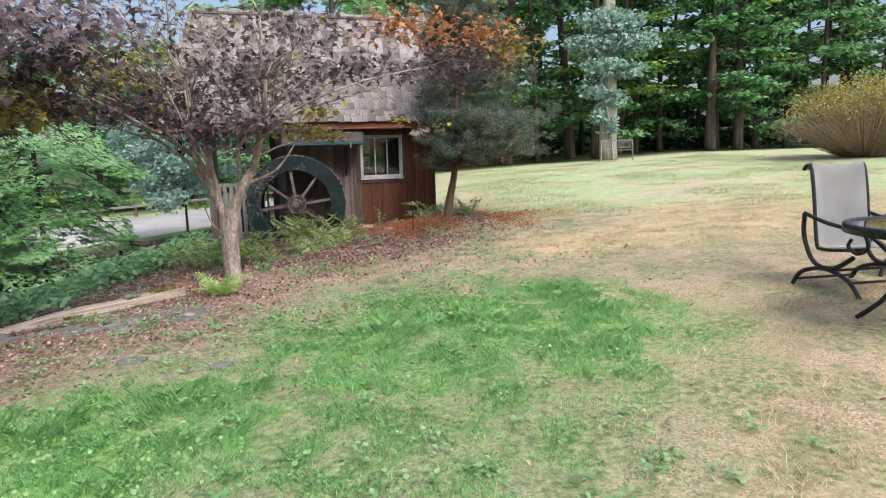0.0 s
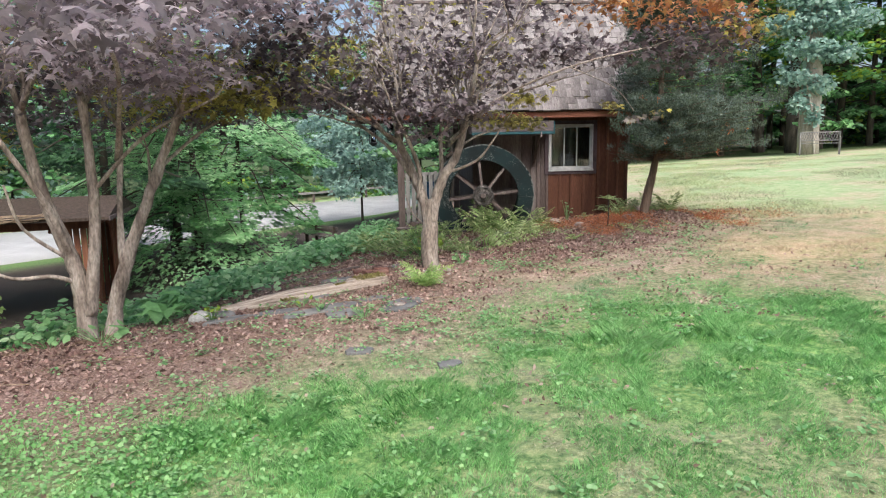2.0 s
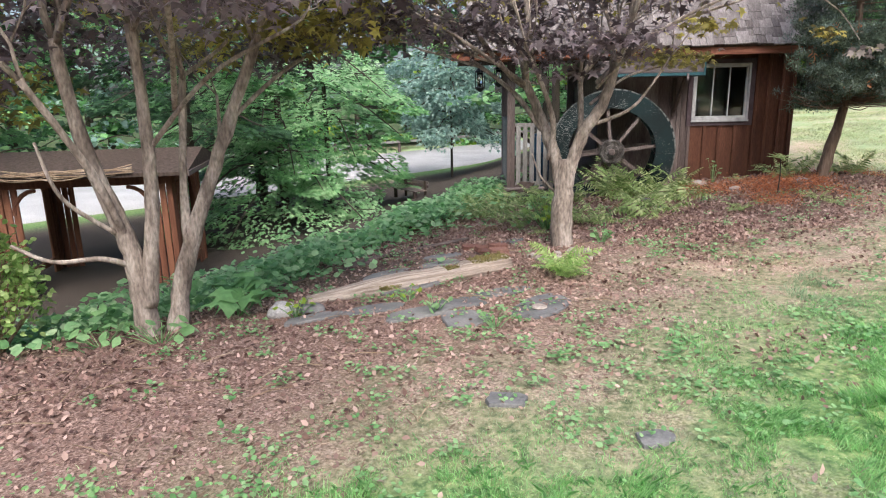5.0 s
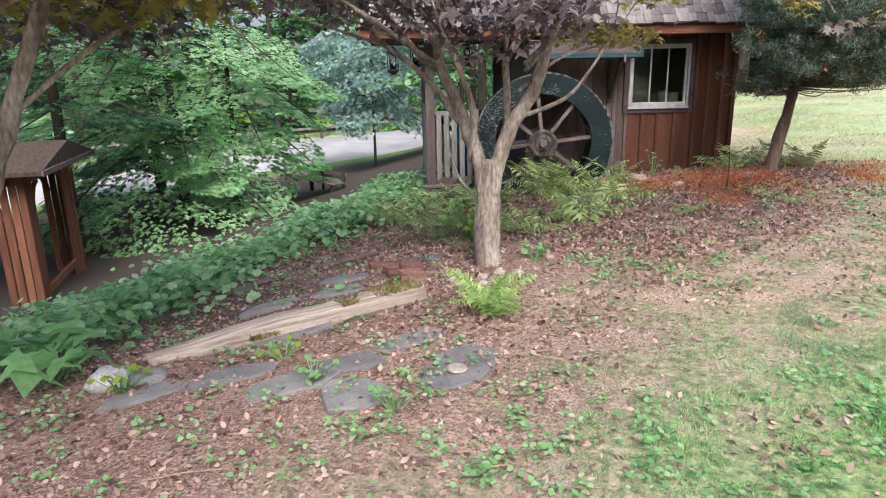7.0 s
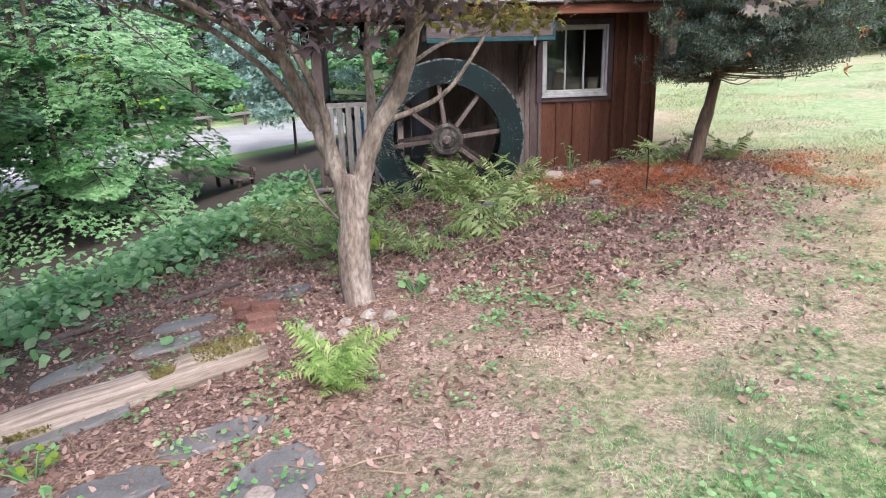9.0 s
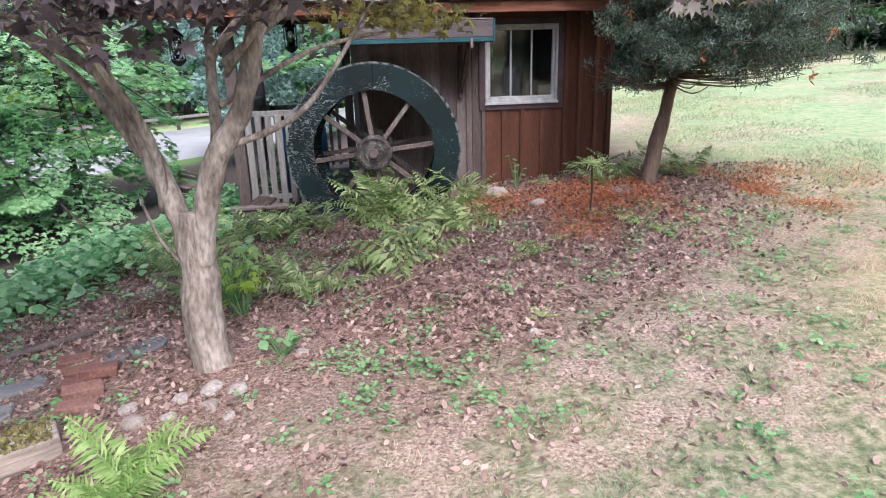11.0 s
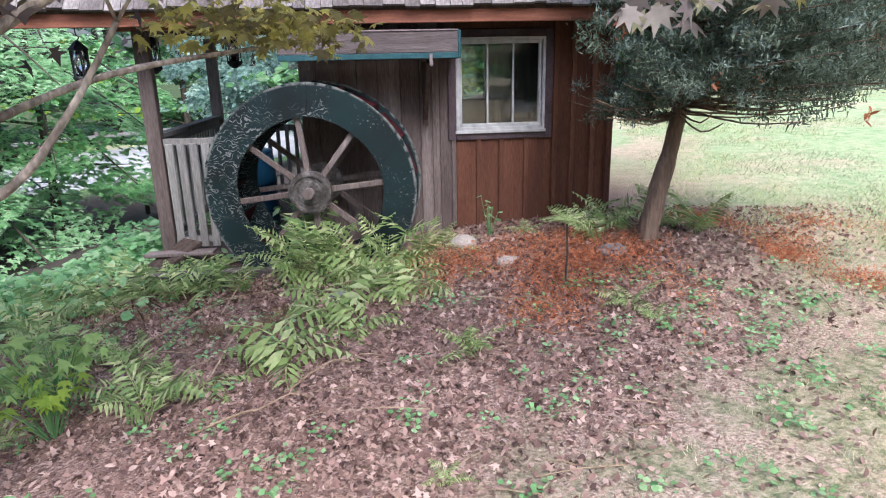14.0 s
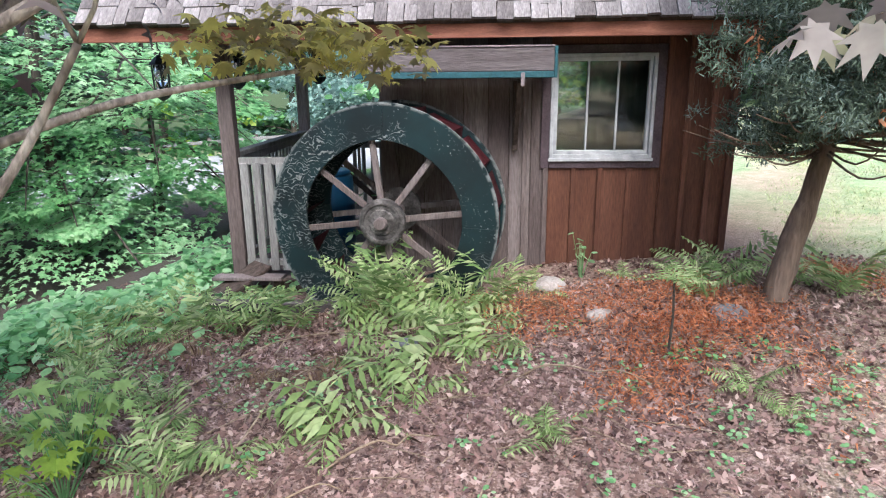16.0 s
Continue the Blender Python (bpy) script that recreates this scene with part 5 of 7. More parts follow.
def low_sprays():
    g = np.random.default_rng(9)
    tiers = [(0.5 + 0.36 * k, g.uniform(2.4, 3.8), -150 + (k * 67) % 150, 0.5 + 0.7 * g.random(), 760) for k in range(13)]
    layered_tree(-11.6, 15.8, 41, tiers, "spreading green maple with low level sprays over the drive", [LEAF_PALE, LEAF_PALE, LEAF_GREEN], leaf=0.13)
    # LEAF_DARK tiers put the shade inside this crown into leaf colour
    tiers = [(0.8 + 0.36 * k, g.uniform(2.6, 4.0), -150 + (k * 71) % 160, 0.6 + 0.6 * g.random(), 620) for k in range(14)]
    layered_tree(-15.0, 19.2, 42, tiers, "spreading green tree by the road with layered leaves", [LEAF_PALE, LEAF_GREEN, LEAF_DARK], leaf=0.15)
    tiers = [(1.9 + 0.17 * k, g.uniform(1.5, 2.9), k * 137.5, 0.6, 620) for k in range(18)]
    layered_tree(-10.6, 26.0, 43, tiers, "small blue-green weeping tree by the road", [LEAF_BLUE], "weeping_tree", r=0.06, leaf=0.17, thick=0.16, tilt=0.5)
    tiers = [(1.9 + 0.3 * k, g.uniform(2.0, 3.4), g.uniform(0, 360), 0.5, 420) for k in range(16)]
    layered_tree(-13.6, 9.0, 44, tiers, "green tree with layered boughs over the shelter", [LEAF_GREEN, LEAF_DARK])
    tiers = [(0.7 + 0.34 * k, g.uniform(2.2, 3.6), -110 + (k * 61) % 150, 0.5 + 0.5 * g.random(), 420) for k in range(12)]
    layered_tree(-11.9, 18.6, 45, tiers, "green maple with level boughs between drive and road", [LEAF_PALE, LEAF_PALE, LEAF_GREEN], r=0.1, leaf=0.18)
    # a darker-leaved tree; LEAF_DARK also carries the shade under its canopy
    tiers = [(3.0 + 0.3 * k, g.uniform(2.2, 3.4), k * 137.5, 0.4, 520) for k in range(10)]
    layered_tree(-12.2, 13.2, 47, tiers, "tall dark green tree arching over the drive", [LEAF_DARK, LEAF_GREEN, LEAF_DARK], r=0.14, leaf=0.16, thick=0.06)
    # added dark filling: LEAF_DARK stands for the shade between the sprays
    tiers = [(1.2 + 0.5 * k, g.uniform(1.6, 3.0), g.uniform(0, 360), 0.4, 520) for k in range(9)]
    layered_tree(-13.4, 17.3, 46, tiers, "dark green filler tree, its leaf colour carrying the shade among the sprays", [LEAF_DARK], r=0.14, leaf=0.18)


low_sprays()


def shrub(x, y, r, h, mat_leaf, n, seed, label, twiggy, size, bare=0.0):
    g = np.random.default_rng(seed)
    z = gzf(x, y)
    s = thing("shrub", Matrix.Translation((x, y, z)), label, "shrub")
    br = bmesh.new()
    tips = []
    for k in range(twiggy):
        a, u = g.uniform(0, 2 * math.pi), g.random() ** 0.5
        e = Vector((math.cos(a) * r * u, math.sin(a) * r * u, h * (1 - 0.55 * u * u) * g.uniform(0.75, 1.03)))
        tube(br, smooth_line([(e.x * 0.15, e.y * 0.15, -0.05), (e.x * 0.6, e.y * 0.6, e.z * 0.5), e], 3), 0.012, 0.004, 4)
        tips.append(tuple(e))
    tagged(part("twig_mass", br, TWIG, s), kind="stuff")
    T = np.array(tips)
    T = T[T[:, 2] > bare * h]
    P = T[g.integers(0, len(T), n)] + g.normal(0, 1, (n, 3)) * (0.10 * r, 0.10 * r, 0.10 * h)
    part("foliage", leaves("foliage", P, size, mat_leaf, OVAL, 0.7, 0.1, 0.2, g), mat_leaf, s)
    return s


shrub(14.6, 21.8, 3.0, 2.6, LEAF_SHRUB, 6500, 61, "rounded twiggy shrub turning yellow at the top", 1100, 0.085, 0.62)
shrub(-6.9, 4.95, 0.48, 1.12, FERN_SPRING, 3600, 62, "rounded light green shrub below the leaf bed", 120, 0.06)


# ---- garden furniture ----
def garden_chair(m):
    """A high-backed sling chair on a scrolled metal frame; faces +x."""
    c = thing("patio_chair", m, "pale grey sling patio chair with dark scrolled frame", "chair", "patio chairs")
    for s in (-1, 1):
        y = 0.27 * s
        part("side_frame", tube(bmesh.new(), smooth_line([(-0.44, y, 1.04), (-0.40, y, 1.08), (-0.35, y, 1.05), (-0.30, y, 0.82), (-0.24, y, 0.42), (-0.18, y, 0.36), (0.05, y, 0.38), (0.30, y, 0.42)], 5), 0.016, 0.016, 8), IRON, c)
        part("armrest", tube(bmesh.new(), smooth_line([(-0.36, y * 1.12, 0.66), (-0.1, y * 1.15, 0.60), (0.16, y * 1.15, 0.57), (0.30, y * 1.15, 0.54), (0.34, y * 1.15, 0.44), (0.24, y * 1.15, 0.38), (0.15, y * 1.15, 0.43), (0.18, y * 1.15, 0.49)], 5), 0.018, 0.015, 8), IRON, c)
        part("leg", tube(bmesh.new(), smooth_line([(-0.36, y * 1.12, 0.66), (-0.35, y * 1.12, 0.45), (-0.22, y * 1.12, 0.24), (0.0, y * 1.12, 0.22), (0.2, y * 1.12, 0.34)], 5), 0.02, 0.02, 8), IRON, c)
        part("foot", tube(bmesh.new(), smooth_line([(-0.46, y * 1.12, 0.0), (-0.36, y * 1.12, 0.13), (-0.1, y * 1.12, 0.2), (0.16, y * 1.12, 0.14), (0.30, y * 1.12, 0.0)], 5), 0.02, 0.018, 8), IRON, c)
    for x, z in ((-0.4, 0.06), (0.0, 0.2), (0.2, 0.13)):
        part("stretcher", tube(bmesh.new(), [(x, -0.3, z), (x, 0.3, z)], 0.012, 0.012, 8), IRON, c)
    line = smooth_line([(-0.43, 0, 1.03), (-0.40, 0, 1.085), (-0.345, 0, 1.06), (-0.295, 0, 0.82), (-0.235, 0, 0.43), (-0.17, 0, 0.375), (0.05, 0, 0.395), (0.31, 0, 0.435)], 5)
    bm = bmesh.new()
    rows = [[bm.verts.new((p.x, y, p.z + 0.012 - 0.02 * (1 - (y / 0.26) ** 2))) for y in np.linspace(-0.26, 0.26, 7)] for p in line]
    for a, b in zip(rows, rows[1:]):
        for k in range(6):
            bm.faces.new((a[k], a[k + 1], b[k + 1], b[k]))
    bmesh.ops.solidify(bm, geom=bm.faces[:], thickness=0.006)
    part("sling", bm, SLING, c, "pale grey woven sling seat", smooth=True)
    return c


def patio():
    m = Matrix.Translation((3.60, 5.27, gzf(3.60, 5.27)))
    ch = garden_chair(m @ pose(0, 0, 0, 0, 0, -80))
    copy_thing(ch, Matrix.Translation((4.45, 5.6, gzf(4.45, 5.6))) @ pose(0, 0, 0, 0, 0, 215))
    tx, ty = 3.40, 4.15
    z = gzf(tx, ty)
    t = thing("patio_table", Matrix.Translation((tx, ty, z)), "glass-topped patio table with dark metal rim", "table")
    rim = bmesh.new()
    n = 40
    pr = [(0.62, 0.66), (0.62, 0.715), (0.60, 0.725), (0.575, 0.715), (0.575, 0.66)]
    rings = [[rim.verts.new((r * math.cos(2 * math.pi * k / n), r * math.sin(2 * math.pi * k / n), h)) for r, h in pr] for k in range(n)]
    for k in range(n):
        a, b = rings[k], rings[(k + 1) % n]
        for j in range(len(pr)):
            rim.faces.new((a[j], b[j], b[(j + 1) % len(pr)], a[(j + 1) % len(pr)]))
    part("rim", rim, IRON, t, smooth=True)
    part("glass_top", lathe(bmesh.new(), [(0.574, 0.702), (0.574, 0.71)], 40), GLASS, t)
    for k in range(4):
        a = radians(45 + 90 * k)
        part("leg", tube(bmesh.new(), smooth_line([(0.5 * math.cos(a), 0.5 * math.sin(a), 0.66), (0.3 * math.cos(a), 0.3 * math.sin(a), 0.45), (0.32 * math.cos(a), 0.32 * math.sin(a), 0.2), (0.5 * math.cos(a), 0.5 * math.sin(a), 0.0)], 5), 0.018, 0.018, 8), IRON, t)


patio()


def garden_bench():
    x, y = 8.55, 30.7
    z = gzf(x, y)
    b = thing("garden_bench", Matrix.Translation((x, y, z)) @ pose(0, 0, 0, 0, 0, -15) @ Matrix.Scale(1.22, 4), "pale metal garden bench with lattice back under a tree", "bench")
    for k in range(5):
        part("seat_slat", boxm(-0.58, 0.58, -0.2 + k * 0.085, -0.135 + k * 0.085, 0.40, 0.425, 0.004), PALE_BOARD, b)
    bm = bmesh.new()
    box(bm, -0.58, 0.58, 0.24, 0.27, 0.78, 0.82, 0.004)
    box(bm, -0.58, 0.58, 0.24, 0.27, 0.50, 0.53, 0.004)
    part("back_frame", bm, PALE_BOARD, b)
    for k in range(14):
        x0 = -0.56 + k * 0.08
        for s in (0, 1):
            part("lattice_bar", beam(bmesh.new(), (x0 + 0.08 * s, 0.255, 0.53), (x0 + 0.08 * (1 - s), 0.255, 0.78), 0.012, 0.016, 0), PALE_BOARD, b)
    for s in (-1, 1):
        part("leg", tube(bmesh.new(), smooth_line([(0.6 * s, 0.26, 0.82), (0.6 * s, 0.24, 0.42), (0.6 * s, 0.28, -0.02)], 4), 0.022, 0.022, 7), PALE_BOARD, b)
        part("leg", tube(bmesh.new(), smooth_line([(0.6 * s, -0.2, 0.60), (0.6 * s, -0.2, 0.42), (0.6 * s, -0.24, -0.02)], 4), 0.022, 0.022, 7), PALE_BOARD, b)
        part("armrest", tube(bmesh.new(), smooth_line([(0.6 * s, 0.25, 0.64), (0.6 * s, 0.0, 0.63), (0.6 * s, -0.22, 0.60)], 4), 0.02, 0.02, 7), PALE_BOARD, b)


garden_bench()


def drive_bench():
    x, y = -9.2, 18.6
    z = gzf(x, y)
    b = thing("plank_bench", Matrix.Translation((x, y, z)) @ pose(0, 0, 0, 0, 0, -35) @ Matrix.Diagonal((1.1, 1, 0.7, 1)), "low weathered plank bench beside the drive", "bench")
    for k in range(3):
        part("seat_slat", boxm(-0.6, 0.6, -0.22 + k * 0.14, -0.10 + k * 0.14, 0.40, 0.44, 0.006), GREY_BOARD, b)
    for k in range(2):
        part("back_slat", boxm(-0.6, 0.6, 0.22, 0.25, 0.52 + k * 0.15, 0.63 + k * 0.15, 0.006), GREY_BOARD, b)
    for s in (-1, 1):
        part("leg", boxm(0.5 * s - 0.04, 0.5 * s + 0.04, -0.2, -0.12, 0, 0.40, 0.005), DARK_WOOD, b)
        part("leg", boxm(0.5 * s - 0.04, 0.5 * s + 0.04, 0.17, 0.218, 0, 0.80, 0.005), DARK_WOOD, b)


drive_bench()


def shelter():
    """A small roofed garden shelter: corner posts of three slats with arched brackets."""
    fr = Vector((-9.95, 10.2, 0))
    ang = math.degrees(math.atan2(0.53, 0.85))
    z = gzf(-10.8, 10.8)
    s = thing("garden_shelter", Matrix.Translation((fr.x, fr.y, z)) @ pose(0, 0, 0, 0, 0, ang), "small red cedar garden shelter with a dark sagging roof", "shelter")
    W, D, H = 2.8, 2.4, 2.0
    for cx, cy, sx, sy in ((0, 0, -1, 1), (-W, 0, 1, 1), (0, D, -1, -1), (-W, D, 1, -1)):
        part("post", boxm(cx - 0.05, cx + 0.05, cy - 0.05, cy + 0.05, -0.3, H, 0.008), KIOSK_WOOD, s)
        for k in (1, 2, 3):
            part("slat", boxm(cx + sx * 0.12 * k - 0.05, cx + sx * 0.12 * k + 0.05, cy - 0.02, cy + 0.02, -0.1, H - 0.1, 0.006), KIOSK_WOOD, s)
            part("slat", boxm(cx - 0.02, cx + 0.02, cy + sy * 0.12 * k - 0.05, cy + sy * 0.12 * k + 0.05, -0.1, H - 0.1, 0.006), KIOSK_WOOD, s)
        for ax in (0, 1):
            bm = bmesh.new()
            pts = []
            for q in range(6):
                a = q / 5 * math.pi / 2
                l, h = 0.33 + 0.36 * (1 - math.cos(a)), H - 0.55 + 0.40 * math.sin(a)
                pts.append((cx + sx * l, cy, h) if ax == 0 else (cx, cy + sy * l, h))
            tube(bm, pts, 0.045, 0.035, 6)
            part("arch_bracket", bm, KIOSK_WOOD, s)
    for y in (0, D):
        part("beam", boxm(-W - 0.1, 0.1, y - 0.03, y + 0.03, H - 0.12, H + 0.04, 0.006), KIOSK_WOOD, s)
    for x in (0, -W):
        part("beam", boxm(x - 0.03, x + 0.03, 0.035, D - 0.035, H - 0.12, H + 0.04, 0.006), KIOSK_WOOD, s)
    for x in (0, -W):
        part("low_rail", boxm(x - 0.03, x + 0.03, 0.35, D - 0.35, 0.15, 0.27, 0.006), KIOSK_WOOD, s)
    bm = bmesh.new()
    A = [bm.verts.new(p) for p in ((-W - 0.4, -0.4, H + 0.05), (0.4, -0.4, H + 0.05), (0.4, D + 0.4, H + 0.05), (-W - 0.4, D + 0.4, H + 0.05))]
    B = [bm.verts.new((v.co.x, v.co.y, v.co.z + 0.06)) for v in A]
    r0, r1 = bm.verts.new((-W - 0.4, D / 2, H + 0.42)), bm.verts.new((0.4, D / 2, H + 0.42))
    bm.faces.new(A[::-1])
    for i in range(4):
        bm.faces.new((A[i], A[(i + 1) % 4], B[(i + 1) % 4], B[i]))
    bm.faces.new((B[0], B[1], r1, r0))
    bm.faces.new((B[2], B[3], r0, r1))
    bm.faces.new((B[1], B[2], r1))
    bm.faces.new((B[3], B[0], r0))
    part("roof", bm, DARK_WOOD, s, "dark sagging board roof")
    part("barge_board", boxm(0.402, 0.43, -0.42, D + 0.42, H + 0.04, H + 0.12, 0.004), GREY_BOARD, s)
    # dry grapevine lying along the eave
    bm = bmesh.new()
    g = np.random.default_rng(4)
    for k in range(9):
        tube(bm, smooth_line([(-W - 0.4 + q * 0.55, -0.42 + g.normal(0, 0.05), H + 0.14 + g.normal(0, 0.05)) for q in range(6)], 3), 0.012, 0.008, 5)
    part("dry_vine", bm, TWIG, s)


shelter()


def guard_rail():
    d = Vector((0.39, 0.92, 0)).normalized()
    p = Vector((-0.92, 0.39, 0))
    o = Vector((-13.4, 28.3, -1.66)) + p * 9.2
    rail = thing("road_guard_rail", Matrix.Translation(o) @ pose(0, 0, 0, 0, 0, math.degrees(math.atan2(d.y, d.x))), "white guard rail along the far side of the road", "guard rail")
    for k in range(-8, 12):
        part("post", boxm(k * 2.5 - 0.07, k * 2.5 + 0.07, -0.07, 0.07, -0.2, 0.8, 0.01), GREY_BOARD, rail)
    part("beam", boxm(-21, 28.5, -0.12, -0.075, 0.52, 0.68, 0.02), PALE_BOARD, rail)


guard_rail()


# ---- stones, slabs, timber on the ground ----
def rock(name, x, y, r, flat, material, label, category, seed, group="", sink=0.3):
    g = np.random.default_rng(seed)
    bm = bmesh.new()
    bmesh.ops.create_icosphere(bm, subdivisions=2, radius=1)
    sx, sy = g.uniform(0.8, 1.25), g.uniform(0.7, 1.1)
    for v in bm.verts:
        k = 1 + 0.28 * noise.noise(v.co * 1.3 + Vector((seed * 1.7, 0, 0)))
        v.co = Vector((v.co.x * r * sx * k, v.co.y * r * sy * k, v.co.z * r * flat * k))
    ob = part(name, bm, material, smooth=True)
    ob.matrix_world = Matrix.Translation((x, y, gzf(x, y) + r * flat * (1 - 2 * sink) * 0.5)) @ pose(0, 0, 0, 0, 0, g.uniform(0, 360))
    return tagged(ob, label, category, group)


for i, (x, y, r) in enumerate([(-2.91, 7.67, 0.06), (-2.79, 7.9, 0.05), (-2.67, 8.0, 0.065), (-2.52, 7.98, 0.06), (-3.02, 7.8, 0.05), (-2.75, 7.72, 0.045), (-2.6, 7.85, 0.04), (-2.45, 7.75, 0.035), (-2.3, 8.35, 0.04)]):
    rock("stone", x, y, r, 0.6, WHITE_STONE, "small pale stone at the foot of the maple", "stone", 70 + i, "pale stones round the maple")
rock("stone", -4.68, 5.95, 0.15, 0.55, CHALK_STONE, "rounded white stone at the end of the log", "stone", 81, sink=0.1)
rock("stone", -1.44, 12.2, 0.12, 0.75, WHITE_STONE, "pale boulder beside the water wheel", "stone", 82)
rock("stone", -0.98, 11.57, 0.11, 0.5, WHITE_STONE, "pale pinkish stone in rusty needles", "stone", 83)
rock("stone", -0.17, 11.5, 0.11, 0.6, STONE, "grey stone near the cedar", "stone", 84)
rock("stone", -1.0, 8.65, 0.04, 0.7, WHITE_STONE, "small pale stone in the lawn", "stone", 85)
rock("stone", -2.15, 10.9, 0.09, 0.6, STONE, "grey stone among the ferns", "stone", 86)
rock("stone", -4.42, 5.98, 0.12, 0.45, STONE, "dark green mossy stone beside the log", "stone", 87)


def slab(x, y, rx, ry, turn, seed, label):
    """A flat flagstone let into the ground, with a broken outline."""
    g = np.random.default_rng(seed)
    bm = bmesh.new()
    n = 11
    nx = (gzf(x + 0.2, y) - gzf(x - 0.2, y)) / 0.4
    ny = (gzf(x, y + 0.2) - gzf(x, y - 0.2)) / 0.4
    ring = []
    for k in range(n):
        a = 2 * math.pi * k / n + g.normal(0, 0.08)
        q = 1 / max(abs(math.cos(a)), abs(math.sin(a))) ** 0.6 * g.uniform(0.85, 1.05)
        ring.append(Vector((math.cos(a) * rx * q, math.sin(a) * ry * q, 0)))
    t = radians(turn)
    top, mid, low = [], [], []
    for p in ring:
        w = Vector((p.x * math.cos(t) - p.y * math.sin(t), p.x * math.sin(t) + p.y * math.cos(t), 0))
        w.z = nx * w.x + ny * w.y
        top.append(bm.verts.new(w * 0.96 + Vector((0, 0, 0.020))))
        mid.append(bm.verts.new(w + Vector((0, 0, 0.013))))
        low.append(bm.verts.new(w * 1.02 - Vector((0, 0, 0.06))))
    bm.faces.new(top)
    for a, b in ((top, mid), (mid, low)):
        for k in range(n):
            bm.faces.new((a[k], b[k], b[(k + 1) % n], a[(k + 1) % n]))
    ob = part("flagstone", bm, STONE)
    ob.location = (x, y, gzf(x, y))
    return tagged(ob, label, "flagstone", "flagstones in the leaf bed")


for i, (x, y, rx, ry, t) in enumerate([(-2.60, 6.28, 0.30, 0.46, -12), (-3.02, 6.66, 0.42, 0.17, 40), (-3.25, 6.22, 0.34, 0.2, 40), (-4.13, 8.2, 0.34, 0.2, 35), (-3.05, 5.85, 0.28, 0.30, 20), (-3.45, 5.95, 0.40, 0.2, 35), (-3.9, 6.05, 0.42, 0.18, 40),
                                       (-2.42, 4.66, 0.16, 0.11, 10), (-1.7, 4.55, 0.14, 0.1, 30), (-3.9, 6.75, 0.45, 0.22, 42), (-4.4, 6.85, 0.4, 0.25, 40), (-3.65, 7.35, 0.38, 0.2, 45), (-4.5, 7.5, 0.4, 0.24, 30),
                                       (-4.0, 7.8, 0.36, 0.2, 50), (-4.25, 5.75, 0.35, 0.15, 40), (-3.5, 8.55, 0.3, 0.18, 35)]):
    slab(x, y, rx * 0.66, ry * 0.66, t, 90 + i, "grey flagstone half covered by leaves and moss")


def white_disc():
    ob = part("stone_disc", lathe(bmesh.new(), [(0.055, 0), (0.06, 0.008), (0.05, 0.016)], 18), WHITE_STONE)
    ob.location = (-2.60, 6.22, gzf(-2.60, 6.22) + 0.022)
    tagged(ob, "small white round disc lying on a flagstone", "stone")


white_disc()


def log():
    a, b = Vector((-4.62, 6.22, gzf(-4.62, 6.22) + 0.02)), Vector((-3.22, 7.56, gzf(-3.22, 7.56) + 0.01))
    d = b - a
    m = Matrix.Translation(a) @ d.to_track_quat("X", "Z").to_matrix().to_4x4()
    lg = thing("split_log", m, "split bleached log with mossy hollow lying on leaves", "log")
    bm = bmesh.new()
    L, n = d.length, 26
    rows = []
    for i in range(n + 1):
        t = i / n
        w = 0.058 + 0.076 * min(1, t * 2.5) * (1 - 0.15 * t)
        x = t * L
        jag = 0.03 * noise.noise(Vector((x * 3, 1, 2)))
        prof = [(-w, -0.05), (-w * 1.02, 0.02 + jag * 0.3), (-w * 0.88, 0.088 + jag * 0.5), (-0.01, 0.10 + jag * 0.4), (w * 0.7, 0.085 + jag * 0.4), (w, 0.03), (w * 0.98, -0.05)]
        if 0.66 < t < 0.76:
            prof[3] = (0.0, 0.03)
            prof[4] = (w * 0.55, 0.045)
        rows.append([bm.verts.new((x, y + 0.02 * noise.noise(Vector((x * 2, 7, 0))), z * (0.55 + 0.45 * min(1, t * 3)))) for y, z in prof])
    for r0, r1 in zip(rows, rows[1:]):
        for k in range(len(r0) - 1):
            bm.faces.new((r0[k], r0[k + 1], r1[k + 1], r1[k]))
        bm.faces.new((r0[-1], r0[0], r1[0], r1[-1]))
    bm.faces.new(rows[0])
    bm.faces.new(rows[-1][::-1])
    part("wood", bm, LOG_WOOD, lg, smooth=True)

    def moss(x0, x1, y0, y1, h, seed):
        g = np.random.default_rng(seed)
        P = np.stack([g.uniform(x0, x1, 900), g.uniform(y0, y1, 900), np.full(900, h) + g.normal(0, 0.006, 900)], 1)
        return leaves("moss", P, 0.022, MOSS, DIAMOND, 0.8, -0.4, 0.1, g)
    part("moss", moss(L * 0.80, L * 0.99, -0.11, 0.11, 0.097, 1), MOSS, lg, "yellow-green moss")
    part("moss", moss(L * 0.67, L * 0.75, -0.01, 0.08, 0.045, 2), MOSS, lg, "dark moss in the hollow")
    part("moss", moss(L * 0.32, L * 0.42, -0.13, -0.08, 0.03, 3), MOSS, lg)
    return lg


log()


def old_log(pts, r, label):
    z = [(x, y, gzf(x, y) + r * 0.5) for x, y in pts]
    ob = part("rotten_log", tube(bmesh.new(), smooth_line(z, 5), r, r * 0.7, 9, 0.5), GREY_BOARD, smooth=True)
    return tagged(ob, label, "log")


old_log([(-6.4, 6.9), (-5.7, 7.5), (-5.0, 8.1)], 0.035, "grey rotting log edging the leaf bed")
old_log([(-5.3, 8.0), (-4.7, 8.5), (-4.1, 9.0)], 0.03, "grey rotting branch edging the leaf bed")
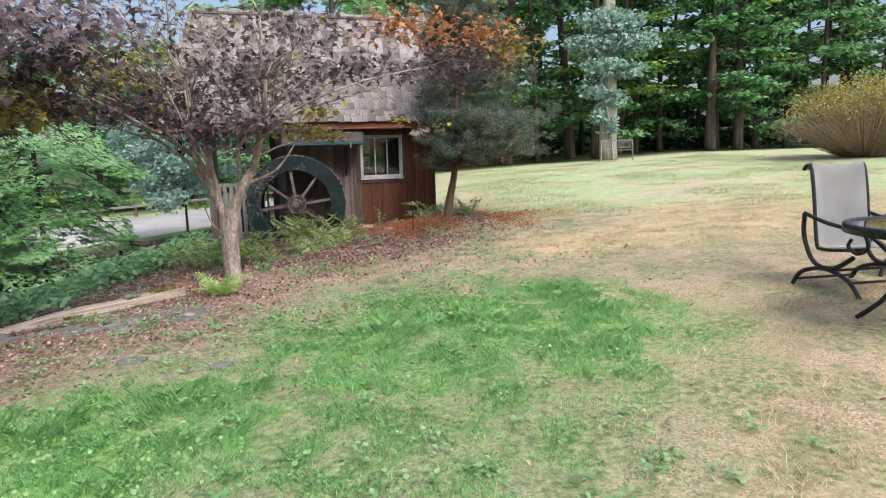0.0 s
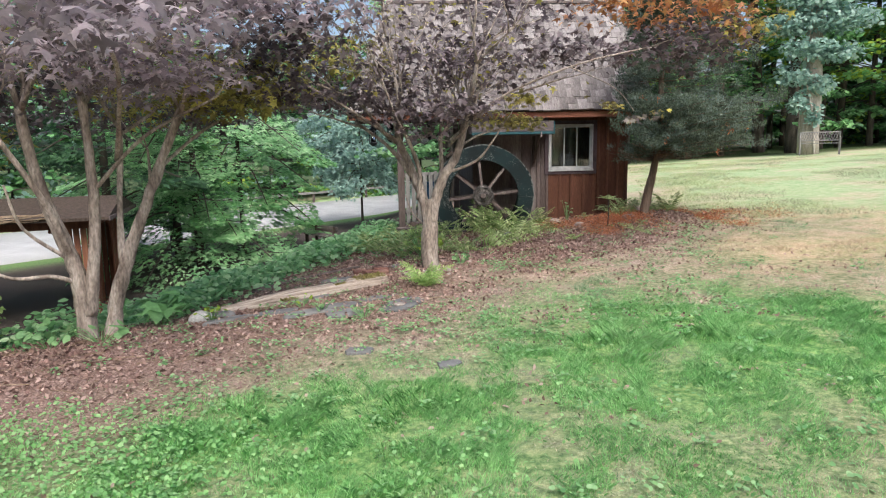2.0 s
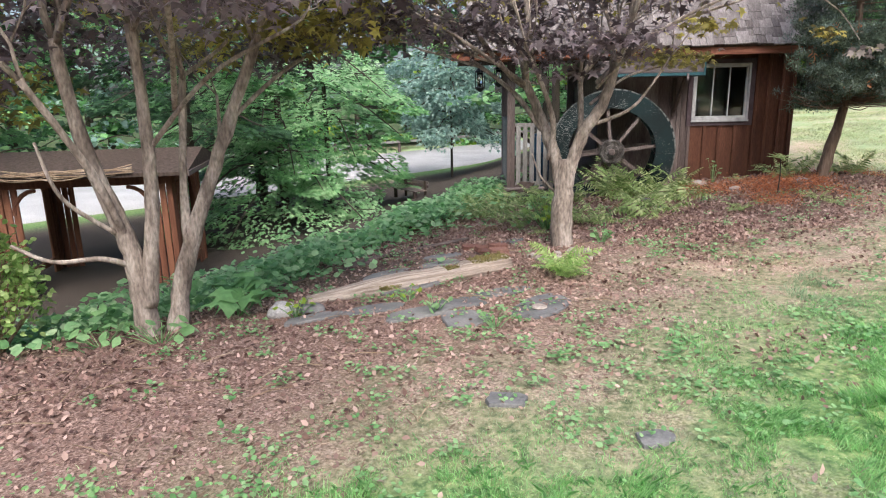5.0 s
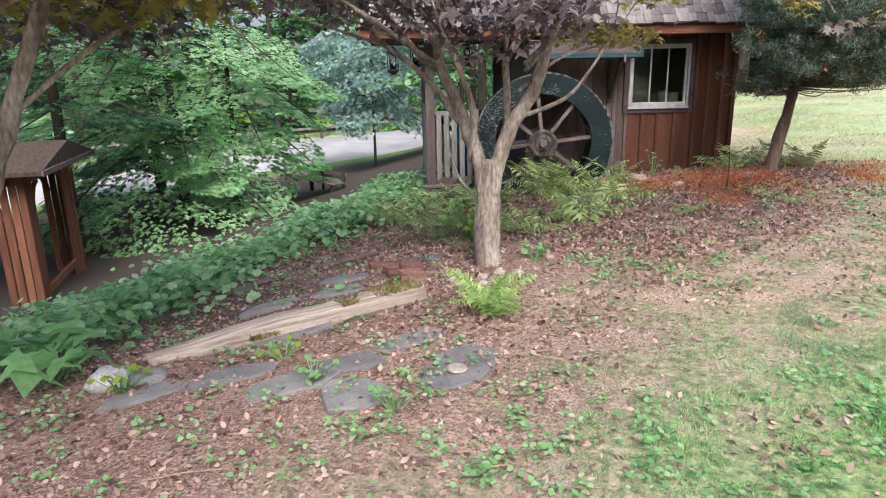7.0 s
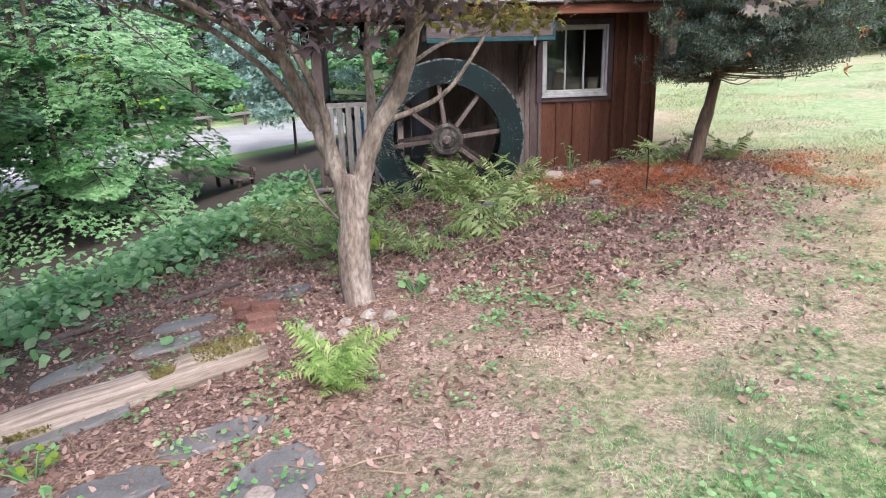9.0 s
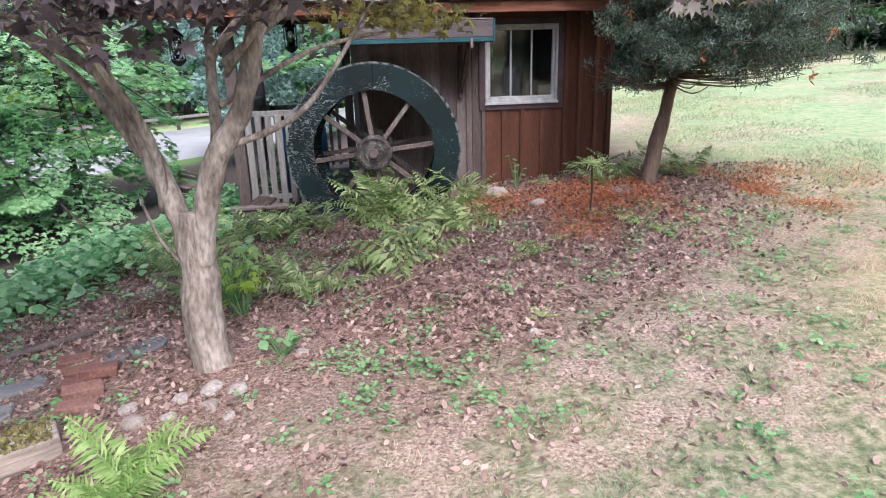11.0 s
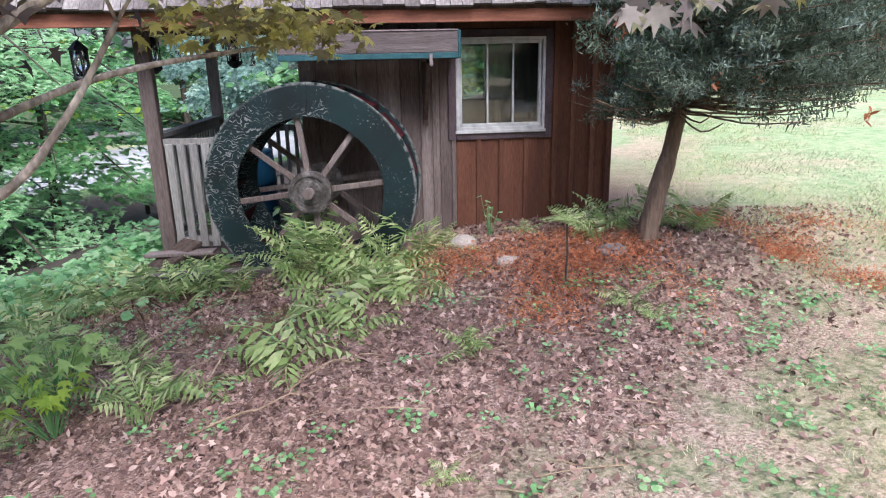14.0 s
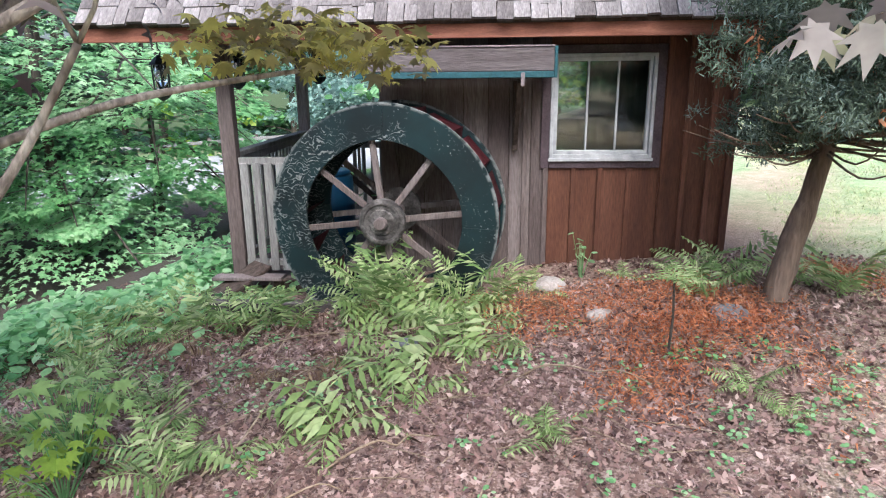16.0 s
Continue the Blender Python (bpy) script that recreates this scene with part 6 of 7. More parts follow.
old_log([(-7.3, 3.9), (-6.6, 4.25), (-6.2, 4.45)], 0.06, "pale log lying by the shrub")


def brick_pile():
    for i, (x, y, z, t) in enumerate([(-3.36, 7.85, 0.02, 25), (-3.42, 7.98, 0.05, 40), (-3.55, 8.1, 0.02, 10), (-3.5, 8.22, 0.05, 30), (-3.68, 8.3, 0.03, 50), (-3.9, 8.5, 0.02, 35)]):
        ob = part("brick", boxm(-0.10, 0.10, -0.05, 0.05, -0.03, 0.03, 0.006), BRICK)
        ob.matrix_world = Matrix.Translation((x, y, gzf(x, y) + z)) @ pose(0, 0, 0, 4 * (i % 3), 3, t)
        tagged(ob, "old red brick half buried in fallen leaves", "brick", "bricks by the maple")


brick_pile()


# ---- ferns and small plants ----
def frond(length, g, droop, pinnae=15, broad=0.0, rise=0.65):
    """One arched frond: a rib with pairs of leaflets; broad widens and hangs the leaflets."""
    quads = []
    el = g.uniform(rise, 1.4)
    bend = g.normal(0, 0.22)
    for i in range(pinnae):
        t = 0.14 + 0.86 * i / (pinnae - 1)
        a = el - droop * t
        x = length * t * math.cos(el - droop * t * 0.5)
        z = length * t * math.sin(el - droop * t * 0.5)
        f = np.array([math.cos(a), 0, math.sin(a)])
        up = np.array([-math.sin(a), 0, math.cos(a)])
        pl = length * (0.26 + 0.10 * broad) * math.sin(math.pi * min(1, 0.18 + t * 0.80)) + 0.012
        w = length / pinnae * (0.36 + 0.05 * broad)
        for s in (-1, 1):
            o = np.array([x, length * bend * t * t, z])
            tip = o + np.array([0, s * pl * g.uniform(0.75, 1.05), g.normal(0, 0.15) * pl - 0.35 * broad * pl]) + f * pl * 0.35 - up * pl * 0.22
            mid = o + (tip - o) * 0.40 + up * 0.012
            quads.append([o - f * w * 0.35, mid - f * w, tip, mid + f * w])
    rib = []
    for i in range(7):
        t = i / 6
        c = np.array([length * t * math.cos(el - droop * t * 0.5), length * bend * t * t, length * t * math.sin(el - droop * t * 0.5)])
        if i:
            w = 0.004
            rib.append([p + (0, -w, 0), p + (0, w, 0), c + (0, w * 0.7, 0), c + (0, -w * 0.7, 0)])
        p = c
    return np.array(quads + rib)


def fern_kind(seed, n, size, material, droop, label, pinnae=15, broad=0.0, rise=0.65):
    g = np.random.default_rng(seed)
    f = thing("fern", Matrix(), label, "fern", "ferns round the wheel")
    for k in range(n):
        a = 2 * math.pi * (k + g.uniform(-0.3, 0.3)) / n
        q = frond(size * g.uniform(0.7, 1.1), g, droop * g.uniform(0.8, 1.2), pinnae, broad, rise)
        c, s = math.cos(a), math.sin(a)
        r = g.normal(0, 0.25)
        y2 = q[..., 1] * math.cos(r)
        z2 = q[..., 2] + q[..., 1] * math.sin(r)
        V = np.stack([q[..., 0] * c - y2 * s, q[..., 0] * s + y2 * c, z2], -1)
        part("frond", soup("frond", V, 4, material), material, f)
    return f


def ferns():
    g = np.random.default_rng(15)
    kinds = [fern_kind(1, 6, 0.52, FERN_GREEN, 1.35, "green fern with arching fronds in the leaf bed", 14, 0.0, 0.9),
             fern_kind(2, 5, 0.45, FERN_LIME, 1.8, "yellow-green fern with broad drooping fronds", 8, 1.0, 0.85),
             fern_kind(3, 6, 0.48, FERN_DRY, 2.2, "withered brown fern collapsed on the leaves"),
             fern_kind(4, 5, 0.30, FERN_GREEN, 0.9, "small upright light green fern", 11),
             fern_kind(5, 11, 0.42, FERN_SPRING, 0.8, "bushy upright bright green fern at the maple's foot"),
             fern_kind(6, 4, 0.70, FERN_GREEN, 1.0, "tall green fern with a few open fronds", 13, 0.2, 1.15)]
    # place, kind, size: in front of the wheel, along the sill, in the bed, round the cedar, at the maple
    spots = [(-2.8, 11.62, 5, 1.0), (-2.68, 11.56, 5, 1.1), (-2.62, 11.45, 0, 0.7), (-2.75, 11.4, 1, 0.75), (-2.5, 11.65, 2, 1.1), (-2.35, 11.6, 5, 0.95), (-2.2, 11.5, 1, 0.95), (-2.6, 11.35, 1, 0.85), (-2.05, 11.75, 5, 0.8), (-1.75, 11.85, 5, 0.8),
             (-4.25, 11.0, 5, 0.8), (-3.95, 11.05, 0, 1.0), (-3.65, 11.0, 5, 0.75), (-3.4, 11.1, 0, 1.0), (-3.12, 11.1, 5, 0.7), (-3.55, 11.3, 0, 0.9), (-4.2, 10.8, 0, 0.75), (-4.6, 10.9, 5, 0.8), (-4.2, 10.2, 5, 0.75), (-3.95, 10.0, 0, 0.65), (-4.5, 10.4, 0, 0.75), (-3.75, 10.6, 2, 0.7),
             (-2.07, 10.5, 1, 1.15), (-2.3, 10.8, 1, 0.8), (-1.8, 10.35, 1, 0.8), (-2.05, 9.82, 1, 1.0), (-2.2, 9.95, 1, 0.8), (-1.75, 10.9, 1, 0.9), (-2.35, 11.2, 1, 0.9), (-2.1, 11.3, 1, 1.0), (-1.9, 11.55, 1, 0.9), (-1.02, 10.0, 3, 0.55), (-1.05, 10.1, 1, 0.4), (-2.0, 11.55, 1, 0.95), (-1.85, 11.8, 3, 1.1), (-1.55, 10.95, 1, 0.8), (-1.7, 11.3, 1, 0.7), (-1.9, 11.1, 5, 0.6),
             (-2.45, 10.4, 2, 0.7), (-2.85, 10.3, 2, 0.6), (-2.55, 9.2, 5, 0.65), (-2.75, 9.4, 0, 0.7), (-2.4, 9.5, 1, 0.6), (-2.95, 9.65, 5, 0.6), (-3.3, 9.95, 3, 0.8), (-3.9, 9.3, 2, 0.7), (-3.2, 9.0, 3, 0.7), (-3.6, 9.4, 5, 0.7), (-3.5, 9.9, 0, 0.7),
             (-0.1, 10.66, 0, 0.5), (0.05, 10.5, 3, 0.6), (-0.39, 12.3, 0, 0.85), (-0.15, 12.1, 5, 0.75), (0.3, 12.15, 0, 0.85), (0.5, 11.95, 5, 0.85), (-0.3, 11.85, 5, 0.6), (-0.9, 12.45, 3, 0.8), (-1.5, 12.1, 3, 1.0), (-1.72, 12.35, 3, 0.9),
             (-2.63, 7.22, 4, 0.9), (-2.56, 7.08, 4, 0.7), (-0.95, 8.9, 3, 0.45), (-5.1, 11.6, 1, 0.7), (-1.45, 11.75, 2, 0.7)]
    used = set()
    for x, y, k, s in spots:
        if k not in used:
            s = 1.0
        m = Matrix.Translation((x, y, gzf(x, y) - 0.01)) @ pose(0, 0, 0, 0, 0, g.uniform(0, 360)) @ Matrix.Scale(s, 4)
        if k in used:
            copy_thing(kinds[k], m)
        else:
            kinds[k].matrix_world = m
            used.add(k)


ferns()


def dead_stalks():
    """Long dry stalks fallen across the bed."""
    g = np.random.default_rng(16)
    for x0, y0, x1, y1 in ((-2.46, 9.3, -2.5, 10.4), (-2.9, 9.2, -2.75, 10.0), (-3.3, 10.0, -2.6, 10.9), (-1.9, 9.5, -1.5, 9.75), (-2.3, 10.9, -1.6, 11.2), (-3.9, 10.2, -3.6, 11.0), (-1.3, 10.6, -0.6, 10.5), (-2.2, 9.1, -1.7, 9.3), (-3.0, 10.6, -3.1, 11.4)):
        n, pts = 5, []
        for k in range(n + 1):
            t = k / n
            x, y = x0 + (x1 - x0) * t + g.normal(0, 0.02), y0 + (y1 - y0) * t + g.normal(0, 0.02)
            pts.append((x, y, gzf(x, y) + 0.015 + 0.16 * math.sin(math.pi * t * 0.8) * g.uniform(0.5, 1)))
        ob = part("dead_stalk", tube(bmesh.new(), smooth_line(pts, 3), 0.007, 0.003, 5, 0.1), TWIG, smooth=True)
        tagged(ob, "long dry tan stalk lying across fallen leaves", "dead stalk", "dry stalks in the bed")


dead_stalks()


def leafy_plant(x, y, n, size, height, material, label, seed, spread=0.18, outline=OVAL):
    g = np.random.default_rng(seed)
    p = thing("leafy_plant", Matrix.Translation((x, y, gzf(x, y))), label, "plant")
    bm = bmesh.new()
    P = []
    for k in range(n):
        a, r = g.uniform(0, 2 * math.pi), spread * g.random() ** 0.5
        h = height * g.uniform(0.45, 1.0)
        e = Vector((math.cos(a) * r, math.sin(a) * r, h))
        tube(bm, [(e.x * 0.1, e.y * 0.1, -0.02), (e.x * 0.6, e.y * 0.6, h * 0.6), e], 0.004, 0.002, 4)
        P.append(tuple(e))
    tagged(part("stalk_tuft", bm, WEED, p), kind="stuff")
    for q in P:
        part("leaf", leaves("leaf", np.array([q]), size, material, outline * (1.4, 1), 0.3, 0.35, 0.3, g), material, p)


leafy_plant(-5.25, 6.05, 16, 0.24, 0.34, LEAF_GREEN, "broad-leaved green plant beside the maple", 1, 0.34, STAR)
leafy_plant(-3.2, 9.3, 46, 0.085, 0.46, FERN_SPRING, "yellow-green seedling with lobed leaves", 2, 0.27, PALM)
leafy_plant(-3.0, 9.05, 26, 0.075, 0.34, LEAF_LIME, "yellow-green seedling with lobed leaves", 3, 0.2, PALM)
leafy_plant(-2.42, 8.35, 18, 0.06, 0.14, WEED, "low bright green weed in fallen leaves", 4, 0.12)
leafy_plant(-1.25, 12.5, 14, 0.06, 0.4, LEAF_PALE, "pale green weed against the shed wall", 5, 0.1)
leafy_plant(-3.35, 6.0, 16, 0.05, 0.13, WEED, "low bright green weed between flagstones", 6, 0.14)
leafy_plant(-3.7, 6.3, 12, 0.05, 0.15, LEAF_LIME, "yellow-green weed in front of the log", 7, 0.12)
leafy_plant(-2.8, 5.75, 16, 0.045, 0.12, WEED, "low bright green weed between flagstones", 8, 0.14)
leafy_plant(-4.45, 5.8, 14, 0.055, 0.18, LEAF_LIME, "yellowing weed by the white stone", 9, 0.14)
leafy_plant(-5.2, 5.15, 16, 0.10, 0.2, WEED, "green weeds at the foot of a maple", 10, 0.3)
leafy_plant(-5.75, 5.1, 14, 0.10, 0.2, WEED, "green weeds at the foot of a maple", 11, 0.3)


def seedling():
    """A thin dark stem with a level fan of leaflets, in the rusty needles."""
    x, y = -0.52, 10.98
    s = thing("sumac_seedling", Matrix.Translation((x, y, gzf(x, y))), "thin dark-stemmed seedling with a flat green top", "plant")
    part("stem", tube(bmesh.new(), [(0, 0, -0.02), (0.01, 0, 0.25), (0, 0, 0.48)], 0.009, 0.006, 7), BARK_DARK, s)
    g = np.random.default_rng(2)
    for k in range(7):
        a = 2 * math.pi * k / 7
        q = frond(0.24, g, 1.3, 9)
        q[..., 2] = q[..., 2] * 0.35 + 0.47
        V = np.stack([q[..., 0] * math.cos(a) - q[..., 1] * math.sin(a), q[..., 0] * math.sin(a) + q[..., 1] * math.cos(a), q[..., 2]], -1)
        part("leaf", soup("leaf", V, 4, FERN_GREEN), FERN_GREEN, s)


seedling()


def marker_flag():
    x, y = -7.55, 5.3
    f = thing("marker_flag", Matrix.Translation((x, y, gzf(x, y))), "small yellow marker flag on a wire", "flag")
    part("wire", tube(bmesh.new(), [(0, 0, -0.05), (0, 0, 0.4)], 0.003, 0.003, 5), IRON, f)
    part("pennant", boxm(0.004, 0.09, -0.002, 0.002, 0.30, 0.40), mat("yellow_plastic", [(0.7, 0.5, 0.02), (0.8, 0.6, 0.03)], 5, 0.5, 0.0), f)


marker_flag()


# ---- ground cover too small to count ----
def scatter(n, x0, x1, y0, y1, weight, g):
    """Points on the ground, kept by the weight (0 to 1) of their place."""
    x, y = g.uniform(x0, x1, n), g.uniform(y0, y1, n)
    k = g.random(n) < weight(x, y)
    x, y = x[k], y[k]
    return x, y, gz(x, y)


def inside_shed(x, y):
    a = radians(17.8)
    u = (x + 1.636) * math.cos(a) + (y - 12.895) * math.sin(a)
    v = -(x + 1.636) * math.sin(a) + (y - 12.895) * math.cos(a)
    return ((u > -3.0) & (u < 1.54) & (v > -0.03) & (v < 2.75)) | ((u > -2.4) & (u < -0.4) & (v > -0.85) & (v < 0.0))


def blades(name, n, area, weight, h, w, material, label, seed, lean=0.5, short=False):
    """Grass blades, each bent over."""
    g = np.random.default_rng(seed)
    x, y, z = scatter(n, *area, weight, g)
    m = len(x)
    hh = h * g.uniform(0.5, 1.35, m) * (1 + 0.35 * wall_noise(x, y, 3.5, seed))
    hh = np.clip(hh, 0.01, None) * (0.2 + 0.8 * np.clip(weight(x, y), 0, 1) ** 1.5)
    b = np.where(g.random(m) < 0.35, wall_noise(x, y, 4.0, seed + 1) * 3.0, g.uniform(0, 6.28, m))
    ln = hh * lean * g.uniform(0.3, 1.6, m)
    a = b + np.pi / 2 + g.normal(0, 0.9, m)
    sx, sy = np.cos(a) * w * 0.5, np.sin(a) * w * 0.5
    p = np.stack([x, y, z - 0.005], 1)
    s = np.stack([sx, sy, np.zeros(m)], 1)
    d = np.stack([np.cos(b), np.sin(b), np.zeros(m)], 1)
    up = np.array([0, 0, 1.0])
    mid = p + d * (ln * 0.3)[:, None] + up * (hh * 0.6)[:, None]
    tip = p + d * ln[:, None] + up * hh[:, None]
    if short:
        V = np.stack([p - s, p + s, tip], 1)
    else:
        V = np.stack([p - s, p + s, mid + s * 0.8, tip, mid - s * 0.8], 1)
    return tagged(part(name, soup(name, V, V.shape[1], material), material), label, "grass", kind="stuff")


def w_lush(x, y):
    return cover(x, y)[0]


def w_mid(x, y):
    lu, dry, bed = cover(x, y)
    return np.clip((1 - bed * 0.93) * (1 - lu * 0.7) * (1 - dry * 0.45) * (0.75 + 0.3 * wall_noise(x, y, 2.5, 2)), 0, 1)


def w_dry(x, y):
    lu, dry, bed = cover(x, y)
    return np.clip((1 - bed * 0.9) * (1 - lu * 0.85) * (0.25 + 0.9 * dry), 0, 1)


def clump(x, y, f, seed, bias=0.25):
    """Small clumps with gaps between them."""
    return np.clip(bias + 0.9 * wall_noise(x, y, f, seed) + 0.5 * wall_noise(x, y, f * 2.7, seed + 1), 0, 1)


blades("lush_grass", 620000, (-4.4, 2.6, 1.2, 7.2), lambda x, y: w_lush(x, y) * clump(x, y, 9.0, 61, 0.5), 0.075, 0.0042, GRASS_LUSH, "long lush green grass in soft tufts", 1, 0.9)
blades("lush_grass", 260000, (-4.4, 2.6, 1.2, 7.2), lambda x, y: w_lush(x, y) * clump(x, y, 6.0, 63, 0.15), 0.06, 0.0045, GRASS_DEEP, "deep green grass between the tufts", 11, 0.9)
blades("short_grass", 420000, (-3.5, 3.4, 0.8, 11.5), lambda x, y: w_mid(x, y) * clump(x, y, 7.0, 65, 0.4), 0.030, 0.0038, GRASS_MID, "short worn lawn grass", 2, 1.0, True)
blades("dry_grass", 430000, (-3.0, 6.5, 1.2, 13.0), lambda x, y: w_dry(x, y) * clump(x, y, 8.0, 67, 0.25), 0.055, 0.006, GRASS_DRY, "dry straw-coloured lawn grass", 3, 1.2, True)
blades("tuft_grass", 420000, (-3.0, 3.4, 3.0, 12.0), lambda x, y: w_mid(x, y) * clump(x, y, 3.4, 33, 0.2) * clump(x, y, 11.0, 69, 0.45), 0.055, 0.005, GRASS_TUFT, "darker green tufts in the worn lawn", 5, 0.9, True)
blades("tuft_grass", 160000, (0.6, 7.5, 1.5, 14.0), lambda x, y: (1 - w_lush(x, y)) * clump(x, y, 2.6, 35, 0.0) * clump(x, y, 8.0, 71, 0.35), 0.05, 0.006, GRASS_MID, "green tufts in the dry lawn", 6, 0.9, True)
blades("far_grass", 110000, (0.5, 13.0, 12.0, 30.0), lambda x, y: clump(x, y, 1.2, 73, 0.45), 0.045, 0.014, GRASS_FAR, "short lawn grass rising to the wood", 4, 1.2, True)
blades("far_grass", 90000, (0.5, 13.0, 12.0, 30.0), lambda x, y: clump(x, y, 0.9, 75, 0.25), 0.05, 0.014, GRASS_MID, "green tufts in the far lawn", 8, 1.2, True)


def litter():
    g = np.random.default_rng(31)
    w = lambda x, y: np.clip(cover(x, y)[2] * (1 - 0.6 * bump2(x, y, -4.5, 7.7, 1.25, 1.25)) * (0.75 + 0.35 * wall_noise(x, y, 2.2, 7)) * (0.62 + 0.38 * sig(y - 7.0, 0.5)) + 0.34 * sig(1.3 - x, 0.5) * sig(y - 4.5, 0.6) * clump(x, y, 3.0, 77, 0.35), 0, 1) * ~inside_shed(x, y) * sig(x + 7.2, 0.3)
    x, y, z = scatter(170000, -8, 2.5, 1.0, 13.5, w, g)
    P = np.stack([x, y, z + g.uniform(0.002, 0.02, len(x))], 1)
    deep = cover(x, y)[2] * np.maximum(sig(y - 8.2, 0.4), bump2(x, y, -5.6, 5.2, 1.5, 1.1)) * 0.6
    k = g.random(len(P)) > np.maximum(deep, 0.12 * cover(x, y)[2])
    tagged(part("fallen_leaves", leaves("fallen_leaves", P[k], 0.040, LITTER, OVAL * (0.85, 1), 0.6, 0.0, 0.9, g), LITTER), "curled pinkish-brown fallen leaves", "fallen leaves", kind="stuff")
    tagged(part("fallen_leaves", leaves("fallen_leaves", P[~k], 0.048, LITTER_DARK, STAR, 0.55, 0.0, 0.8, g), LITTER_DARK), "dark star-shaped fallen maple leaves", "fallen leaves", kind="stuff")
    x, y, z = scatter(15000, -5, 1.0, 8.3, 12.4, lambda x, y: cover(x, y)[2] * np.clip(0.6 + 0.5 * wall_noise(x, y, 2.2, 7), 0, 1) * ~inside_shed(x, y), g)
    P = np.stack([x, y, z + g.uniform(0.004, 0.03, len(x))], 1)
    tagged(part("fallen_leaves", leaves("fallen_leaves", P, 0.042, LITTER, STAR, 0.75, 0.0, 0.6, g), LITTER), "deep bed of curled fallen leaves", "fallen leaves", kind="stuff")
    x, y, z = scatter(900, -6, 1.5, 2.5, 12.5, lambda x, y: cover(x, y)[2] * ~inside_shed(x, y), g)
    bm = bmesh.new()
    for a, b, c in zip(x, y, z):
        t, l = g.uniform(0, 6.28), g.uniform(0.06, 0.4)
        p = Vector((a, b, c + 0.012))
        d = Vector((math.cos(t) * l, math.sin(t) * l, 0))
        e = p + d
        e.z = gzf(e.x, e.y) + g.uniform(0.008, 0.04)
        tube(bm, [p, (p + e) / 2 + Vector((0, 0, 0.012)), e], 0.004, 0.002, 3)
    tagged(part("fallen_twigs", bm, TWIG), "thin dry twigs on the leaf bed", "twigs", kind="stuff")


litter()


def rusty_needles():
    g = np.random.default_rng(37)

    def w(x, y):
        v = 0.9 * bump2(x, y, -0.75, 11.65, 0.85, 0.55) + 0.5 * bump2(x, y, -0.5, 10.9, 0.7, 0.6) + 0.7 * bump2(x, y, 0.9, 12.75, 0.75, 0.4) + 0.7 * bump2(x, y, 0.95, 11.75, 0.35, 0.3)
        v = v + 0.45 * bump2(x, y, 1.45, 11.2, 0.3, 0.22) + 0.35 * bump2(x, y, 1.8, 12.3, 0.6, 0.4)
        return np.clip(v * (0.7 + 1.5 * wall_noise(x, y, 4.0, 3)), 0, 1) * ~inside_shed(x, y)
    x, y, z = scatter(150000, -2.2, 2.8, 9.8, 13.6, w, g)
    P = np.stack([x, y, z + np.abs(g.normal(0, 0.035, len(x))) * (1 + 1.6 * np.clip(wall_noise(x, y, 5.0, 83), 0, 1))], 1)
    tagged(part("rusty_needles", leaves("rusty_needles", P, 0.04, CEDAR_DEAD, SPIKE, 0.5, 0.0, 0.1, g), CEDAR_DEAD), "rusty orange dead cedar sprigs on the ground", "needles", kind="stuff")


rusty_needles()


def weeds():
    g = np.random.default_rng(41)
    # rosettes of small round leaves in the lawn and the leaf bed
    x, y, z = scatter(3600, -5.0, 2.5, 1.3, 11.5, lambda x, y: np.clip(0.16 + 0.5 * np.clip(wall_noise(x, y, 1.4, 13), 0, 1), 0, 1) * ~inside_shed(x, y) * sig(1.3 - x, 0.4), g)
    m = 16
    c = np.repeat(np.stack([x, y, z], 1), m, 0)
    P = c + np.stack([g.normal(0, 0.045, len(c)), g.normal(0, 0.045, len(c)), g.uniform(0.01, 0.06, len(c))], 1)
    tagged(part("lawn_weeds", leaves("lawn_weeds", P, 0.026, WEED, OVAL * (1.7, 1), 0.3, 0.0, 0.2, g), WEED), "small round-leaved green weeds in the lawn", "weeds", kind="stuff")
    # broad clover in the near patch
    x, y, z = scatter(26000, -4.6, 0.6, 1.4, 4.4, lambda x, y: np.clip(bump2(x, y, -3.3, 2.7, 1.2, 0.7) + 0.35 * bump2(x, y, -1.6, 2.9, 1.3, 1.2) * clump(x, y, 5.0, 81, 0.2), 0, 1), g)
    P = np.stack([x, y, z + g.uniform(0.03, 0.11, len(x))], 1)
    tagged(part("clover", leaves("clover", P, 0.021, CLOVER, OVAL * (1.7, 1), 0.5, 0.0, 0.2, g), CLOVER), "broad-leaved clover among long grass", "weeds", kind="stuff")


weeds()


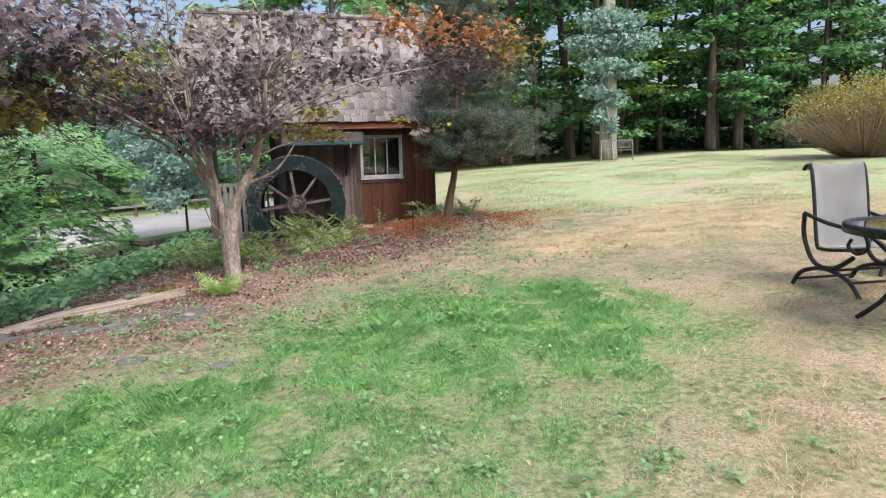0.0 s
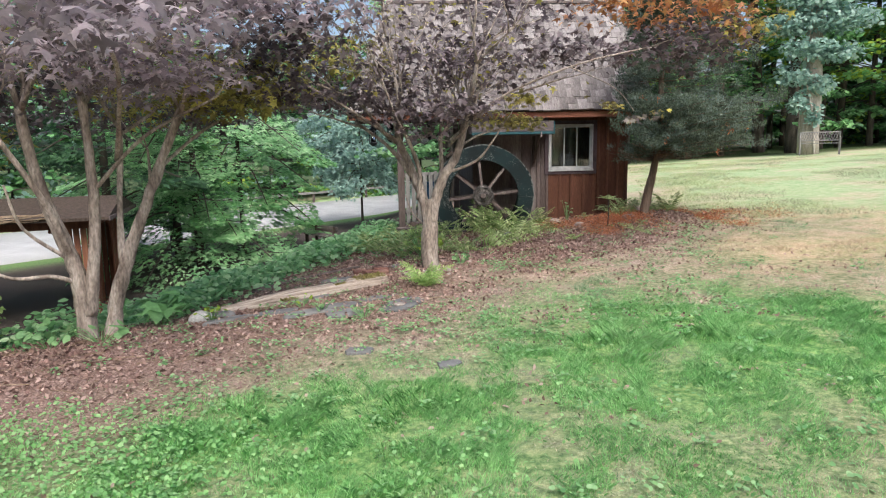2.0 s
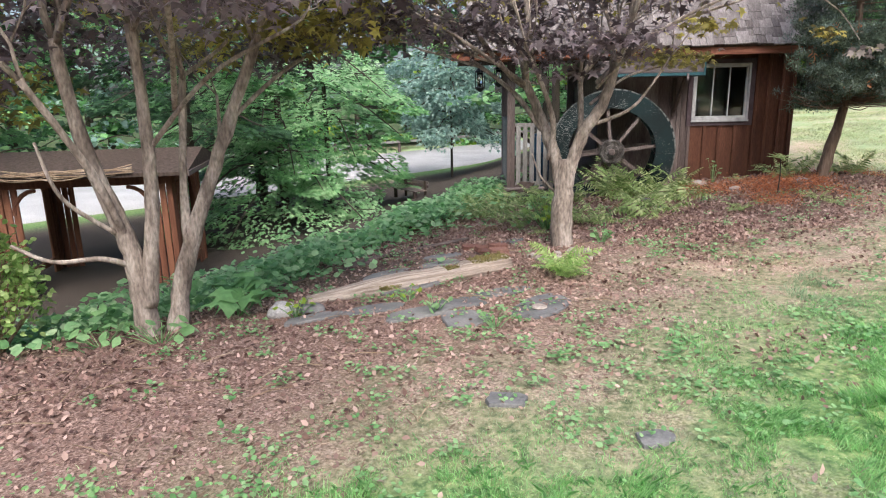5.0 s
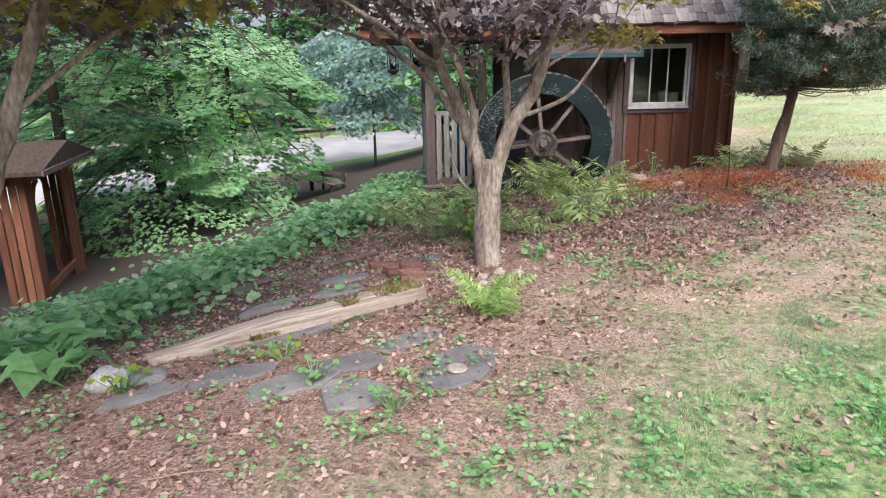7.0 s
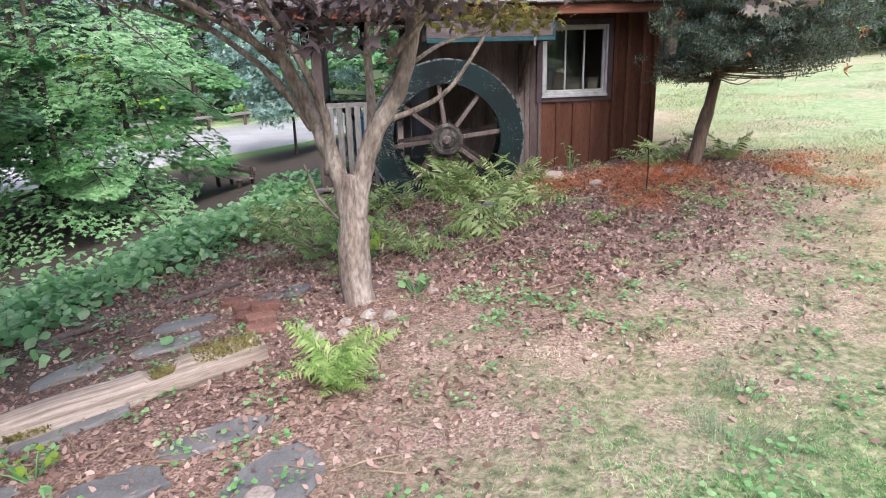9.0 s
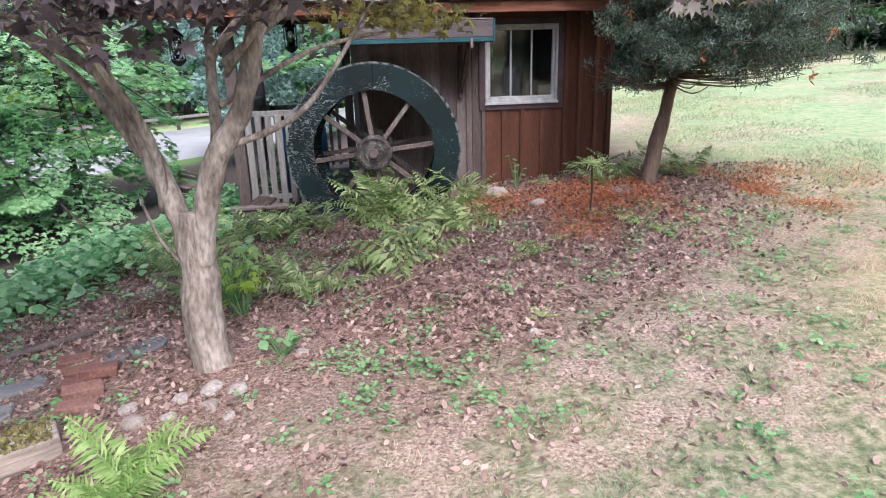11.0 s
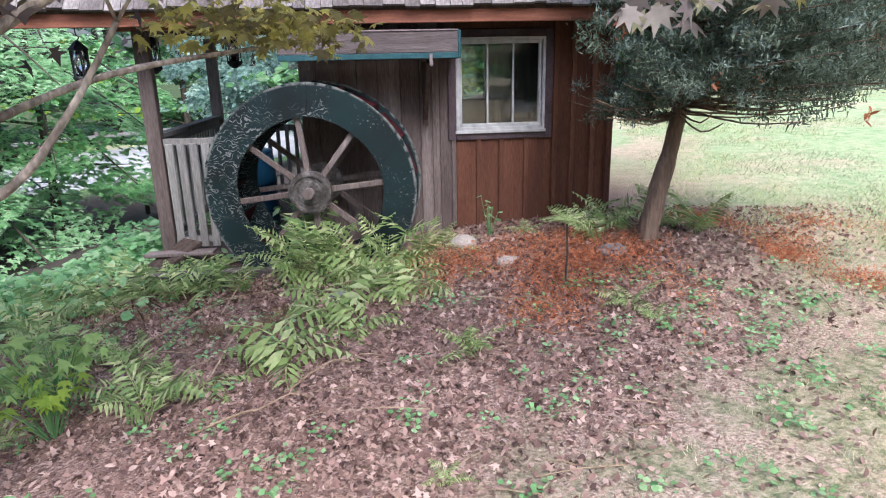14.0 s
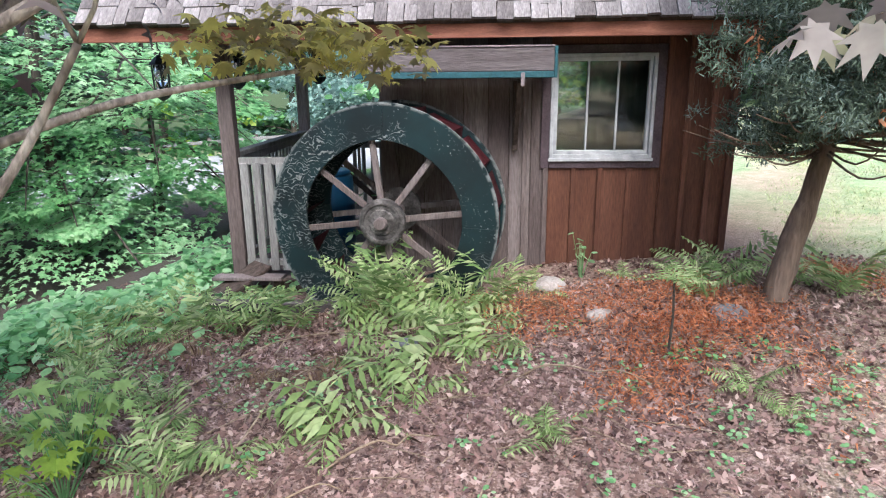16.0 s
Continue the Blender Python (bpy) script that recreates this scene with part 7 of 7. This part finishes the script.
def slope_plants():
    """The bank of leafy ground cover between the leaf bed and the drive."""
    g = np.random.default_rng(43)

    def w(x, y):
        # a band that runs from the shelter to the shed
        t = np.clip((y - 6.0) / 7.5, -0.3, 1.2)
        cx = -7.4 + 2.3 * t
        cx = cx + 0.35 * wall_noise(x, y, 1.1, 27)
        return np.exp(-((x - cx - 0.2) / (1.08 + 0.3 * wall_noise(x, y, 1.7, 29))) ** 2) * sig(y - 5.0, 0.3) * sig(13.6 - y, 0.4) * np.clip(0.75 + 0.4 * wall_noise(x, y, 2.0, 21), 0, 1)
    x, y, z = scatter(50000, -10, -3, 4.5, 14.5, w, g)
    P = np.stack([x, y, z + g.uniform(0.02, 0.40, len(x)) * (0.7 + 0.6 * wall_noise(x, y, 2.4, 23))], 1)
    k = g.random(len(P))
    tagged(part("bank_plants", leaves("bank_plants", P[k < 0.75], 0.095, LEAF_PALE, OVAL * (1.4, 1), 0.4, 0.2, 0.25, g), LEAF_PALE), "pale green leafy ground cover on the bank", "ground cover", kind="stuff")
    tagged(part("bank_plants", leaves("bank_plants", P[k >= 0.75], 0.09, LEAF_GREEN, OVAL * (1.2, 1), 0.4, 0.2, 0.25, g), LEAF_GREEN), "green leafy ground cover on the bank", "ground cover", kind="stuff")
    # dead stems and withered fern litter along the bed's edge
    x, y, z = scatter(2200, -6, -1.5, 9.8, 12.2, lambda x, y: np.clip(sig(np.abs(0) + (-1.7 - x), 0.3) * 0.7, 0, 1) * ~inside_shed(x, y), g)
    P = np.stack([x, y, z], 1)
    tagged(part("withered_stems", leaves("withered_stems", P, 0.12, FERN_DRY, NEEDLE * (0.22, 1), 0.6, -0.5, 0.3, g), FERN_DRY), "withered brown stems in the bed", "dead stems", kind="stuff")


slope_plants()


# ---- roof shingles, last ----
def shingles():
    g = np.random.default_rng(51)
    ln = math.hypot(RIDGE_V - EAVE_V, RIDGE_Z - EAVE_Z)
    courses = 19
    d = Vector((0, RIDGE_V - EAVE_V, RIDGE_Z - EAVE_Z)).normalized()
    nrm = Vector((0, -d.z, d.y))
    kinds = []
    for w in (0.10, 0.13, 0.16, 0.19):
        bm = box(bmesh.new(), -w / 2 + 0.003, w / 2 - 0.003, 0, 0.24, 0, 0.026)
        for v in bm.verts:
            if v.co.y > 0.2:
                v.co.z *= 0.25
        me = bpy.data.meshes.new("shingle")
        bmesh.ops.recalc_face_normals(bm, faces=bm.faces[:])
        bm.to_mesh(me)
        bm.free()
        me.materials.append(SHINGLE)
        kinds.append((w, me))
    rest = []
    base = np.array([(-1, 0, 0), (1, 0, 0), (1, 1, 0), (-1, 1, 0), (-1, 0, 1), (1, 0, 1), (1, 1, 0.25), (-1, 1, 0.25)], float)
    quads = [(4, 5, 6, 7), (0, 1, 5, 4), (1, 2, 6, 5), (3, 0, 4, 7)]
    count = 0
    rot = Matrix((Vector((1, 0, 0)), d, nrm)).transposed()
    for c in range(courses):
        s = (c * 0.158 - 0.03) / ln
        u = roof_left(max(0, s)) + g.uniform(-0.02, 0.05)
        while u < ROOF_R + 0.02:
            w, me = kinds[g.integers(0, 4)]
            o = slope_point(u + w / 2, s, 0.012 + g.uniform(0, 0.010)) + d * g.normal(0, 0.012)
            if count < 300:
                ob = new("shingle", me)
                ob.parent = roof
                ob.matrix_local = Matrix.Translation(o) @ rot.to_4x4() @ pose(0, 0, 0, 3.5, 0, g.normal(0, 0.8))
                count += 1
            else:
                b = base * (w / 2 - 0.003, 0.24, 0.026)
                b[:, 2] += b[:, 1] * 0.06
                P = np.array([tuple(o + rot @ Vector(q)) for q in b])
                rest.append(P[np.array(quads)].reshape(-1, 3))
            u += w
    me = soup("shingles_upper", np.concatenate(rest), 4, SHINGLE_JOINED)
    tagged(part("shingle_field", me, SHINGLE_JOINED, roof), kind="stuff")
    part("ridge_cap", beam(bmesh.new(), (roof_left(1) - 0.03, RIDGE_V, RIDGE_Z + 0.03), (ROOF_R, RIDGE_V, RIDGE_Z + 0.03), 0.16, 0.05), GREY_BOARD, shed)


shingles()
